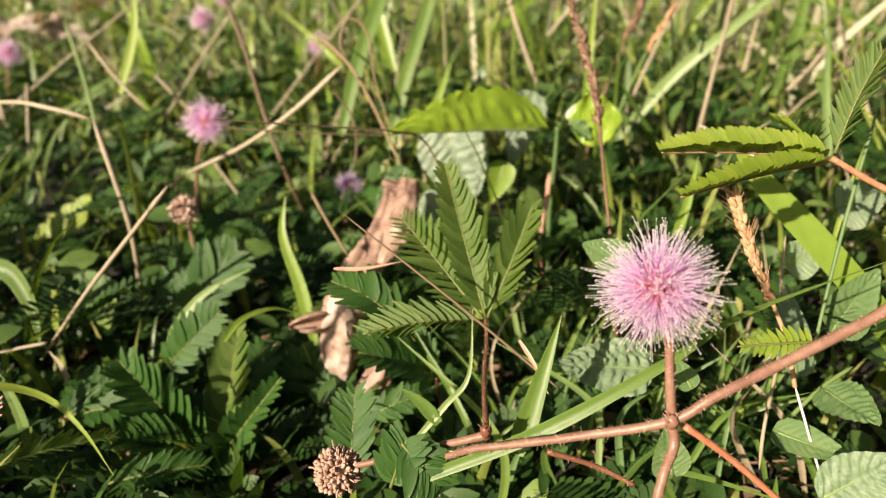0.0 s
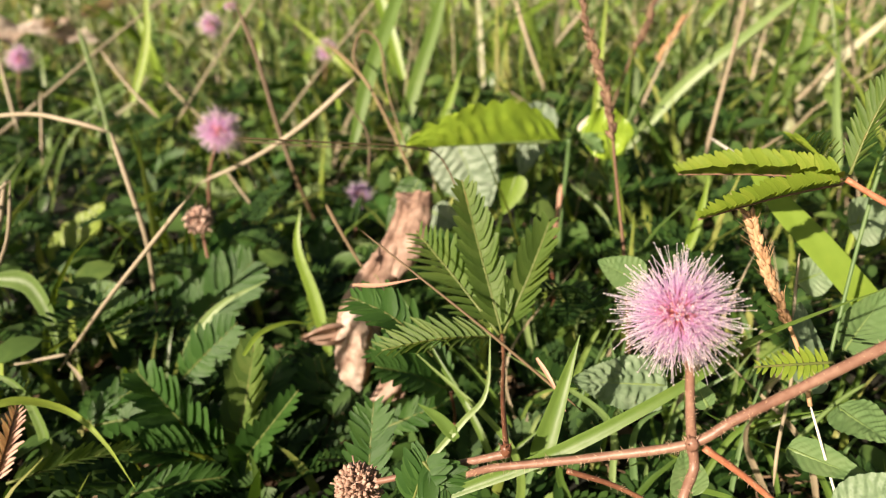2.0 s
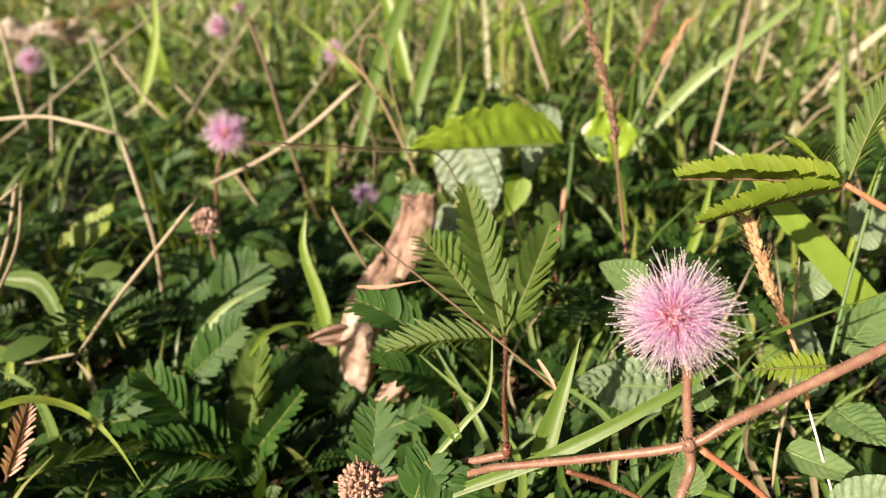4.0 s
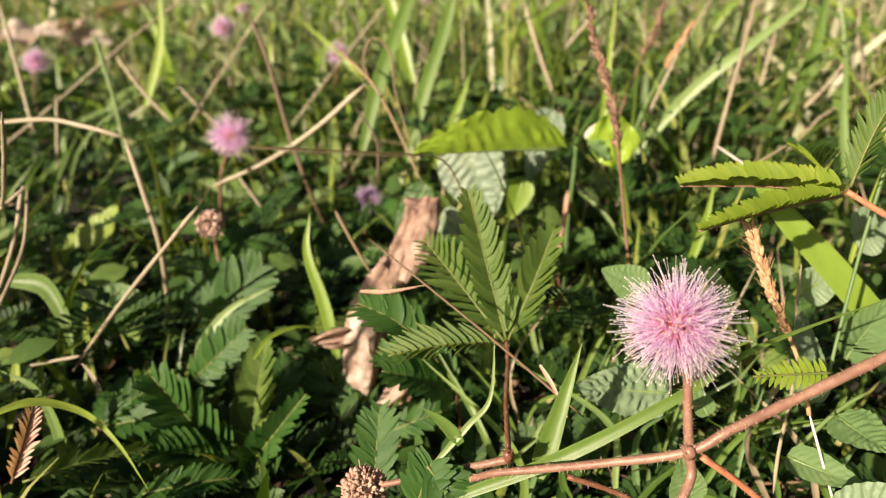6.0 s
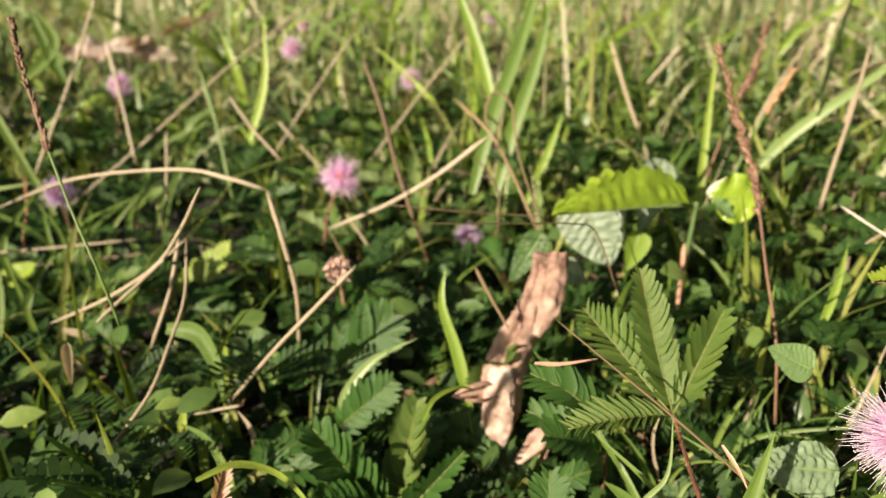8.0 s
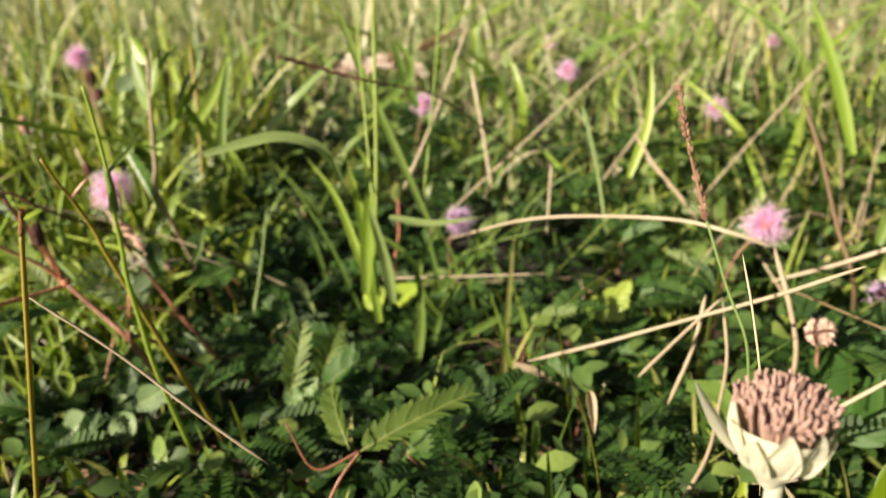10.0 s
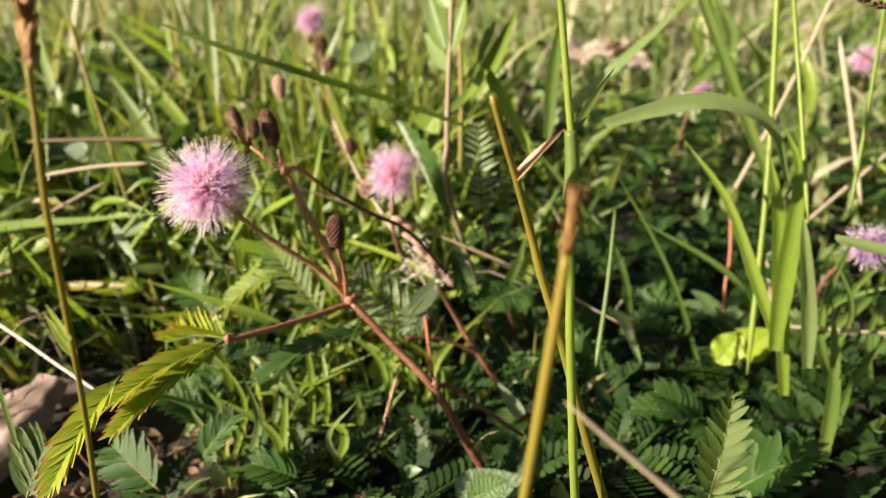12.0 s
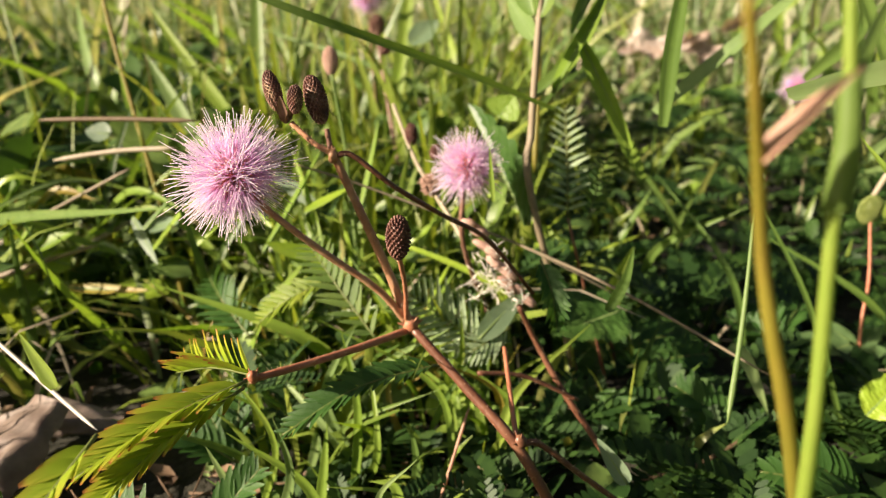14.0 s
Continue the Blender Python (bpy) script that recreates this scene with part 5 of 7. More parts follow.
straw([(0.0261, 0.4024, 0.1010), (0.0354, 0.3905, 0.0720), (0.0479, 0.3774, 0.0400)], 0.0016, 0.0012, M_straw)
straw([(0.0705, 0.4241, 0.0958), (0.0507, 0.4142, 0.0749)], 0.0014, 0.001, M_straw)
blade([(0.0520, 0.2876, 0.0328), (0.0558, 0.3042, 0.0715), (0.0609, 0.3228, 0.1146)], 0.004, F1, M_glow)
blade([(0.1547, 0.3443, 0.0519), (0.1660, 0.3558, 0.0775), (0.1745, 0.3693, 0.1083)], 0.007, F1, M_blade, power=4)
blade([(0.1390, 0.2528, 0.0434), (0.1380, 0.2637, 0.0690), (0.1457, 0.2845, 0.0914)], 0.004, F1, M_pale)
blade([(0.0601, 0.1825, 0.0407), (0.0651, 0.1879, 0.0527), (0.0684, 0.1932, 0.0648)], 0.003, F1, M_glow)
blade([(0.0899, 0.1554, 0.0502), (0.0941, 0.1610, 0.0630), (0.0995, 0.1668, 0.0758)], 0.0014, F1, M_glow)
blade([(-0.0006, 0.2070, 0.0032), (0.0271, 0.2144, 0.0172), (0.0409, 0.2103, 0.0060)], 0.002, F1, M_pale)
blade([(-0.1601, 0.3225, 0.0630), (-0.1532, 0.3346, 0.0904), (-0.1544, 0.3473, 0.1205)], 0.005, F1, M_glow)
straw([(-0.2514, 0.3698, 0.1081), (-0.2426, 0.3574, 0.0778), (-0.2338, 0.3438, 0.0448)], 0.0013, 0.0011, M_straw)
straw([(-0.1975, 0.3131, 0.0707), (-0.1970, 0.2996, 0.0391)], 0.0009, 0.0009, M_straw)
straw([(-0.1344, 0.1843, 0.0675), (-0.1369, 0.1777, 0.0524), (-0.1427, 0.1703, 0.0358)], 0.0009, 0.0008, M_straw)
straw([(-0.1266, 0.4399, 0.1048), (-0.1544, 0.4225, 0.0671), (-0.1805, 0.4051, 0.0293)], 0.001, 0.001, M_straw)
straw([(-0.1858, 0.3354, 0.0961), (-0.1764, 0.3240, 0.0684), (-0.1683, 0.3105, 0.0356)], 0.0012, 0.0012, M_pale)

# ---- farther flowers ----
flowering((-0.1037, 0.2758, 0.0592), 1.05, "far", (-0.1175, 0.2812, 0.0121), seed=1)
flowering((-0.2209, 0.6174, 0.0726), 1.25, "far", None, seed=2)
flowering((-0.1029, 0.5206, 0.0615), 1.0, "far", None, seed=3)
flowering((-0.3186, 0.4942, 0.0631), 1.1, "far", None, seed=4)
flowering((-0.0455, 0.6839, 0.0930), 0.85, "far", None, seed=5)
flowering((-0.2597, 0.7945, 0.0793), 0.9, "far", None, seed=6)
flowering((-0.0497, 0.2905, 0.0260), 0.75, "violet", None, "small violet mimosa head low in the leaves", seed=7)
flowering((-0.2363, 0.2786, 0.0503), 0.85, "violet", None, "violet-pink mimosa head in the grass", seed=8)
flowering((-0.5105, 0.3609, 0.1127), 1.0, "far", None, seed=9)
BG = thing("mimosa_plant", (-0.0896, 0.2065, 0.0123), "withered pinkish mimosa head on a short stem", "wildflower", "mimosa plants")
stem(BG, [(-0.0887, 0.2065, 0.0123), (-0.0916, 0.2134, 0.0288), (-0.0928, 0.2147, 0.0421)], 0.0007, 0.0005, M_stem, 20)
dry_head(BG, (-0.0928, 0.2141, 0.0434), 0.0046, M_palehead, seed=7)
g = Geo()
g.leaf((-0.4778, 0.6794, 0.0567), (-0.4154, 0.7346, 0.0700), (-0.3, -0.75, 0.6), 0.036, cup=0.15, wave=0.3, ridges=0.6, sag=0.2, roll=0.3, seed=10)
g.leaf((-0.4324, 0.7190, 0.0641), (-0.3891, 0.7475, 0.0481), (-0.2, -0.75, 0.6), 0.03, cup=0.15, wave=0.4, ridges=0.5, sag=0.1, roll=0.4, seed=12)
g.leaf((-0.4069, 0.7496, 0.0697), (-0.3642, 0.8249, 0.0941), (0.3, -0.75, 0.5), 0.018, cup=0.3, wave=0.3, ridges=0.4, sag=0.2, roll=1.4, seed=11)
lone("dry_leaf", g, M_dryleaf2, (-0.4778, 0.6794, 0.0567), "large curled tan dead leaf caught in the far grass", "dead leaf")
straw([(-0.0525, 0.1431, 0.0890), (-0.0434, 0.1482, 0.0870), (-0.0297, 0.1582, 0.0834), (-0.0162, 0.1681, 0.0797), (-0.0086, 0.1769, 0.0737), (-0.0010, 0.1746, 0.0548)], 0.00022, 0.0003, M_brownstalk, "thin grey-brown grass stalk lying level")
PL = thing("broadleaf_weed", (-0.4870, 0.3686, 0.0518), "upright weed with a pale upper leaf", "weed")
broad(PL, (-0.4871, 0.3619, 0.0910), (-0.4791, 0.3768, 0.1020), (0.3, -0.8, 0.4), 0.011, M_paleleaf, cup=0.2, lobe=0.8, seed=12)
stem(PL, [(-0.4822, 0.3574, 0.0212), (-0.4844, 0.3628, 0.0629), (-0.4871, 0.3616, 0.0905)], 0.0008, 0.0005, M_blade, 0)


# ---- the second mimosa: branching stem with two flowers and dark buds ----
B = thing("mimosa_plant", (-0.3227, 0.1744, 0.0012), "upright mimosa with red stems, pink flower and dark buds", "wildflower", "mimosa plants")
stem(B, [(-0.3150, 0.1765, -0.0142), (-0.3267, 0.1719, 0.0114), (-0.3385, 0.1702, 0.0323), (-0.3521, 0.1721, 0.0421), (-0.3660, 0.1738, 0.0517)], 0.00125, 0.0010, M_dkstem, 120, label="dark red hairy main stem", n=30)
stem(B, [(-0.3660, 0.1737, 0.0514), (-0.3703, 0.1723, 0.0641), (-0.3748, 0.1698, 0.0775), (-0.3788, 0.1672, 0.0901)], 0.00105, 0.0008, M_tanstem, 160, label="hairy red-brown upper stem", n=26)
stem(B, [(-0.3669, 0.1737, 0.0524), (-0.3705, 0.1686, 0.0616), (-0.3774, 0.1607, 0.0714), (-0.3841, 0.1540, 0.0809), (-0.3881, 0.1519, 0.0863)], 0.0008, 0.0006, M_tanstem, 100, "peduncle", "hairy flower stalk")
stem(B, [(-0.3667, 0.1732, 0.0510), (-0.3695, 0.1590, 0.0529), (-0.3725, 0.1461, 0.0549), (-0.3752, 0.1367, 0.0564)], 0.0008, 0.0007, M_redstem, 80, "petiole", "hairy red leaf stalk")
stem(B, [(-0.3668, 0.1730, 0.0535), (-0.3646, 0.1699, 0.0629), (-0.3617, 0.1638, 0.0729)], 0.0005, 0.0005, M_redstem, 40, "peduncle")
stem(B, [(-0.3780, 0.1672, 0.0891), (-0.3757, 0.1696, 0.0890), (-0.3699, 0.1747, 0.0823), (-0.3637, 0.1841, 0.0741), (-0.3576, 0.1927, 0.0669), (-0.3494, 0.2003, 0.0524)], 0.0006, 0.0005, M_dkstem, 60, "side_stem", "dark arching side stem")
stem(B, [(-0.3785, 0.1672, 0.0897), (-0.3813, 0.1653, 0.0916), (-0.3861, 0.1645, 0.0954)], 0.0006, 0.0005, M_tanstem, 60, "peduncle")
stem(B, [(-0.3791, 0.1672, 0.0903), (-0.3798, 0.1674, 0.0943)], 0.0006, 0.0005, M_stem, 10, "peduncle")
stem(B, [(-0.3394, 0.1704, 0.0340), (-0.3441, 0.1779, 0.0371), (-0.3512, 0.1890, 0.0432)], 0.0006, 0.0005, M_redstem, 20, "side_stem")
stem(B, [(-0.3387, 0.1706, 0.0336), (-0.3358, 0.1741, 0.0324), (-0.3288, 0.1800, 0.0234), (-0.3198, 0.1864, 0.0134)], 0.0007, 0.0006, M_dkstem, 40, "side_stem")
stem(B, [(-0.3253, 0.2042, 0.0051), (-0.3418, 0.2043, 0.0253), (-0.3496, 0.2051, 0.0361), (-0.3536, 0.2019, 0.0475)], 0.0009, 0.0007, M_dkstem, 40, "side_stem")
stem(B, [(-0.3574, 0.1881, 0.0351), (-0.3494, 0.1971, 0.0317), (-0.3387, 0.2054, 0.0237)], 0.0006, 0.0005, M_dkstem, 20, "side_stem")
knot(B, (-0.3663, 0.1738, 0.0520), 0.0017, M_redstem, 8)
knot(B, (-0.3388, 0.1708, 0.0340), 0.0014, M_dkstem, 9)
knot(B, (-0.3784, 0.1670, 0.0891), 0.0011, M_tanstem, 10)
knot(B, (-0.3750, 0.1369, 0.0567), 0.0010, M_redstem, 11)
flower(B, (-0.3904, 0.1524, 0.0875), (-0.2, -0.6, 0.5), FIL_NEAR, ANT_NEAR, 1.08, 2)
bud(B, (-0.3826, 0.1682, 0.0995), (-0.25, 0, 1), 0.0022, 2.3)
bud(B, (-0.3596, 0.1609, 0.0775), (0.05, 0, 1), 0.0023, 1.95)
bud(B, (-0.3904, 0.1648, 0.1012), (-0.25, 0, 1), 0.0017, 2.5)
bud(B, (-0.3841, 0.1640, 0.1001), (0.2, -0.1, 1), 0.0015, 2.0)
g = Geo()
for k in range(5):
    d = Vector((math.cos(k * 1.3), math.sin(k * 1.3), 2.0)) * 0.0022
    g.leaf(V((-0.3870, 0.1640, 0.0954)), V((-0.3870, 0.1640, 0.0954)) + d * 1.25, (math.cos(k * 1.3), math.sin(k * 1.3), -0.3), 0.0015, cup=0.4, n=6, half=2)
part("bract", g, M_spike, B, "small dry brown bracts under the buds")
pinna(B, (-0.3745, 0.1350, 0.0572), (-0.3781, 0.1057, 0.0564), (-0.05, -0.6, 0.78), M_leaflet_edge, 15, 0.0078, 0.24, 0.25, 0.15, fwd=0.55, sag=0.06, seed=51, ragged=0.03)
pinna(B, (-0.3747, 0.1344, 0.0561), (-0.3748, 0.1032, 0.0523), (0.0, -0.62, 0.76), M_leaflet_edge, 15, 0.0078, 0.24, 0.25, 0.15, fwd=0.55, sag=0.05, seed=52, ragged=0.03)
pinna(B, (-0.3756, 0.1088, 0.0628), (-0.3717, 0.0874, 0.0516), (0.1, -0.65, 0.65), M_leaflet_edge, 11, 0.0072, 0.32, 0.3, 0.2, fwd=0.6, sag=0.05, seed=53, ragged=0.05)
pinna(B, (-0.3751, 0.1380, 0.0564), (-0.4004, 0.1402, 0.0483), (0.1, -0.15, 0.97), M_leaflet_edge, 14, 0.0082, 0.2, 0.9, 0.5, fwd=0.95, sag=0.06, seed=54)
pinna(B, (-0.3605, 0.1754, 0.0432), (-0.3750, 0.1421, 0.0412), (-0.1, -0.5, 0.85), M_leaflet, 17, 0.0068, 0.28, 0.3, 0.2, fwd=0.75, sag=0.10, seed=55)
pinna(B, (-0.3662, 0.2115, 0.0267), (-0.3857, 0.2025, 0.0433), (0.5, -0.78, 0.38), M_comb, 13, 0.0118, 0.11, 0.05, 0.05, fwd=1.0, sag=-0.10, seed=56, ragged=0.06)
pinna(B, (-0.3629, 0.2182, 0.0317), (-0.3712, 0.2059, 0.0264), (0.4, -0.7, 0.5), M_comb, 9, 0.0072, 0.14, 0.1, 0.05, fwd=0.8, sag=0.10, seed=57)
broad(B, (-0.3679, 0.2088, 0.0313), (-0.3607, 0.2203, 0.0416), (0.55, -0.75, 0.3), 0.0062, M_paleleaf, cup=0.1, sag=0.05, lobe=0.7, seed=56)
rnd = random.Random(15)
for k in range(9):
    c = V((-0.3766, 0.2180, 0.0599)).lerp(V((-0.3604, 0.2237, 0.0376)), k / 8) + Vector((rnd.uniform(-0.0012, 0.0012), rnd.uniform(-0.001, 0.001), rnd.uniform(-0.001, 0.001)))
    g = Geo()
    g.ball(c, 0.0014 * rnd.uniform(0.8, 1.15), Vector((0.75, 0.3, -0.35 - 0.05 * k + rnd.uniform(-0.15, 0.15))), rnd.uniform(1.8, 2.6), 9, 7, 0.08, k)
    part("seed_pod", g, M_pinkpod, B, "dry pink seed pod")
pinna(B, (-0.3493, 0.2037, 0.0597), (-0.3416, 0.1961, 0.0473), (0.5, -0.6, 0.5), M_leaflet, 10, 0.0058, 0.3, 0.4, 0.3, fwd=0.7, sag=0.15, seed=58)
pinna(B, (-0.3845, 0.1864, 0.0367), (-0.4191, 0.2004, 0.0548), (0.0, -0.6, 0.75), M_leaflet_mid, 14, 0.0085, 0.24, 0.2, 0.3, fwd=0.9, sag=0.1, seed=59)
pinna(B, (-0.4046, 0.1924, 0.0468), (-0.4194, 0.1793, 0.0358), (0.0, -0.6, 0.75), M_leaflet_sun, 12, 0.0065, 0.26, 0.3, 0.3, fwd=0.9, sag=0.1, seed=60)
pinna(B, (-0.4271, 0.1838, 0.0280), (-0.4558, 0.1962, 0.0356), (0.0, -0.6, 0.75), M_leaflet, 12, 0.009, 0.24, 0.3, 0.3, fwd=0.9, sag=0.1, seed=61)
g = Geo()
rnd = random.Random(5)
for k in range(60):
    c = V((-0.3682, 0.2182, 0.0441)) + Vector((rnd.gauss(0, 0.003), rnd.gauss(0, 0.002), rnd.gauss(0, 0.005)))
    e = c + Vector((rnd.gauss(0, 1), rnd.gauss(0, 1), rnd.gauss(0, 1))) * 0.003
    g.tube([c, c.lerp(e, 0.5) + Vector((rnd.gauss(0, 0.001), 0, rnd.gauss(0, 0.001))), e], 0.00018, 0.0001, 4, 4)
part("withered_flower", g, M_white, B, "withered pale flower threads", kind="stuff")

S = thing("mimosa_plant", (-0.3770, 0.2291, 0.0273), "mimosa with a pink flower behind the red-stemmed one", "wildflower", "mimosa plants")
stem(S, [(-0.3683, 0.2387, -0.0023), (-0.3776, 0.2304, 0.0309), (-0.3789, 0.2197, 0.0548), (-0.3785, 0.2216, 0.0747)], 0.0009, 0.0006, M_stem, 60)
flower(S, (-0.3783, 0.2215, 0.0742), (0.0, -0.7, 0.6), FIL_MID, ANT_MID, 1.04, 3)
stem(S, [(-0.3789, 0.2197, 0.0548), (-0.3967, 0.2341, 0.0617), (-0.4087, 0.2428, 0.0684), (-0.4206, 0.2494, 0.0835)], 0.0007, 0.0006, M_straw, 20, "side_stem")
bud(S, (-0.4082, 0.2407, 0.0766), (0, 0, 1), 0.002, 1.8)
bud(S, (-0.3931, 0.2298, 0.0749), (0.3, 0, 1), 0.0017, 1.4)
dry_head(S, (-0.3941, 0.2286, 0.0655), 0.0032, seed=8)
FW = thing("mimosa_plant", (-0.4504, 0.3093, 0.0084), "far mimosa with dark buds below a pink flower", "wildflower", "mimosa plants")
stem(FW, [(-0.4632, 0.3237, 0.0013), (-0.4891, 0.3462, 0.0547), (-0.5028, 0.3568, 0.0945), (-0.5093, 0.3611, 0.1115)], 0.0011, 0.0007, M_stem, 20)
bud(FW, (-0.5038, 0.3589, 0.1001), (0.1, 0, 1), 0.0036, 1.5)
bud(FW, (-0.4980, 0.3575, 0.0901), (0.4, 0, 1), 0.003, 1.5)
FB = thing("mimosa_plant", (-0.4288, 0.2360, 0.0370), "slender mimosa shoot with a pinkish brown bud", "wildflower", "mimosa plants")
stem(FB, [(-0.4288, 0.2360, 0.0370), (-0.4321, 0.2376, 0.0713), (-0.4333, 0.2350, 0.0939)], 0.0007, 0.0005, M_pale, 10)
bud(FB, (-0.4344, 0.2362, 0.0979), (0, 0, 1), 0.0024, 1.9, M_pinkpod)

# ---- blades and stalks around the second mimosa ----
near_stem = [(-0.2840, 0.0844, 0.0877), (-0.2827, 0.0871, 0.1037), (-0.2822, 0.0884, 0.1112), (-0.2821, 0.0897, 0.1156)]
slope = (V(near_stem[0]) - V(near_stem[2])).normalized()
low = V(near_stem[0]) + slope * min(0.2, max(0.0, V(near_stem[0]).z + 0.002) / max(0.3, -slope.z))
up = V(near_stem[3]) - V(near_stem[2])
seed_head([V(near_stem[3]) + up * 0.15, near_stem[3], near_stem[2]], [near_stem[1], V(near_stem[1]).lerp(low, 0.5), low], 0.0006, 0.00055, M_rustspike, "slender rust-brown grass spike on an olive stalk", 160, 31, M_olive)
ST = thing("flowering_grass", (-0.2821, 0.1118, 0.0439), "green grass stem with a sheath and thin flower spike", "grass plant", "flowering grasses")
g = Geo()
g.tube([(-0.2974, 0.1304, 0.1355), (-0.2962, 0.1301, 0.1282), (-0.2948, 0.1293, 0.1193), (-0.2932, 0.1281, 0.1093), (-0.2930, 0.1270, 0.1027), (-0.2921, 0.1260, 0.0927), (-0.2913, 0.1247, 0.0835), (-0.2904, 0.1253, 0.0690), (-0.2895, 0.1260, 0.0546), (-0.2879, 0.1325, 0.0186)], 0.00045, 0.0008, 8, 40, 0.04)
part("stalk", g, M_glow, ST)
g = Geo()
g.tube([(-0.2938, 0.1284, 0.1134), (-0.2931, 0.1278, 0.1087), (-0.2929, 0.1271, 0.1028)], 0.0009, 0.0012, 8, 12)
part("sheath", g, M_blade, ST)
g = Geo()
g.ribbon([(-0.2936, 0.1282, 0.1128), (-0.2926, 0.1354, 0.1167), (-0.2915, 0.1426, 0.1203)], 0.0014, F2)
part("leaf", g, M_blade, ST)
SC = thing("flowering_grass", (-0.2616, 0.1205, 0.0445), "thin olive grass stem with a dry side blade", "grass plant", "flowering grasses")
g = Geo()
g.tube([(-0.3003, 0.1150, 0.1200), (-0.2992, 0.1170, 0.1136), (-0.2986, 0.1197, 0.1082), (-0.2974, 0.1230, 0.0991), (-0.2959, 0.1235, 0.0930), (-0.2941, 0.1245, 0.0864), (-0.2920, 0.1264, 0.0772), (-0.2877, 0.1311, 0.0556), (-0.2797, 0.1382, 0.0212)], 0.00042, 0.00088, 8, 36, 0.04)
part("stalk", g, M_olive, SC)
g = Geo()
g.ribbon([(-0.2985, 0.1197, 0.1080), (-0.2962, 0.1211, 0.1111), (-0.2931, 0.1232, 0.1146)], 0.0019, (-0.55, -0.75, 0.35), 0.4, base=0.8, power=3)
part("leaf", g, M_bract, SC, "dry brown side blade")
seed_head([(-0.3376, 0.0878, 0.1633), (-0.3371, 0.0847, 0.1505), (-0.3369, 0.0827, 0.1406), (-0.3351, 0.0786, 0.1271)], [(-0.3346, 0.0777, 0.1218), (-0.3340, 0.0762, 0.1126), (-0.3380, 0.0779, 0.0964), (-0.3413, 0.0790, 0.0807), (-0.3432, 0.0776, 0.0556), (-0.3455, 0.0752, 0.0206)], 0.0012, 0.00036, M_rustspike, "tall brown grass spike on a thin green stalk", 90, 11, M_olive)
blade([(-0.3378, 0.0775, 0.0954), (-0.3391, 0.0776, 0.0969), (-0.3411, 0.0778, 0.0992)], 0.0012, F2, M_glow)
blade([(-0.3621, 0.2402, 0.0879), (-0.3756, 0.2139, 0.1000), (-0.3891, 0.1904, 0.1103), (-0.4012, 0.1772, 0.1173), (-0.4169, 0.1663, 0.1255)], 0.0021, F2, M_blade, "long dark green blade leaning across the meadow", power=5)
blade([(-0.3461, 0.2861, 0.0807), (-0.3347, 0.2939, 0.0924), (-0.3233, 0.2992, 0.1040), (-0.3053, 0.3128, 0.1230)], 0.0050, (-0.2, -0.85, 0.45), M_pale, "wide pale green grass blade", fold=0.2, power=5)
blade([(-0.3016, 0.1821, 0.1035), (-0.2925, 0.1916, 0.1054), (-0.2828, 0.1998, 0.1065), (-0.2731, 0.2061, 0.1033), (-0.2678, 0.2098, 0.0971), (-0.2632, 0.2127, 0.0845)], 0.0046, (0.3, -0.7, 0.8), M_pale, "pale arching grass blade", power=5)
blade([(-0.2603, 0.2177, 0.0383), (-0.2608, 0.2225, 0.0548), (-0.2607, 0.2275, 0.0709), (-0.2614, 0.2323, 0.0851), (-0.2670, 0.2345, 0.0965)], 0.0062, F2, M_glow, "broad yellow-green grass blade")
blade([(-0.2512, 0.2243, 0.0314), (-0.2536, 0.2250, 0.0484), (-0.2573, 0.2236, 0.0672), (-0.2587, 0.2241, 0.0749)], 0.0052, F2, M_pale)
blade([(-0.2507, 0.2240, 0.0699), (-0.2349, 0.2291, 0.0665), (-0.2145, 0.2382, 0.0680)], 0.0042, (0.2, -0.5, 0.9), M_pale, "pale grass blade lying level")
blade([(-0.2427, 0.2254, -0.0005), (-0.2428, 0.2355, 0.0223), (-0.2467, 0.2440, 0.0452)], 0.005, F2, M_blade)
blade([(-0.2400, 0.2355, -0.0068), (-0.2383, 0.2440, 0.0110), (-0.2314, 0.2538, 0.0266), (-0.2179, 0.2640, 0.0371)], 0.0032, F2, M_blade)
blade([(-0.2398, 0.2382, -0.0008), (-0.2175, 0.2524, 0.0104), (-0.1874, 0.2706, 0.0234)], 0.0045, F2, M_blade)
blade([(-0.2558, 0.2193, 0.0243), (-0.2617, 0.2249, 0.0557), (-0.2654, 0.2270, 0.0772), (-0.2693, 0.2287, 0.0901)], 0.0052, F2, M_glow, "yellow-green upright grass blade")
straw([(-0.2573, 0.2239, 0.0731), (-0.2648, 0.2404, 0.1069), (-0.2740, 0.2603, 0.1473)], 0.0008, 0.0007, M_glow, "thin upright green grass stalk")
straw([(-0.2458, 0.2545, 0.0680), (-0.2454, 0.2697, 0.1023), (-0.2458, 0.2889, 0.1460)], 0.0008, 0.0007, M_glow, "thin upright green grass stalk")
blade([(-0.2524, 0.2946, 0.0329), (-0.2795, 0.3059, 0.0839), (-0.3009, 0.3155, 0.1256), (-0.3107, 0.3216, 0.1487)], 0.0042, F2, M_blade, power=5)
straw([(-0.1523, 0.4458, 0.1223), (-0.1835, 0.4107, 0.0987), (-0.2078, 0.3856, 0.0778), (-0.2382, 0.3549, 0.0500), (-0.2649, 0.3216, 0.0262)], 0.0009, 0.0011, M_straw, "long tan straw leaning over", joints=(0.45,))
straw([(-0.2649, 0.3216, 0.0262), (-0.2572, 0.3113, -0.0042)], 0.001, 0.001, M_straw)
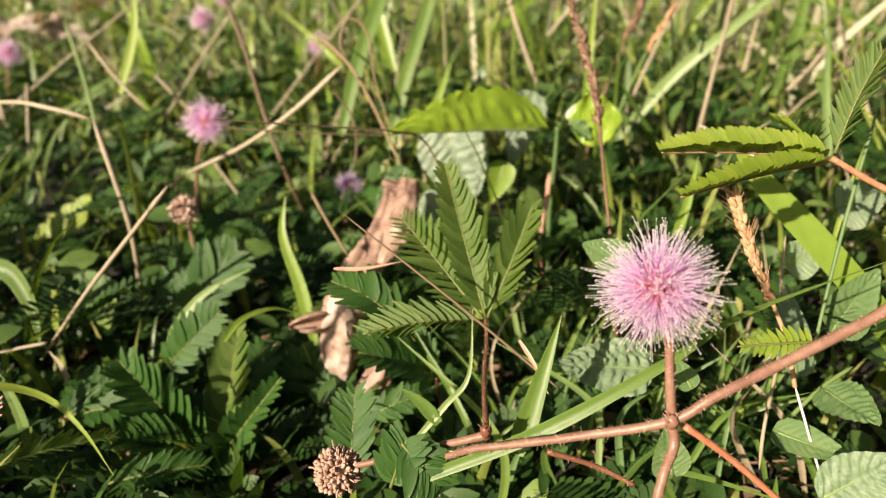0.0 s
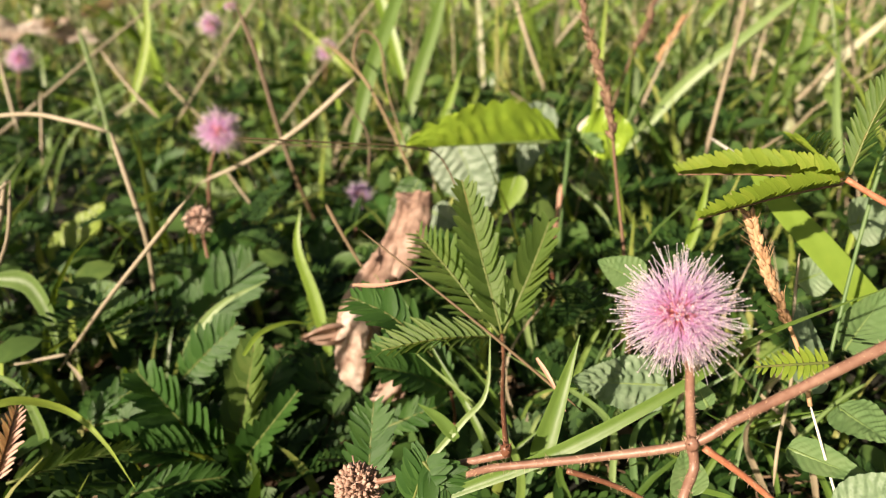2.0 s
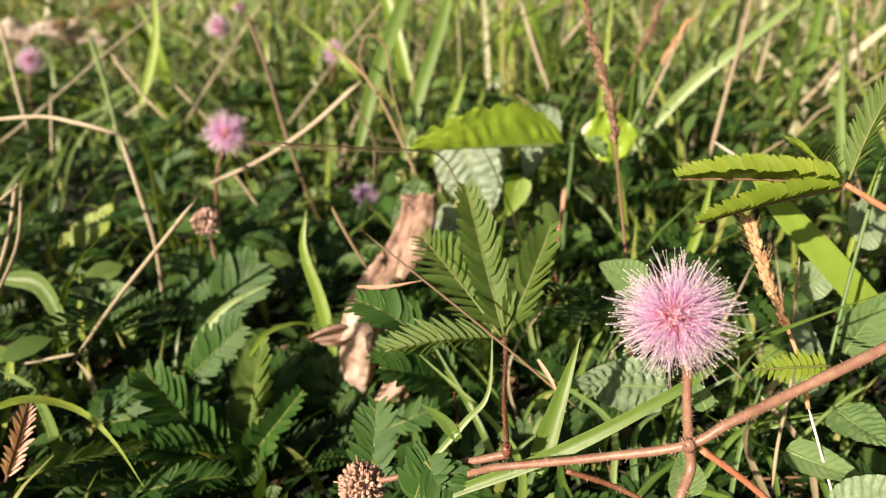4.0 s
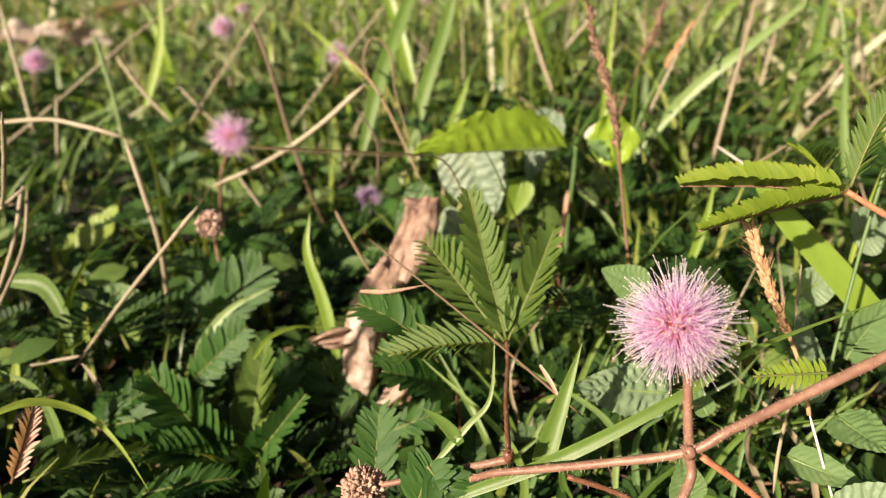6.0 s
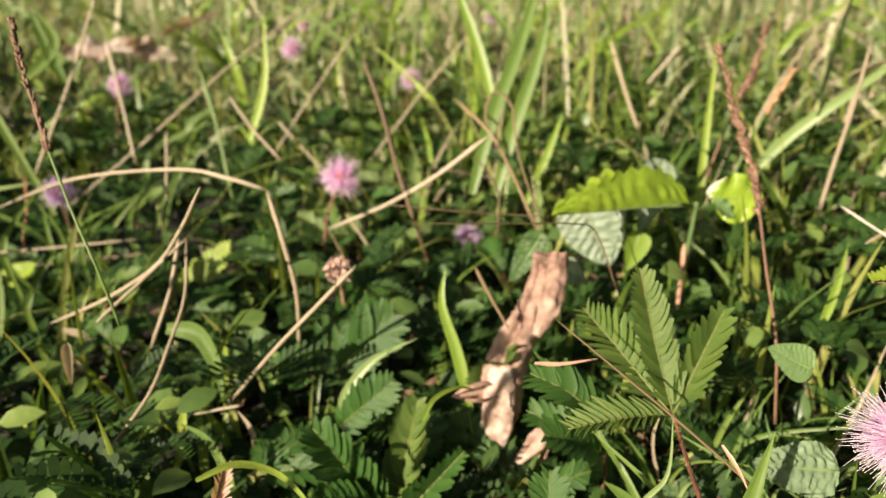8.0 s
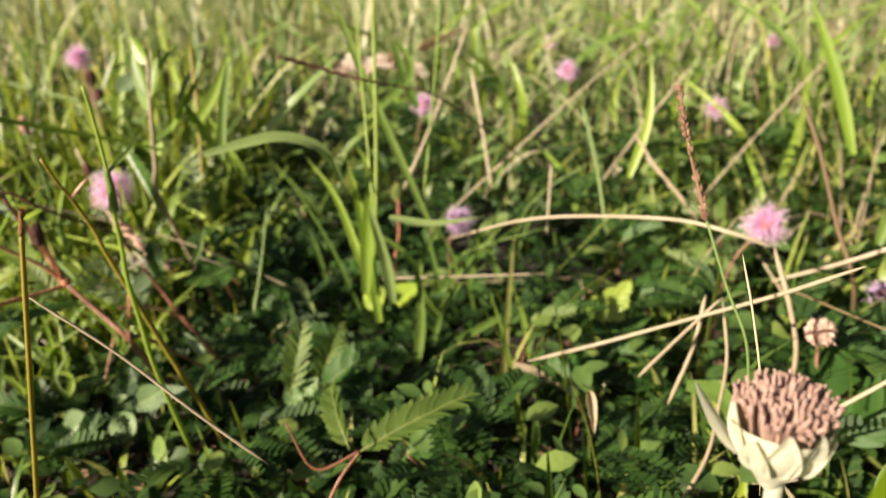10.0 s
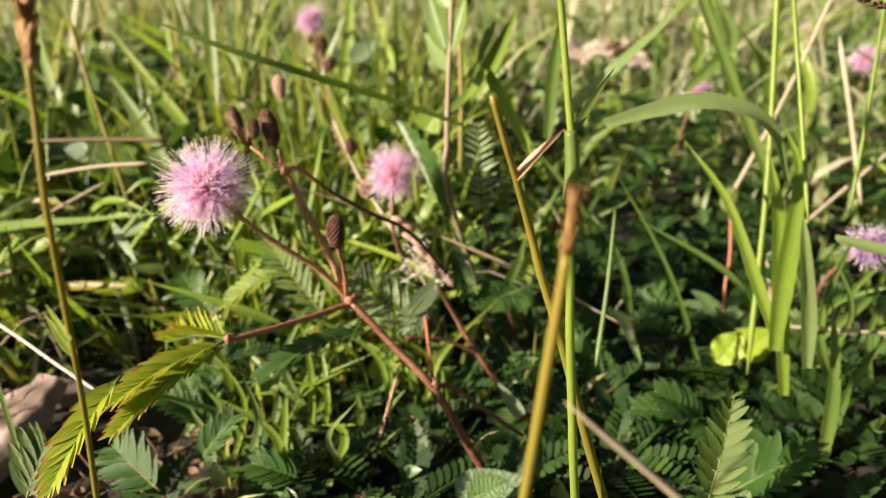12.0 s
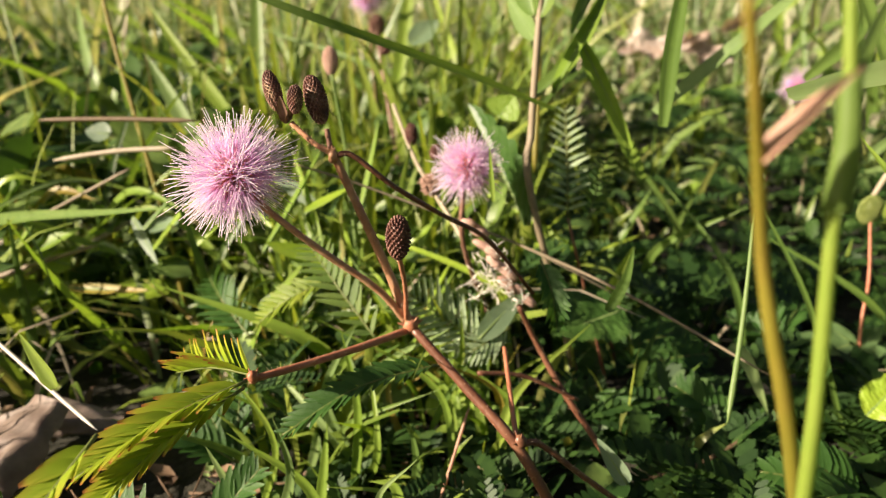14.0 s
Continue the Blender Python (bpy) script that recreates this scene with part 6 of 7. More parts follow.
seed_head([(-0.2738, 0.1909, 0.1358), (-0.2638, 0.1989, 0.1313), (-0.2509, 0.2078, 0.1260)], [(-0.2422, 0.2211, 0.1216), (-0.2307, 0.2347, 0.1152), (-0.2056, 0.2773, 0.0821)], 0.0009, 0.00035, M_spike, "dark brown grass spike leaning level", 110, 12)
straw([(-0.2716, 0.2874, 0.0082), (-0.2242, 0.3065, 0.0068), (-0.1767, 0.3256, 0.0055)], 0.0009, 0.0008, M_straw, "pinkish straw lying level in the shade")
straw([(-0.3042, 0.2022, 0.0311), (-0.3055, 0.2155, 0.0491), (-0.3078, 0.2295, 0.0698)], 0.0009, 0.0005, M_pale, "pale thin grass stalk")
straw([(-0.3611, 0.1690, -0.0025), (-0.3595, 0.1764, 0.0119), (-0.3578, 0.1846, 0.0279)], 0.0005, 0.0005, M_bract, "thin pinkish straw among dark leaves")
straw([(-0.4114, 0.1908, 0.0784), (-0.3995, 0.2056, 0.0699), (-0.3659, 0.2280, 0.0522), (-0.3407, 0.2458, 0.0342)], 0.00042, 0.00035, M_straw)
straw([(-0.5556, 0.2454, 0.1280), (-0.5431, 0.2390, 0.0990), (-0.5263, 0.2318, 0.0632), (-0.5091, 0.2239, 0.0253), (-0.4940, 0.2148, -0.0126)], 0.0009, 0.0013, M_olive, "thin olive grass stalk")
straw([(-0.4981, 0.1409, 0.0435), (-0.4640, 0.1377, 0.0386), (-0.4410, 0.1355, 0.0341), (-0.4215, 0.1333, 0.0313)], 0.00055, 0.00055, M_white, "bleached white straw over a dead leaf")
straw([(-0.5038, 0.1819, 0.0831), (-0.4819, 0.1914, 0.0836), (-0.4576, 0.2019, 0.0833)], 0.0009, 0.0009, M_brownstalk, "brown straw lying level")
straw([(-0.5029, 0.1829, 0.0705), (-0.4822, 0.1905, 0.0740), (-0.4633, 0.1975, 0.0755)], 0.0010, 0.0010, M_straw, "pale straw lying level among weeds")
straw([(-0.5339, 0.1803, 0.0422), (-0.5123, 0.1897, 0.0537), (-0.4907, 0.2003, 0.0654)], 0.0007, 0.0007, M_straw)
straw([(-0.5326, 0.1689, 0.0291), (-0.5125, 0.1781, 0.0367), (-0.4941, 0.1856, 0.0431)], 0.0012, 0.0009, M_straw)
straw([(-0.5522, 0.1854, 0.0190), (-0.5317, 0.2012, 0.0294), (-0.5153, 0.2149, 0.0398)], 0.0012, 0.001, M_straw)
straw([(-0.3957, 0.3087, 0.0495), (-0.4007, 0.3216, 0.0839), (-0.4086, 0.3362, 0.1253)], 0.0014, 0.0013, M_olive, "tan upright grass stalk")
blade([(-0.3458, 0.2794, 0.0603), (-0.3570, 0.2812, 0.0777), (-0.3709, 0.2838, 0.0999)], 0.0046, F2, M_glow)
blade([(-0.3851, 0.2944, 0.0863), (-0.3779, 0.3049, 0.1006), (-0.3720, 0.3183, 0.1232)], 0.006, F2, M_glow, power=4)
blade([(-0.3336, 0.2072, 0.0485), (-0.3313, 0.2114, 0.0550), (-0.3307, 0.2151, 0.0625)], 0.003, F2, M_blade)
blade([(-0.3322, 0.2373, 0.0862), (-0.3336, 0.2456, 0.1061), (-0.3334, 0.2547, 0.1260)], 0.0042, F2, M_blade, power=5)
blade([(-0.3101, 0.3701, 0.0824), (-0.2941, 0.3880, 0.1028), (-0.3043, 0.3920, 0.1236)], 0.006, F2, M_blade, power=5)
blade([(-0.2883, 0.3818, 0.0821), (-0.2970, 0.3855, 0.1005), (-0.3065, 0.3908, 0.1236)], 0.006, F2, M_blade, power=5)
blade([(-0.5270, 0.2605, 0.0462), (-0.5429, 0.2631, 0.0710), (-0.5596, 0.2642, 0.0932)], 0.0085, F2, M_pale)
blade([(-0.5334, 0.2874, 0.0591), (-0.5577, 0.2862, 0.0855), (-0.5825, 0.2859, 0.1145)], 0.007, F2, M_glow)
blade([(-0.5718, 0.3400, 0.0589), (-0.5792, 0.3513, 0.0926), (-0.5871, 0.3638, 0.1294)], 0.008, F2, M_blade, power=5)
blade([(-0.5062, 0.3709, 0.0487), (-0.5079, 0.3880, 0.0884), (-0.5114, 0.4042, 0.1282)], 0.008, F2, M_glow, power=5)
blade([(-0.4074, 0.1204, 0.0537), (-0.4109, 0.1204, 0.0577), (-0.4153, 0.1204, 0.0630)], 0.003, F2, M_glow)
blade([(-0.4244, 0.1112, 0.0268), (-0.4300, 0.1138, 0.0391), (-0.4373, 0.1166, 0.0539)], 0.0016, F2, M_blade)
blade([(-0.3839, 0.1568, -0.0022), (-0.3851, 0.1628, 0.0124), (-0.3865, 0.1673, 0.0240)], 0.003, F2, M_glow)
blade([(-0.3661, 0.1560, 0.0018), (-0.3638, 0.1622, 0.0127), (-0.3656, 0.1634, 0.0176), (-0.3703, 0.1612, 0.0183)], 0.003, F2, M_glow)
blade([(-0.3765, 0.1594, -0.0052), (-0.3827, 0.1614, 0.0065), (-0.3938, 0.1717, 0.0155)], 0.0026, F2, M_blade)
blade([(-0.3694, 0.1743, -0.0079), (-0.3706, 0.1806, 0.0074), (-0.3740, 0.1837, 0.0182)], 0.0028, F2, M_blade)
blade([(-0.3655, 0.2115, 0.0692), (-0.3673, 0.2137, 0.0761), (-0.3688, 0.2156, 0.0823)], 0.0014, F2, M_glow)

rnd = random.Random(77)
for k in range(26):
    p = V((-0.3793, 0.1683, -0.0092)).lerp(V((-0.3962, 0.1579, -0.0120)), rnd.uniform(-1.2, 1.6)) + Vector((rnd.uniform(-0.01, 0.01), rnd.uniform(-0.02, 0.05), 0))
    p.z = ground_height(p.x, p.y)
    h = rnd.uniform(0.025, 0.05)
    d = Vector((rnd.gauss(0, 0.25), rnd.gauss(0, 0.25), 1)) * h
    blade([p, p + d * 0.5, p + d + Vector((rnd.gauss(0, 0.3), rnd.gauss(0, 0.3), -0.05)) * h], rnd.uniform(0.0016, 0.0032), F2, rnd.choice((M_glow, M_blade, M_glow, M_pale)))
for k in range(18):
    p = V((-0.3090, 0.2838, -0.0007)) + Vector((rnd.uniform(-0.09, 0.10), rnd.uniform(-0.03, 0.08), 0))
    p.z = ground_height(p.x, p.y)
    h = rnd.uniform(0.04, 0.085)
    d = Vector((rnd.gauss(0, 0.3), rnd.gauss(0, 0.3), 1)) * h
    blade([p, p + d * 0.5, p + d + Vector((rnd.gauss(0, 0.35), rnd.gauss(0, 0.35), -0.1)) * h], rnd.uniform(0.002, 0.0042), F2, M_blade)

# rolled dead leaf on the ground
DL = thing("dry_leaf", (-0.4655, 0.1194, -0.0139), "rolled grey-brown dead leaf on the ground", "dead leaf")
g = Geo()
g.scroll([(-0.4696, 0.1019, -0.0071), (-0.4630, 0.1152, 0.0006), (-0.4602, 0.1301, 0.0086), (-0.4614, 0.1456, 0.0171)], [0.022, 0.024, 0.022, 0.012], (-0.1, -0.6, 0.8), 0.75, 0.0, 34, seed=21)
part("blade", g, M_greyleaf, DL)
g = Geo()
g.scroll([(-0.4848, 0.1360, 0.0050), (-0.4685, 0.1469, 0.0097), (-0.4550, 0.1582, 0.0049)], [0.008, 0.012, 0.005], (0.2, -0.5, 0.85), 0.4, 0.0, 20, seed=22)
part("blade", g, M_greyleaf, DL)
# broad leaves in the shade
# Their shade is mostly the darkened leaf colour.
TW = thing("broadleaf_weed", (-0.3528, 0.2539, 0.0127), "low weed with toothed leaves, most with shade put into their green", "weed")
broad(TW, (-0.3401, 0.2445, 0.0306), (-0.3531, 0.2246, 0.0293), (0.1, -0.6, 0.8), 0.018, M_midleaf_shaded, cup=0.2, teeth=0.12, wave=0.1, ridges=0.4, seed=31)
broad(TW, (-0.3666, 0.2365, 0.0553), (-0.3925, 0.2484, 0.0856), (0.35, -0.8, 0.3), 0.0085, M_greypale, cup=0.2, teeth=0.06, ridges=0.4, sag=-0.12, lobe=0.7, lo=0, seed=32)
broad(TW, (-0.3666, 0.2365, 0.0553), (-0.3925, 0.2484, 0.0856), (-0.35, -0.8, -0.3), 0.0200, M_midleaf_shaded, cup=-0.2, teeth=0.14, ridges=0.4, sag=0.12, n=60, lobe=0.7, lo=0, scallop=7, seed=39)
broad(TW, (-0.3505, 0.2479, -0.0125), (-0.3503, 0.2861, 0.0325), (0.35, -0.85, 0.35), 0.0170, M_midleaf_shaded, cup=0.25, teeth=0.18, ridges=0.4, sag=0.1, n=60, lobe=0.5, scallop=5, seed=47)
broad(TW, (-0.3578, 0.2500, 0.0016), (-0.3466, 0.2706, 0.0156), (0.1, -0.75, 0.55), 0.0120, M_midleaf_shaded, cup=0.25, teeth=0.16, ridges=0.4, n=60, scallop=5, seed=48)
broad(TW, (-0.3899, 0.2641, 0.0792), (-0.3866, 0.2689, 0.0858), (0.2, -0.7, 0.6), 0.012, M_glow, cup=0.25, teeth=0.1, ridges=0.4, seed=33)
broad(TW, (-0.2691, 0.2721, 0.0066), (-0.2586, 0.2809, 0.0135), (0.1, -0.7, 0.7), 0.013, M_broad, cup=0.2, teeth=0.1, ridges=0.4, seed=35)
broad(TW, (-0.3237, 0.1504, 0.0196), (-0.3078, 0.1602, 0.0222), (0.1, -0.5, 0.85), 0.010, M_paleleaf, cup=0.1, teeth=0.08, ridges=0.7, seed=36)
broad(TW, (-0.3369, 0.2725, 0.0077), (-0.3218, 0.2806, 0.0075), (0.1, -0.6, 0.8), 0.016, M_midleaf_shaded, cup=0.2, teeth=0.14, ridges=0.4, seed=37)
broad(TW, (-0.3207, 0.1881, 0.0182), (-0.3281, 0.1882, 0.0273), (0.4, -0.8, 0.4), 0.0035, M_paleleaf, cup=0.2, seed=38)
SW = thing("broadleaf_weed", (-0.3175, 0.1444, 0.0187), "weed with light green scalloped leaves", "weed")
broad(SW, (-0.3181, 0.1462, 0.0233), (-0.3107, 0.1512, 0.0277), (0.2, -0.8, 0.5), 0.009, M_midleaf, cup=0.15, teeth=0.12, ridges=0.5, lobe=0.8, seed=41)
broad(SW, (-0.3193, 0.1444, 0.0203), (-0.3257, 0.1378, 0.0113), (0.1, -0.8, 0.5), 0.010, M_midleaf, cup=0.15, teeth=0.12, ridges=0.5, lobe=0.8, seed=42)
broad(SW, (-0.3330, 0.1389, 0.0207), (-0.3399, 0.1334, 0.0148), (0.1, -0.8, 0.5), 0.012, M_midleaf, cup=0.15, teeth=0.12, ridges=0.3, lobe=0.8, seed=43)
broad(SW, (-0.2753, 0.2524, 0.0118), (-0.2690, 0.2592, 0.0212), (0.1, -0.8, 0.5), 0.010, M_broad, cup=0.2, teeth=0.12, wave=0.15, ridges=0.6, lobe=0.8, seed=44)
broad(SW, (-0.2670, 0.1647, 0.0173), (-0.2712, 0.1671, 0.0265), (0.1, -0.8, 0.5), 0.0065, M_midleaf, cup=0.2, teeth=0.12, wave=0.15, ridges=0.5, lobe=0.7, seed=45)
broad(SW, (-0.2661, 0.1671, 0.0218), (-0.2614, 0.1714, 0.0270), (0.1, -0.8, 0.5), 0.006, M_midleaf, cup=0.2, teeth=0.12, wave=0.15, ridges=0.5, lobe=0.7, seed=46)
MS = thing("mimosa_seedling", (-0.2692, 0.1976, 0.0047), "young mimosa with a bright upright feathered leaf", "mimosa", "mimosa plants")
pinna(MS, (-0.2729, 0.1906, 0.0072), (-0.2685, 0.2089, 0.0287), (0.3, -0.85, 0.35), M_leaflet_mid, 12, 0.0080, 0.19, 0.4, 0.3, fwd=0.95, sag=0.06, seed=71)
pinna(MS, (-0.2869, 0.2699, -0.0039), (-0.2736, 0.2937, 0.0056), (0.2, -0.8, 0.5), M_leaflet, 9, 0.0085, 0.32, 0.1, 0.1, fwd=0.9, sag=0.05, seed=72)
pinna(MS, (-0.2699, 0.1656, 0.0219), (-0.2677, 0.1772, 0.0462), (0.3, -0.85, 0.35), M_leaflet_mid, 9, 0.0075, 0.3, 0.3, 0.2, fwd=0.9, sag=0.04, seed=73)
pinna(MS, (-0.2787, 0.2291, 0.0044), (-0.2967, 0.2209, 0.0077), (0.1, -0.6, 0.8), M_leaflet, 10, 0.007, 0.34, 0.2, 0.1, fwd=0.9, sag=0.05, seed=74)
pinna(MS, (-0.3924, 0.1239, 0.0165), (-0.4127, 0.1274, 0.0214), (0.1, -0.6, 0.8), M_leaflet, 10, 0.009, 0.22, 0.2, 0.1, fwd=0.9, sag=0.05, seed=75)
pinna(MS, (-0.3943, 0.0950, 0.0360), (-0.3968, 0.1033, 0.0437), (0.3, -0.7, 0.5), M_leaflet_mid, 9, 0.0095, 0.24, 0.1, 0.1, fwd=0.8, sag=0.05, seed=76)
pinna(MS, (-0.3920, 0.1361, 0.0158), (-0.3854, 0.1449, 0.0274), (0.1, -0.7, 0.7), M_leaflet, 9, 0.007, 0.3, 0.3, 0.2, fwd=0.8, sag=0.05, seed=77)
pinna(MS, (-0.3678, 0.1472, 0.0115), (-0.3797, 0.1427, 0.0156), (0.1, -0.6, 0.8), M_leaflet, 10, 0.007, 0.3, 0.3, 0.2, fwd=0.8, sag=0.05, seed=78)
pinna(MS, (-0.3048, 0.2393, 0.0041), (-0.3213, 0.2358, 0.0162), (0.1, -0.6, 0.8), M_leaflet, 10, 0.0085, 0.3, 0.3, 0.2, fwd=0.9, sag=0.05, seed=79)
pinna(MS, (-0.3444, 0.2318, 0.0079), (-0.3237, 0.2284, 0.0028), (0.1, -0.6, 0.8), M_leaflet, 10, 0.0085, 0.3, 0.3, 0.2, fwd=0.9, sag=0.05, seed=80)

# ---- between the two ----
blade([(-0.1353, 0.0490, 0.0750), (-0.1336, 0.0412, 0.1155), (-0.1314, 0.0331, 0.1359), (-0.1299, 0.0266, 0.1465), (-0.1293, 0.0227, 0.1524), (-0.1294, 0.0207, 0.1563)], 0.0040, (-0.35, -0.85, 0.3), M_vivid, "yellow-green grass blade standing close and upright", fold=0.12, power=3.5)
TH = thing("withered_daisy", (-0.1329, 0.0763, 0.0), "withered pinkish brown flower head in a pale grey-green cup", "wildflower")
c = V((-0.1408, 0.0543, 0.1131))
g = Geo()
g.tube([c + Vector((0.010, 0.022, -c.z)), c + Vector((0.005, 0.010, -0.055)), c + Vector((0.0012, 0.001, -0.014)), c + Vector((0.0004, 0, -0.007))], 0.0008, 0.0012, 8, 20, 0.05)
part("stalk", g, M_greygreen, TH)
g = Geo()
rings = ((-0.0085, 0.0011), (-0.0068, 0.0020), (-0.0045, 0.0037), (-0.0015, 0.0049), (0.0008, 0.0054))
for z, r in rings:
    for k in range(18):
        a = k / 18 * 2 * math.pi
        q = r * (1 + 0.05 * math.sin(k * 5.1 + z * 900))
        g.v.append(c + Vector((math.cos(a) * q, math.sin(a) * q, z)))
for i in range(len(rings) - 1):
    for k in range(18):
        k2 = (k + 1) % 18
        g.f.append((i * 18 + k, i * 18 + k2, i * 18 + 18 + k2, i * 18 + 18 + k))
part("cup", g, M_greygreen, TH)
rnd = random.Random(3)
for k in range(11):
    a = k * 0.571 + 0.1
    o = Vector((math.cos(a), math.sin(a), 0))
    far_tip = 1.0 if k == 5 else 0.0
    g = Geo()
    g.leaf(c + o * 0.0030 + Vector((0, 0, -0.0055)), c + o * (0.0057 + 0.0036 * far_tip) + Vector((0, 0, 0.0020 + 0.0016 * math.sin(k * 2.4) + 0.0022 * far_tip)), (o.x * 0.8, o.y * 0.8, -0.5), 0.0033, cup=0.4, n=8, half=2, sag=-0.1, lobe=0.8)
    part("bract", g, M_greygreen, TH)
g = Geo()
for k in range(300):
    a, r = rnd.uniform(0, 6.28), rnd.uniform(0, 1) ** 0.5
    o = Vector((math.cos(a) * r, math.sin(a) * r, 0))
    e = c + o * 0.0055 + Vector((rnd.gauss(0, 0.0004), rnd.gauss(0, 0.0004), 0.0050 - 0.0022 * r + rnd.uniform(-0.0009, 0.0012)))
    g.tube([c + o * 0.0036 + Vector((0, 0, -0.003)), c + o * 0.0047 + Vector((0, 0, 0.0012)), e], 0.00014, 0.00022, 5, 4)
    g.ball(e, 0.00024, (0, 0, 1), 1.3, 5, 3)
part("floret_tuft", g, M_thistle, TH, "shrivelled pinkish brown florets", kind="stuff")
straw([(-0.1891, 0.1909, 0.0322), (-0.1664, 0.1893, 0.0428), (-0.1413, 0.1798, 0.0597), (-0.1205, 0.1600, 0.0804), (-0.1064, 0.1446, 0.0968)], 0.0008, 0.0007, M_straw, "tan straw leaning between the flowers")
straw([(-0.1525, 0.1619, 0.0496), (-0.1421, 0.1713, 0.0584), (-0.1302, 0.1806, 0.0688)], 0.0007, 0.0006, M_straw)
straw([(-0.1302, 0.1806, 0.0688), (-0.1282, 0.1696, 0.0550), (-0.1301, 0.1591, 0.0444), (-0.1330, 0.1487, 0.0344), (-0.1409, 0.1369, 0.0239)], 0.0006, 0.0007, M_straw, "bent dry straw with a knee")
straw([(-0.1082, 0.1520, 0.0295), (-0.1219, 0.1485, 0.0284)], 0.0006, 0.0006, M_straw)
seed_head([(-0.1504, 0.1551, 0.1348), (-0.1468, 0.1500, 0.1213), (-0.1414, 0.1442, 0.1054)], [(-0.1355, 0.1391, 0.0907), (-0.1304, 0.1353, 0.0796), (-0.1277, 0.1349, 0.0644)], 0.0011, 0.00035, M_spike, "slender brown grass spike on a thin stalk", 60, 13, M_pale)
straw([(-0.1392, 0.1039, 0.1136), (-0.1364, 0.1000, 0.1030), (-0.1338, 0.0946, 0.0893), (-0.1319, 0.0926, 0.0710)], 0.0003, 0.0003, M_straw, "very thin pale stalk")
straw([(-0.2807, 0.0848, 0.0987), (-0.2654, 0.0894, 0.0842), (-0.2510, 0.0932, 0.0683), (-0.2367, 0.0973, 0.0532)], 0.0004, 0.0005, M_straw, "thin straw running down into the leaves")
straw([(-0.2627, 0.2419, 0.0339), (-0.2289, 0.2497, 0.0346), (-0.1903, 0.2587, 0.0359)], 0.0008, 0.0006, M_straw)
straw([(-0.3753, 0.2264, 0.0554), (-0.3383, 0.2297, 0.0442), (-0.2987, 0.2317, 0.0284)], 0.0005, 0.0005, M_straw)
straw([(-0.1530, 0.3471, 0.0678), (-0.1406, 0.3442, 0.0546), (-0.1235, 0.3402, 0.0364)], 0.0011, 0.0009, M_straw)
blade([(-0.2602, 0.2228, 0.0397), (-0.2679, 0.2275, 0.0548), (-0.2781, 0.2336, 0.0742), (-0.2915, 0.2371, 0.0894)], 0.0042, F2, M_glow)
straw([(-0.2655, 0.2352, 0.0196), (-0.2691, 0.2598, 0.0790), (-0.2772, 0.2892, 0.1521)], 0.0012, 0.001, M_glow, "upright green grass stalk")
straw([(-0.2835, 0.3297, 0.0422), (-0.2678, 0.3515, 0.0852), (-0.2525, 0.3769, 0.1368)], 0.0012, 0.001, M_straw)
blade([(-0.0471, 0.2652, 0.0552), (-0.0400, 0.2781, 0.0817), (-0.0287, 0.2927, 0.1101), (-0.0178, 0.3099, 0.1447)], 0.006, F1, M_blade, power=5)
blade([(-0.0384, 0.4121, 0.0570), (-0.0505, 0.4265, 0.0968), (-0.0676, 0.4411, 0.1398)], 0.007, F1, M_glow, power=5)
straw([(-0.1172, 0.4047, 0.0284), (-0.0888, 0.4257, 0.0628), (-0.0509, 0.4527, 0.1065)], 0.001, 0.001, M_straw)
FR = thing("mimosa_seedling", (-0.2281, 0.1160, 0.0366), "small mimosa with two bright feathered leaves", "mimosa", "mimosa plants")
pinna(FR, (-0.2249, 0.1218, 0.0397), (-0.1962, 0.1385, 0.0529), (-0.3, -0.65, 0.65), M_leaflet_mid, 17, 0.0076, 0.36, 0.45, 0.3, fwd=0.85, sag=0.04, seed=81, ragged=0.06)
pinna(FR, (-0.2285, 0.1244, 0.0380), (-0.2398, 0.1389, 0.0489), (-0.1, -0.8, 0.4), M_leaflet_mid, 12, 0.0064, 0.38, 0.45, 0.3, fwd=0.8, sag=0.08, seed=82, ragged=0.06)
stem(FR, [(-0.2244, 0.1220, 0.0400), (-0.2354, 0.1161, 0.0368), (-0.2441, 0.1189, 0.0480)], 0.0005, 0.0003, M_dkstem, 10, "petiole")
stem(FR, [(-0.2244, 0.1220, 0.0400), (-0.2293, 0.1156, 0.0325), (-0.2342, 0.1081, 0.0176)], 0.0005, 0.0005, M_dkstem, 10, "petiole")
DT = thing("dry_leaf", (-0.1676, 0.1716, 0.0247), "small curled yellow dead leaf on a straw", "dead leaf")
g = Geo()
g.leaf((-0.1666, 0.1668, 0.0393), (-0.1637, 0.1599, 0.0289), (0.3, -0.8, 0.4), 0.0045, cup=0.3, roll=1.6, seed=91)
part("blade", g, M_straw, DT)
blade([(-0.1966, 0.2057, 0.0210), (-0.1868, 0.2074, 0.0171), (-0.1727, 0.2083, 0.0080)], 0.003, F2, M_straw)
herb = thing("broadleaf_weed", (-0.1202, 0.2074, 0.0095), "round-leaved green weed among the straws", "weed")
broad(herb, (-0.1303, 0.1983, 0.0195), (-0.1139, 0.2025, 0.0209), (0.1, -0.7, 0.7), 0.014, M_midleaf, cup=0.2, ridges=0.2, lobe=0.7, seed=92)
broad(herb, (-0.1725, 0.2542, 0.0085), (-0.1553, 0.2700, 0.0315), (-0.1, -0.8, 0.5), 0.017, M_glow, cup=0.2, teeth=0.14, ridges=0.3, n=60, scallop=5, seed=93)
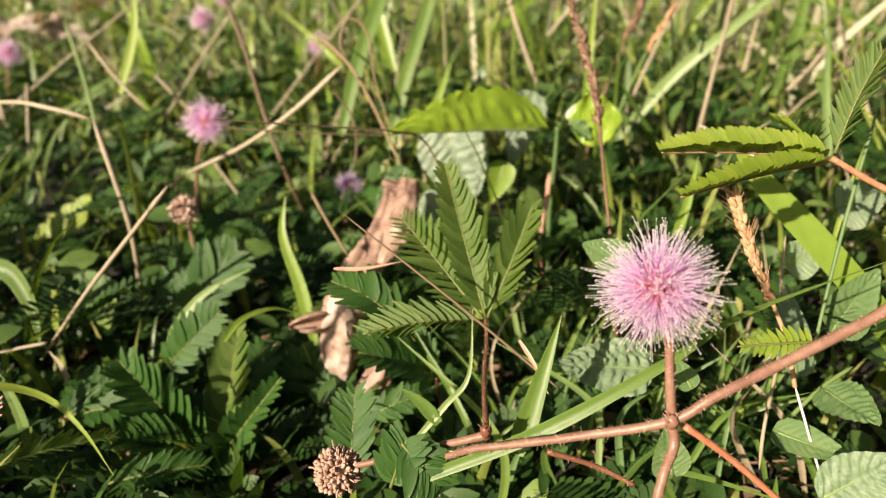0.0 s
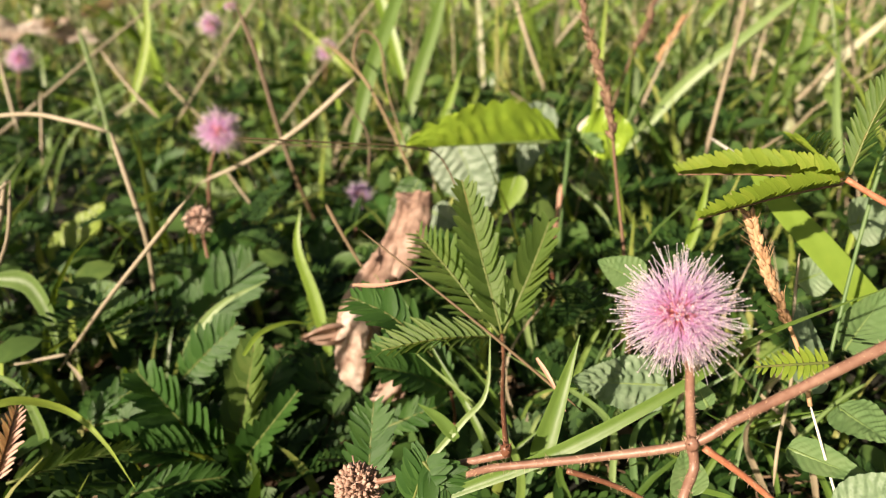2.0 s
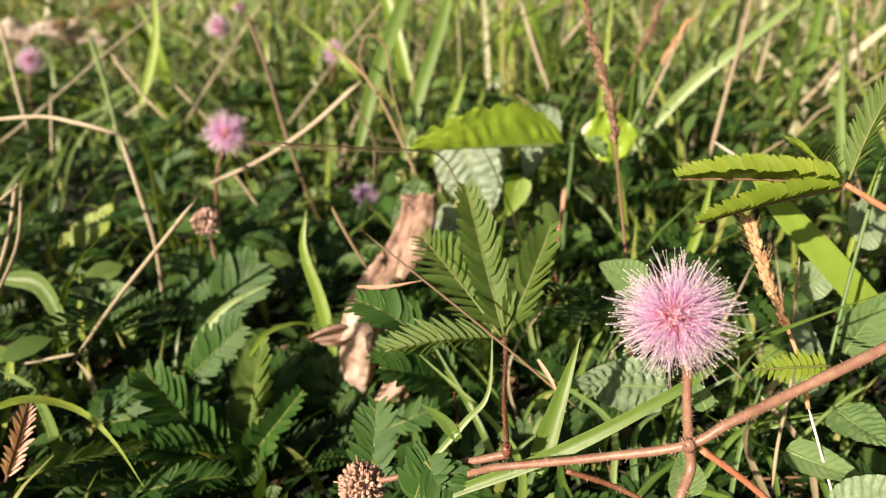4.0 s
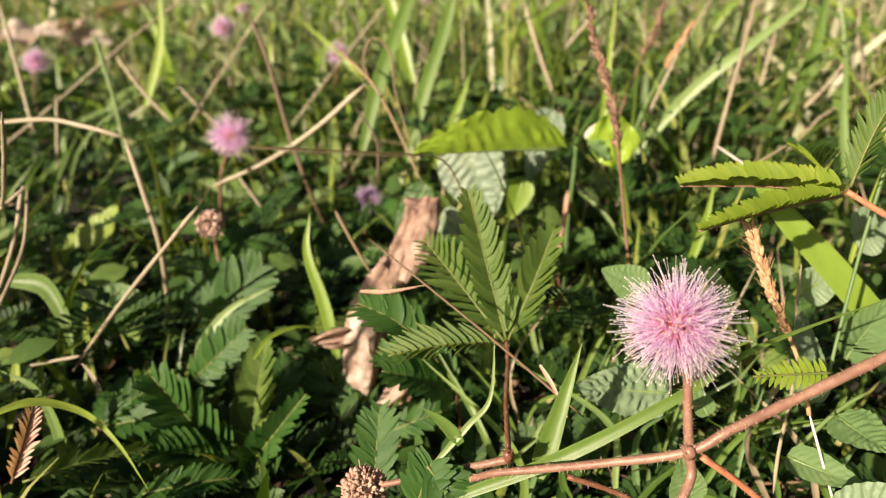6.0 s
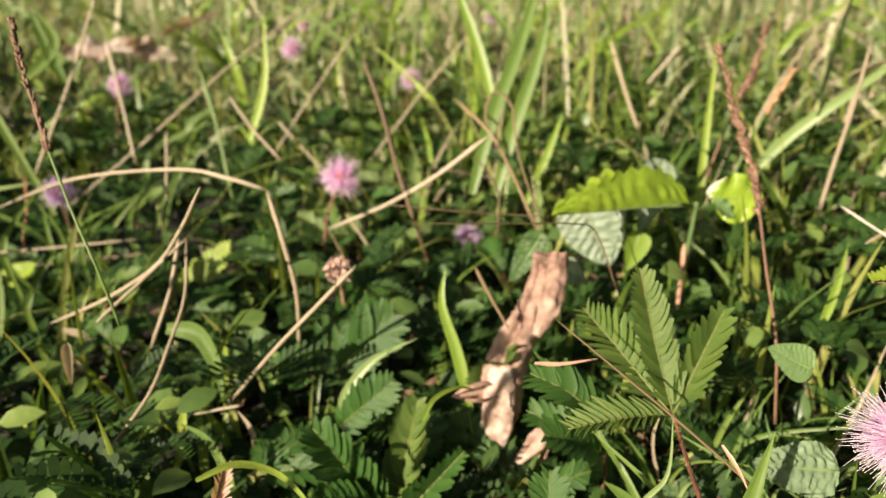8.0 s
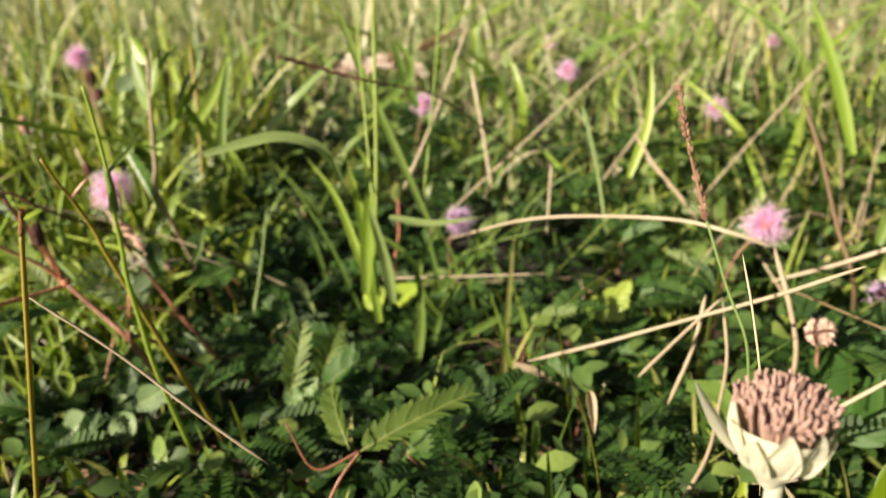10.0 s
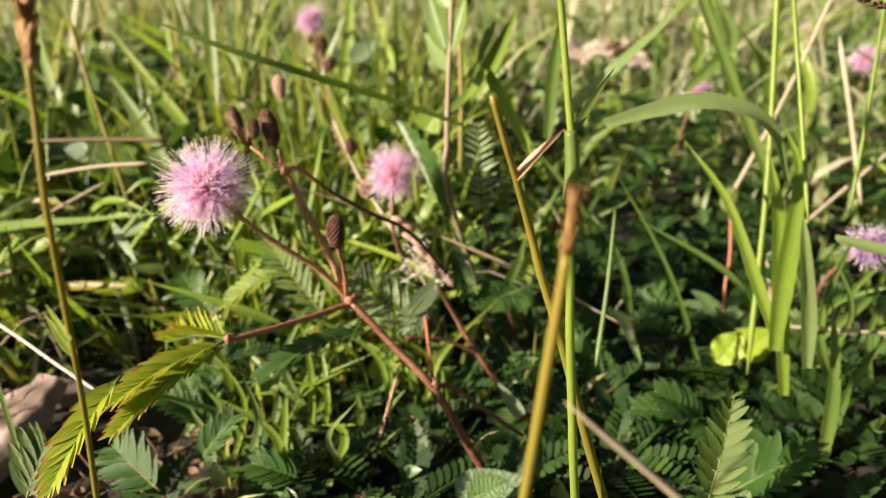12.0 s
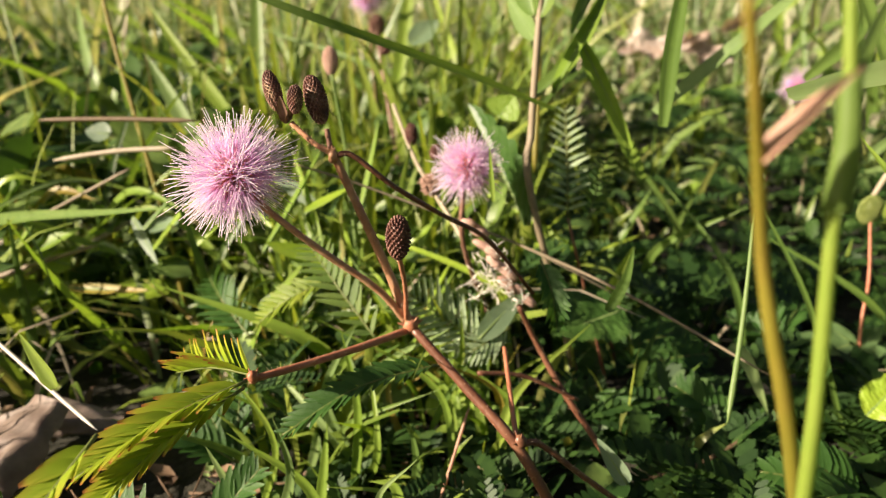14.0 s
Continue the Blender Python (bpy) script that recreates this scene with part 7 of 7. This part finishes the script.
RG = thing("mimosa_seedling", (-0.0799, 0.2089, 0.0182), "mimosa leaves with rounded leaflets near the dead leaf", "mimosa", "mimosa plants")
pinna(RG, (-0.0992, 0.1960, 0.0109), (-0.0816, 0.2277, 0.0371), (0.1, -0.8, 0.5), M_leaflet, 9, 0.0125, 0.36, 0.1, 0.1, fwd=0.9, sag=0.05, seed=94)
pinna(RG, (-0.0894, 0.1896, 0.0170), (-0.0699, 0.1967, 0.0364), (0.1, -0.8, 0.5), M_leaflet, 9, 0.0125, 0.36, 0.1, 0.1, fwd=0.9, sag=0.05, seed=95)
pinna(RG, (-0.0842, 0.1619, 0.0144), (-0.0655, 0.1628, 0.0327), (0.1, -0.8, 0.5), M_leaflet, 10, 0.0085, 0.34, 0.1, 0.1, fwd=0.9, sag=0.05, seed=96)

# ---- low growth in the shade right of the red-stemmed mimosa ----
LW = thing("mimosa_seedling", (-0.3298, 0.2519, -0.0115), "low mimosa with rounded dark green leaflets in shade", "mimosa", "mimosa plants")
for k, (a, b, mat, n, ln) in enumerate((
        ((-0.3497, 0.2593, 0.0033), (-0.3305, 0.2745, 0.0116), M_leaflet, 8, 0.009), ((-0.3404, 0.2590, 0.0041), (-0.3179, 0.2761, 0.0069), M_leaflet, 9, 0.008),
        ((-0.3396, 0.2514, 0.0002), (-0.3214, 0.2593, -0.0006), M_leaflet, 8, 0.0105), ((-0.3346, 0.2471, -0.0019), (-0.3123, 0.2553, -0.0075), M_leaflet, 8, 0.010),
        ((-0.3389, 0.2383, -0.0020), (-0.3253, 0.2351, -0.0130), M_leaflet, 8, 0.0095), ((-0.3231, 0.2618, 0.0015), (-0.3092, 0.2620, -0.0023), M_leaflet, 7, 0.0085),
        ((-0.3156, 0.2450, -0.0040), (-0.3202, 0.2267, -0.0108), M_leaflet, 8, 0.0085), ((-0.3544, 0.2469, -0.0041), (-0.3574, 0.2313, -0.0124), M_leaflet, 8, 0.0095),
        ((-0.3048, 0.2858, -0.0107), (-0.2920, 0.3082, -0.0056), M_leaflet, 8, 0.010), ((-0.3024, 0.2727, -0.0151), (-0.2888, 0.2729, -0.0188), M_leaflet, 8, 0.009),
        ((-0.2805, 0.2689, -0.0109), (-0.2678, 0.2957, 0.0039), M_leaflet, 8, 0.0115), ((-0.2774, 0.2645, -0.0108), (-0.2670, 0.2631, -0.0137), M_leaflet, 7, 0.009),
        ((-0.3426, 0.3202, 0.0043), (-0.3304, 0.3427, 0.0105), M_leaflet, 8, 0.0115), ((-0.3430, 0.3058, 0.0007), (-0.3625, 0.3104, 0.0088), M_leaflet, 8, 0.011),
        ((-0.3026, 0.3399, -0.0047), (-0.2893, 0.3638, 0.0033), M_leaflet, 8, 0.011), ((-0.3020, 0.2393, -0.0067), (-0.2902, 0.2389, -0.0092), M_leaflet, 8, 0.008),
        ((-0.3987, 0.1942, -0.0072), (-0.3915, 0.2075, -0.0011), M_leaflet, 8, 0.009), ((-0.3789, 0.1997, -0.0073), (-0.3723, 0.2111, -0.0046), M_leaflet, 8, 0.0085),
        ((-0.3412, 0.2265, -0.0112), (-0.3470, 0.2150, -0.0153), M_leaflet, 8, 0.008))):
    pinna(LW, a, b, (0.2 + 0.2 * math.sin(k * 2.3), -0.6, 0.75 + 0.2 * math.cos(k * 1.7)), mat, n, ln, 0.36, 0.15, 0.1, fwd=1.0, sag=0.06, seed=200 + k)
GW = thing("broadleaf_weed", (-0.3516, 0.2667, -0.0055), "weed with coarsely toothed leaves, most with green darkened for shade", "weed")
broad(GW, (-0.3623, 0.2620, -0.0017), (-0.3517, 0.2709, 0.0174), (0.3, -0.75, 0.5), 0.018, M_midleaf_shaded, cup=0.2, teeth=0.16, wave=0.15, ridges=0.4, seed=231)
broad(GW, (-0.3529, 0.2692, 0.0017), (-0.3379, 0.2841, 0.0149), (0.1, -0.7, 0.6), 0.013, M_midleaf_shaded, cup=0.25, teeth=0.14, wave=0.12, ridges=0.4, seed=232)
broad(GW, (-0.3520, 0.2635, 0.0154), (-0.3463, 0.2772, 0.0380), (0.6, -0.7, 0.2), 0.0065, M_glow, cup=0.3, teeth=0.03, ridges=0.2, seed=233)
broad(GW, (-0.3395, 0.2838, 0.0026), (-0.3293, 0.2996, 0.0102), (0.1, -0.7, 0.6), 0.013, M_midleaf_shaded, cup=0.2, teeth=0.14, ridges=0.4, seed=234)
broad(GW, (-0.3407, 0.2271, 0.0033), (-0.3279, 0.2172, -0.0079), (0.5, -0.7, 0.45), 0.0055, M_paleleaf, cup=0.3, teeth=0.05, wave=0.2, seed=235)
broad(GW, (-0.3657, 0.2509, -0.0078), (-0.3651, 0.2360, -0.0140), (0.1, -0.7, 0.6), 0.013, M_midleaf_shaded, cup=0.2, teeth=0.12, ridges=0.4, seed=236)
broad(GW, (-0.3962, 0.2081, -0.0073), (-0.3883, 0.2221, -0.0006), (0.1, -0.7, 0.6), 0.012, M_midleaf_shaded, cup=0.2, teeth=0.12, ridges=0.4, seed=237)
broad(GW, (-0.3845, 0.2095, 0.0079), (-0.3686, 0.2111, 0.0045), (0.1, -0.6, 0.75), 0.011, M_broad, cup=0.25, teeth=0.08, ridges=0.4, seed=238)
blade([(-0.3104, 0.2489, 0.0251), (-0.3057, 0.2478, 0.0220), (-0.2977, 0.2432, 0.0100)], 0.0042, (0.6, -0.7, 0.4), M_pale, "pale blade bent down from its stalk", power=4)
straw([(-0.3218, 0.2077, 0.0045), (-0.3122, 0.2163, 0.0056), (-0.3005, 0.2326, 0.0095)], 0.0009, 0.0007, M_brownstalk, "dark brown scaly twig in the shade")
SP = thing("seedling", (-0.2764, 0.2972, 0.0047), "small seedling with a red stem and oval leaves", "seedling")
stem(SP, [(-0.2768, 0.2970, 0.0047), (-0.2780, 0.3024, 0.0182), (-0.2782, 0.3098, 0.0292), (-0.2812, 0.3199, 0.0469)], 0.0006, 0.0005, M_redstem, 10)
for k, (a, b) in enumerate((((-0.2781, 0.2983, 0.0094), (-0.2897, 0.2972, 0.0166)), ((-0.2805, 0.2971, 0.0098), (-0.2949, 0.2901, 0.0131)), ((-0.2775, 0.2984, 0.0089), (-0.2716, 0.3067, 0.0137)), ((-0.2771, 0.2959, 0.0083), (-0.2697, 0.2986, 0.0100)), ((-0.2798, 0.2965, 0.0103), (-0.2872, 0.2880, 0.0095)))):
    broad(SP, a, b, (0.2, -0.6, 0.8), 0.0052, M_midleaf, cup=0.2, lobe=0.75, sag=0.1, seed=250 + k)
bud(SP, (-0.2815, 0.3204, 0.0483), (0.2, 0, 1), 0.0035, 1.5, M_greenbud)

# ---- tangle of olive and dry blades left of the red-stemmed mimosa ----
rnd = random.Random(301)
corner = [V(p) for p in ((-0.5463, 0.1627, 0.0061), (-0.4703, 0.2192, 0.0037), (-0.7520, 0.2660, 0.0072), (-0.6091, 0.3512, 0.0080))]
for k in range(105):
    u, v = rnd.random(), rnd.random()
    p = corner[0].lerp(corner[1], u).lerp(corner[2].lerp(corner[3], u), v)
    p.z = ground_height(p.x, p.y) + rnd.uniform(0.0, 0.05)
    if (p.x + 0.46) ** 2 + (p.y - 0.135) ** 2 < 0.0016:
        continue
    a = rnd.uniform(0, 6.28)
    L = rnd.uniform(0.03, 0.075)
    up = rnd.uniform(-0.1, 0.9)
    d = Vector((math.cos(a), math.sin(a), up)).normalized() * L
    end = p + d + Vector((0, 0, -0.012))
    end.z = max(end.z, ground_height(end.x, end.y) + 0.003)
    blade([p, p + d * 0.5 + Vector((0, 0, 0.004)), end], rnd.uniform(0.0018, 0.005), (0.3, -0.6, 0.75), rnd.choice((M_glow, M_glow, M_olive, M_straw, M_pale, M_broad)))
YW = thing("broadleaf_weed", (-0.5727, 0.2128, -0.0140), "weed with yellowing oval leaves among dry grass", "weed")
for k in range(26):
    u, v = rnd.random(), rnd.random()
    p = corner[0].lerp(corner[1], u).lerp(corner[2].lerp(corner[3], u), v)
    p.z = ground_height(p.x, p.y) + rnd.uniform(0.012, 0.045)
    a = rnd.uniform(0, 6.28)
    e = p + Vector((math.cos(a), math.sin(a), rnd.uniform(-0.2, 0.5))) * rnd.uniform(0.012, 0.024)
    broad(YW, p, e, (rnd.uniform(-0.3, 0.5), -0.55, 0.75), rnd.uniform(0.005, 0.010), rnd.choice((M_glow, M_broad, M_glow, M_paleleaf)), cup=0.25, teeth=0.04, lobe=0.7, seed=310 + k)
for k, (p, e, w, mat) in enumerate((((-0.5214, 0.1684, 0.0353), (-0.5111, 0.1764, 0.0505), 0.0060, M_glow), ((-0.5135, 0.1755, 0.0406), (-0.4941, 0.1815, 0.0505), 0.0052, M_glow), ((-0.5054, 0.1794, 0.0279), (-0.4708, 0.1847, 0.0327), 0.0030, M_olive), ((-0.4751, 0.1874, 0.0551), (-0.4639, 0.1846, 0.0428), 0.0044, M_greypale), ((-0.4794, 0.1876, 0.0447), (-0.4686, 0.1992, 0.0615), 0.0028, M_blade), ((-0.5075, 0.2066, 0.0737), (-0.5153, 0.2026, 0.0749), 0.0070, M_greypale))):
    broad(YW, p, e, (-0.35, -0.7, 0.5), w, mat, cup=0.25, lobe=0.7, seed=380 + k)
for k, (p, e, w, mat) in enumerate((((-0.4364, 0.2020, 0.0451), (-0.4345, 0.2281, 0.0722), 0.0042, M_glow), ((-0.4248, 0.2157, 0.0462), (-0.4421, 0.2232, 0.0713), 0.0036, M_glow), ((-0.4195, 0.2279, 0.0525), (-0.4233, 0.2440, 0.0789), 0.0034, M_glow), ((-0.4250, 0.2083, 0.0575), (-0.4174, 0.2206, 0.0639), 0.0060, M_broad), ((-0.4169, 0.2120, 0.0416), (-0.4335, 0.1998, 0.0500), 0.0060, M_broad), ((-0.4356, 0.2256, 0.0545), (-0.4516, 0.2208, 0.0649), 0.0050, M_greypale))):
    broad(YW, p, e, (-0.5, -0.75, 0.4), w, mat, cup=0.25, lobe=0.7, seed=390 + k)
LIME = thing("broadleaf_weed", (-0.3600, 0.2460, 0.0), "tall weed with a tan stalk and lance-shaped green leaves", "weed")
stem(LIME, [(-0.3540, 0.2500, ground_height(-0.354, 0.25)), (-0.3654, 0.2345, 0.0657), (-0.3669, 0.2372, 0.0815), (-0.3680, 0.2414, 0.1002), (-0.3687, 0.2446, 0.1134), (-0.3701, 0.2496, 0.1313)], 0.0011, 0.0009, M_straw, 0, "stalk", "tan jointed stalk", n=26)
for k, (p, e, w, mat) in enumerate((
        ((-0.3644, 0.2465, 0.0909), (-0.3583, 0.2703, 0.1197), 0.0046, M_glow), ((-0.3637, 0.2611, 0.1060), (-0.3456, 0.2622, 0.0734), 0.0046, M_glow), ((-0.3617, 0.2668, 0.1188), (-0.3649, 0.2580, 0.1059), 0.0052, M_blade),
        ((-0.3697, 0.2444, 0.1114), (-0.3804, 0.2519, 0.1298), 0.0075, M_blade), ((-0.3679, 0.2439, 0.1108), (-0.3650, 0.2484, 0.1280), 0.0070, M_blade), ((-0.3700, 0.2466, 0.1166), (-0.3667, 0.2636, 0.1313), 0.0060, M_glow),
        ((-0.3687, 0.2433, 0.1051), (-0.3826, 0.2530, 0.1161), 0.0050, M_pale), ((-0.3676, 0.2395, 0.0900), (-0.3648, 0.2602, 0.0999), 0.0046, M_blade), ((-0.3694, 0.2482, 0.1248), (-0.3787, 0.2508, 0.1363), 0.0070, M_glow))):
    broad(LIME, p, e, (-0.3 + 0.2 * math.sin(k * 2.1), -0.8, 0.4), w, mat, cup=0.35, teeth=0.04, sag=0.12, lobe=0.75, seed=340 + k)
FN = thing("mimosa_seedling", (-0.3450, 0.2520, 0.0), "grey-green mimosa leaf standing behind the flowers", "mimosa", "mimosa plants")
pinna(FN, (-0.3602, 0.2515, 0.0537), (-0.3675, 0.2641, 0.0848), (0.4, -0.85, 0.3), M_comb, 13, 0.0066, 0.20, 0.1, 0.5, fwd=1.3, sag=0.03, seed=351)
pinna(FN, (-0.3563, 0.2577, 0.0520), (-0.3555, 0.2717, 0.0711), (0.4, -0.85, 0.3), M_leaflet_mid, 12, 0.0050, 0.24, 0.1, 0.3, fwd=1.2, sag=0.03, seed=352)
stem(FN, [(-0.3450, 0.2520, ground_height(-0.345, 0.252)), (-0.3559, 0.2475, 0.0453), (-0.3602, 0.2515, 0.0537)], 0.0005, 0.0004, M_dkstem, 0, "petiole")

# ---- grass blades between the stems of the red-stemmed mimosa ----
corner = [V(p) for p in ((-0.4220, 0.1564, -0.0048), (-0.3528, 0.1970, -0.0060), (-0.4692, 0.2078, -0.0089), (-0.3861, 0.2581, -0.0066))]
for k in range(70):
    u, v = rnd.random(), rnd.random()
    p = corner[0].lerp(corner[1], u).lerp(corner[2].lerp(corner[3], u), v)
    p.z = ground_height(p.x, p.y)
    h = rnd.uniform(0.016, 0.042)
    d = Vector((rnd.gauss(0, 0.35), rnd.gauss(0, 0.35), 1)) * h
    blade([p, p + d * 0.5, p + d + Vector((rnd.gauss(0, 0.35), rnd.gauss(0, 0.35), -0.1)) * h], rnd.uniform(0.0012, 0.0030), F2, rnd.choice((M_glow, M_blade, M_glow, M_olive, M_pale)))
for k in range(90):
    p = Vector((-0.43 + rnd.uniform(-0.075, 0.06), 0.255 + rnd.uniform(-0.05, 0.06), 0))
    p.z = ground_height(p.x, p.y)
    h = rnd.uniform(0.03, 0.068)
    d = Vector((rnd.gauss(0, 0.35), rnd.gauss(0, 0.35), 1)) * h
    blade([p, p + d * 0.5, p + d + Vector((rnd.gauss(0, 0.45), rnd.gauss(0, 0.45), -0.2)) * h], rnd.uniform(0.0022, 0.0052), (-0.3, -0.75, 0.6), rnd.choice((M_glow, M_broad, M_glow, M_pale, M_blade)))
# thin green and dry stems between the stems of the first mimosa
rnd = random.Random(402)
for k in range(85):
    p = Vector((rnd.uniform(0.002, 0.095), rnd.uniform(0.115, 0.20), 0))
    p.z = ground_height(p.x, p.y)
    h = rnd.uniform(0.015, 0.05)
    d = Vector((rnd.gauss(0, 0.3), rnd.gauss(0, 0.3), 1)) * h
    blade([p, p + d * 0.5, p + d + Vector((rnd.gauss(0, 0.3), rnd.gauss(0, 0.3), -0.1)) * h], rnd.uniform(0.0008, 0.0022), F1, rnd.choice((M_blade, M_blade, M_blade, M_pale, M_midleaf, M_straw)))
# broad sunlit blades farther off
rnd = random.Random(16)
spot = fan(0.32, 0.95, -80, 50)
for k in range(330):
    x, y = spot(rnd)
    if shady(x, y) or (0.04 < x < 0.3 and y < 0.45):
        continue
    p = Vector((x, y, ground_height(x, y) - 0.002))
    h = sward_height(x, y) * rnd.uniform(0.5, 1.35)
    d = Vector((rnd.gauss(0, 0.3), rnd.gauss(0, 0.3), 1)) * h
    bow = Vector((rnd.gauss(0, 0.4), rnd.gauss(0, 0.4), -0.15)) * h
    blade([p, p + d * 0.5, p + d + bow], rnd.uniform(0.004, 0.010), (rnd.uniform(-0.6, 0.4), -0.75, 0.5), rnd.choice((M_glow, M_glow, M_blade, M_pale)), n=8)

# low mimosa plants under the larger ones
rnd = random.Random(515)
spot = fan(0.11, 0.40, -72, 42, power=0.9)
made = 0
while made < 44:
    x, y = spot(rnd)
    if path_gap(x, y) < 0.105 or (x + 0.45) ** 2 + (y - 0.13) ** 2 < 0.004:
        continue
    made += 1
    base = Vector((x, y, ground_height(x, y)))
    t = thing("mimosa_seedling", base, "low creeping mimosa with dark green feathered leaves", "mimosa", "mimosa plants")
    top = base + Vector((rnd.gauss(0, 0.006), rnd.gauss(0, 0.006), rnd.uniform(0.006, 0.022)))
    stem(t, [base, base.lerp(top, 0.5) + Vector((0.002, 0, 0)), top], 0.0005, 0.0004, M_dkstem, 0, "petiole", n=8)
    az = rnd.uniform(0, 6.28)
    leaf_mat = rnd.choice((M_leaflet, M_leaflet, M_leaflet, M_leaflet_mid))
    for j in range(rnd.choice((2, 3, 3))):
        a = az + (j - 1) * rnd.uniform(0.5, 0.8)
        e = top + Vector((math.cos(a), math.sin(a), rnd.uniform(0.0, 0.7))) * rnd.uniform(0.015, 0.025)
        pinna(t, top, e, (rnd.uniform(-0.3, 0.1), -0.45, 0.85), leaf_mat, 9, rnd.uniform(0.006, 0.0095), 0.36, rnd.uniform(0.1, 0.5), 0.2, fwd=0.9, sag=0.08, seed=600 + made * 4 + j)
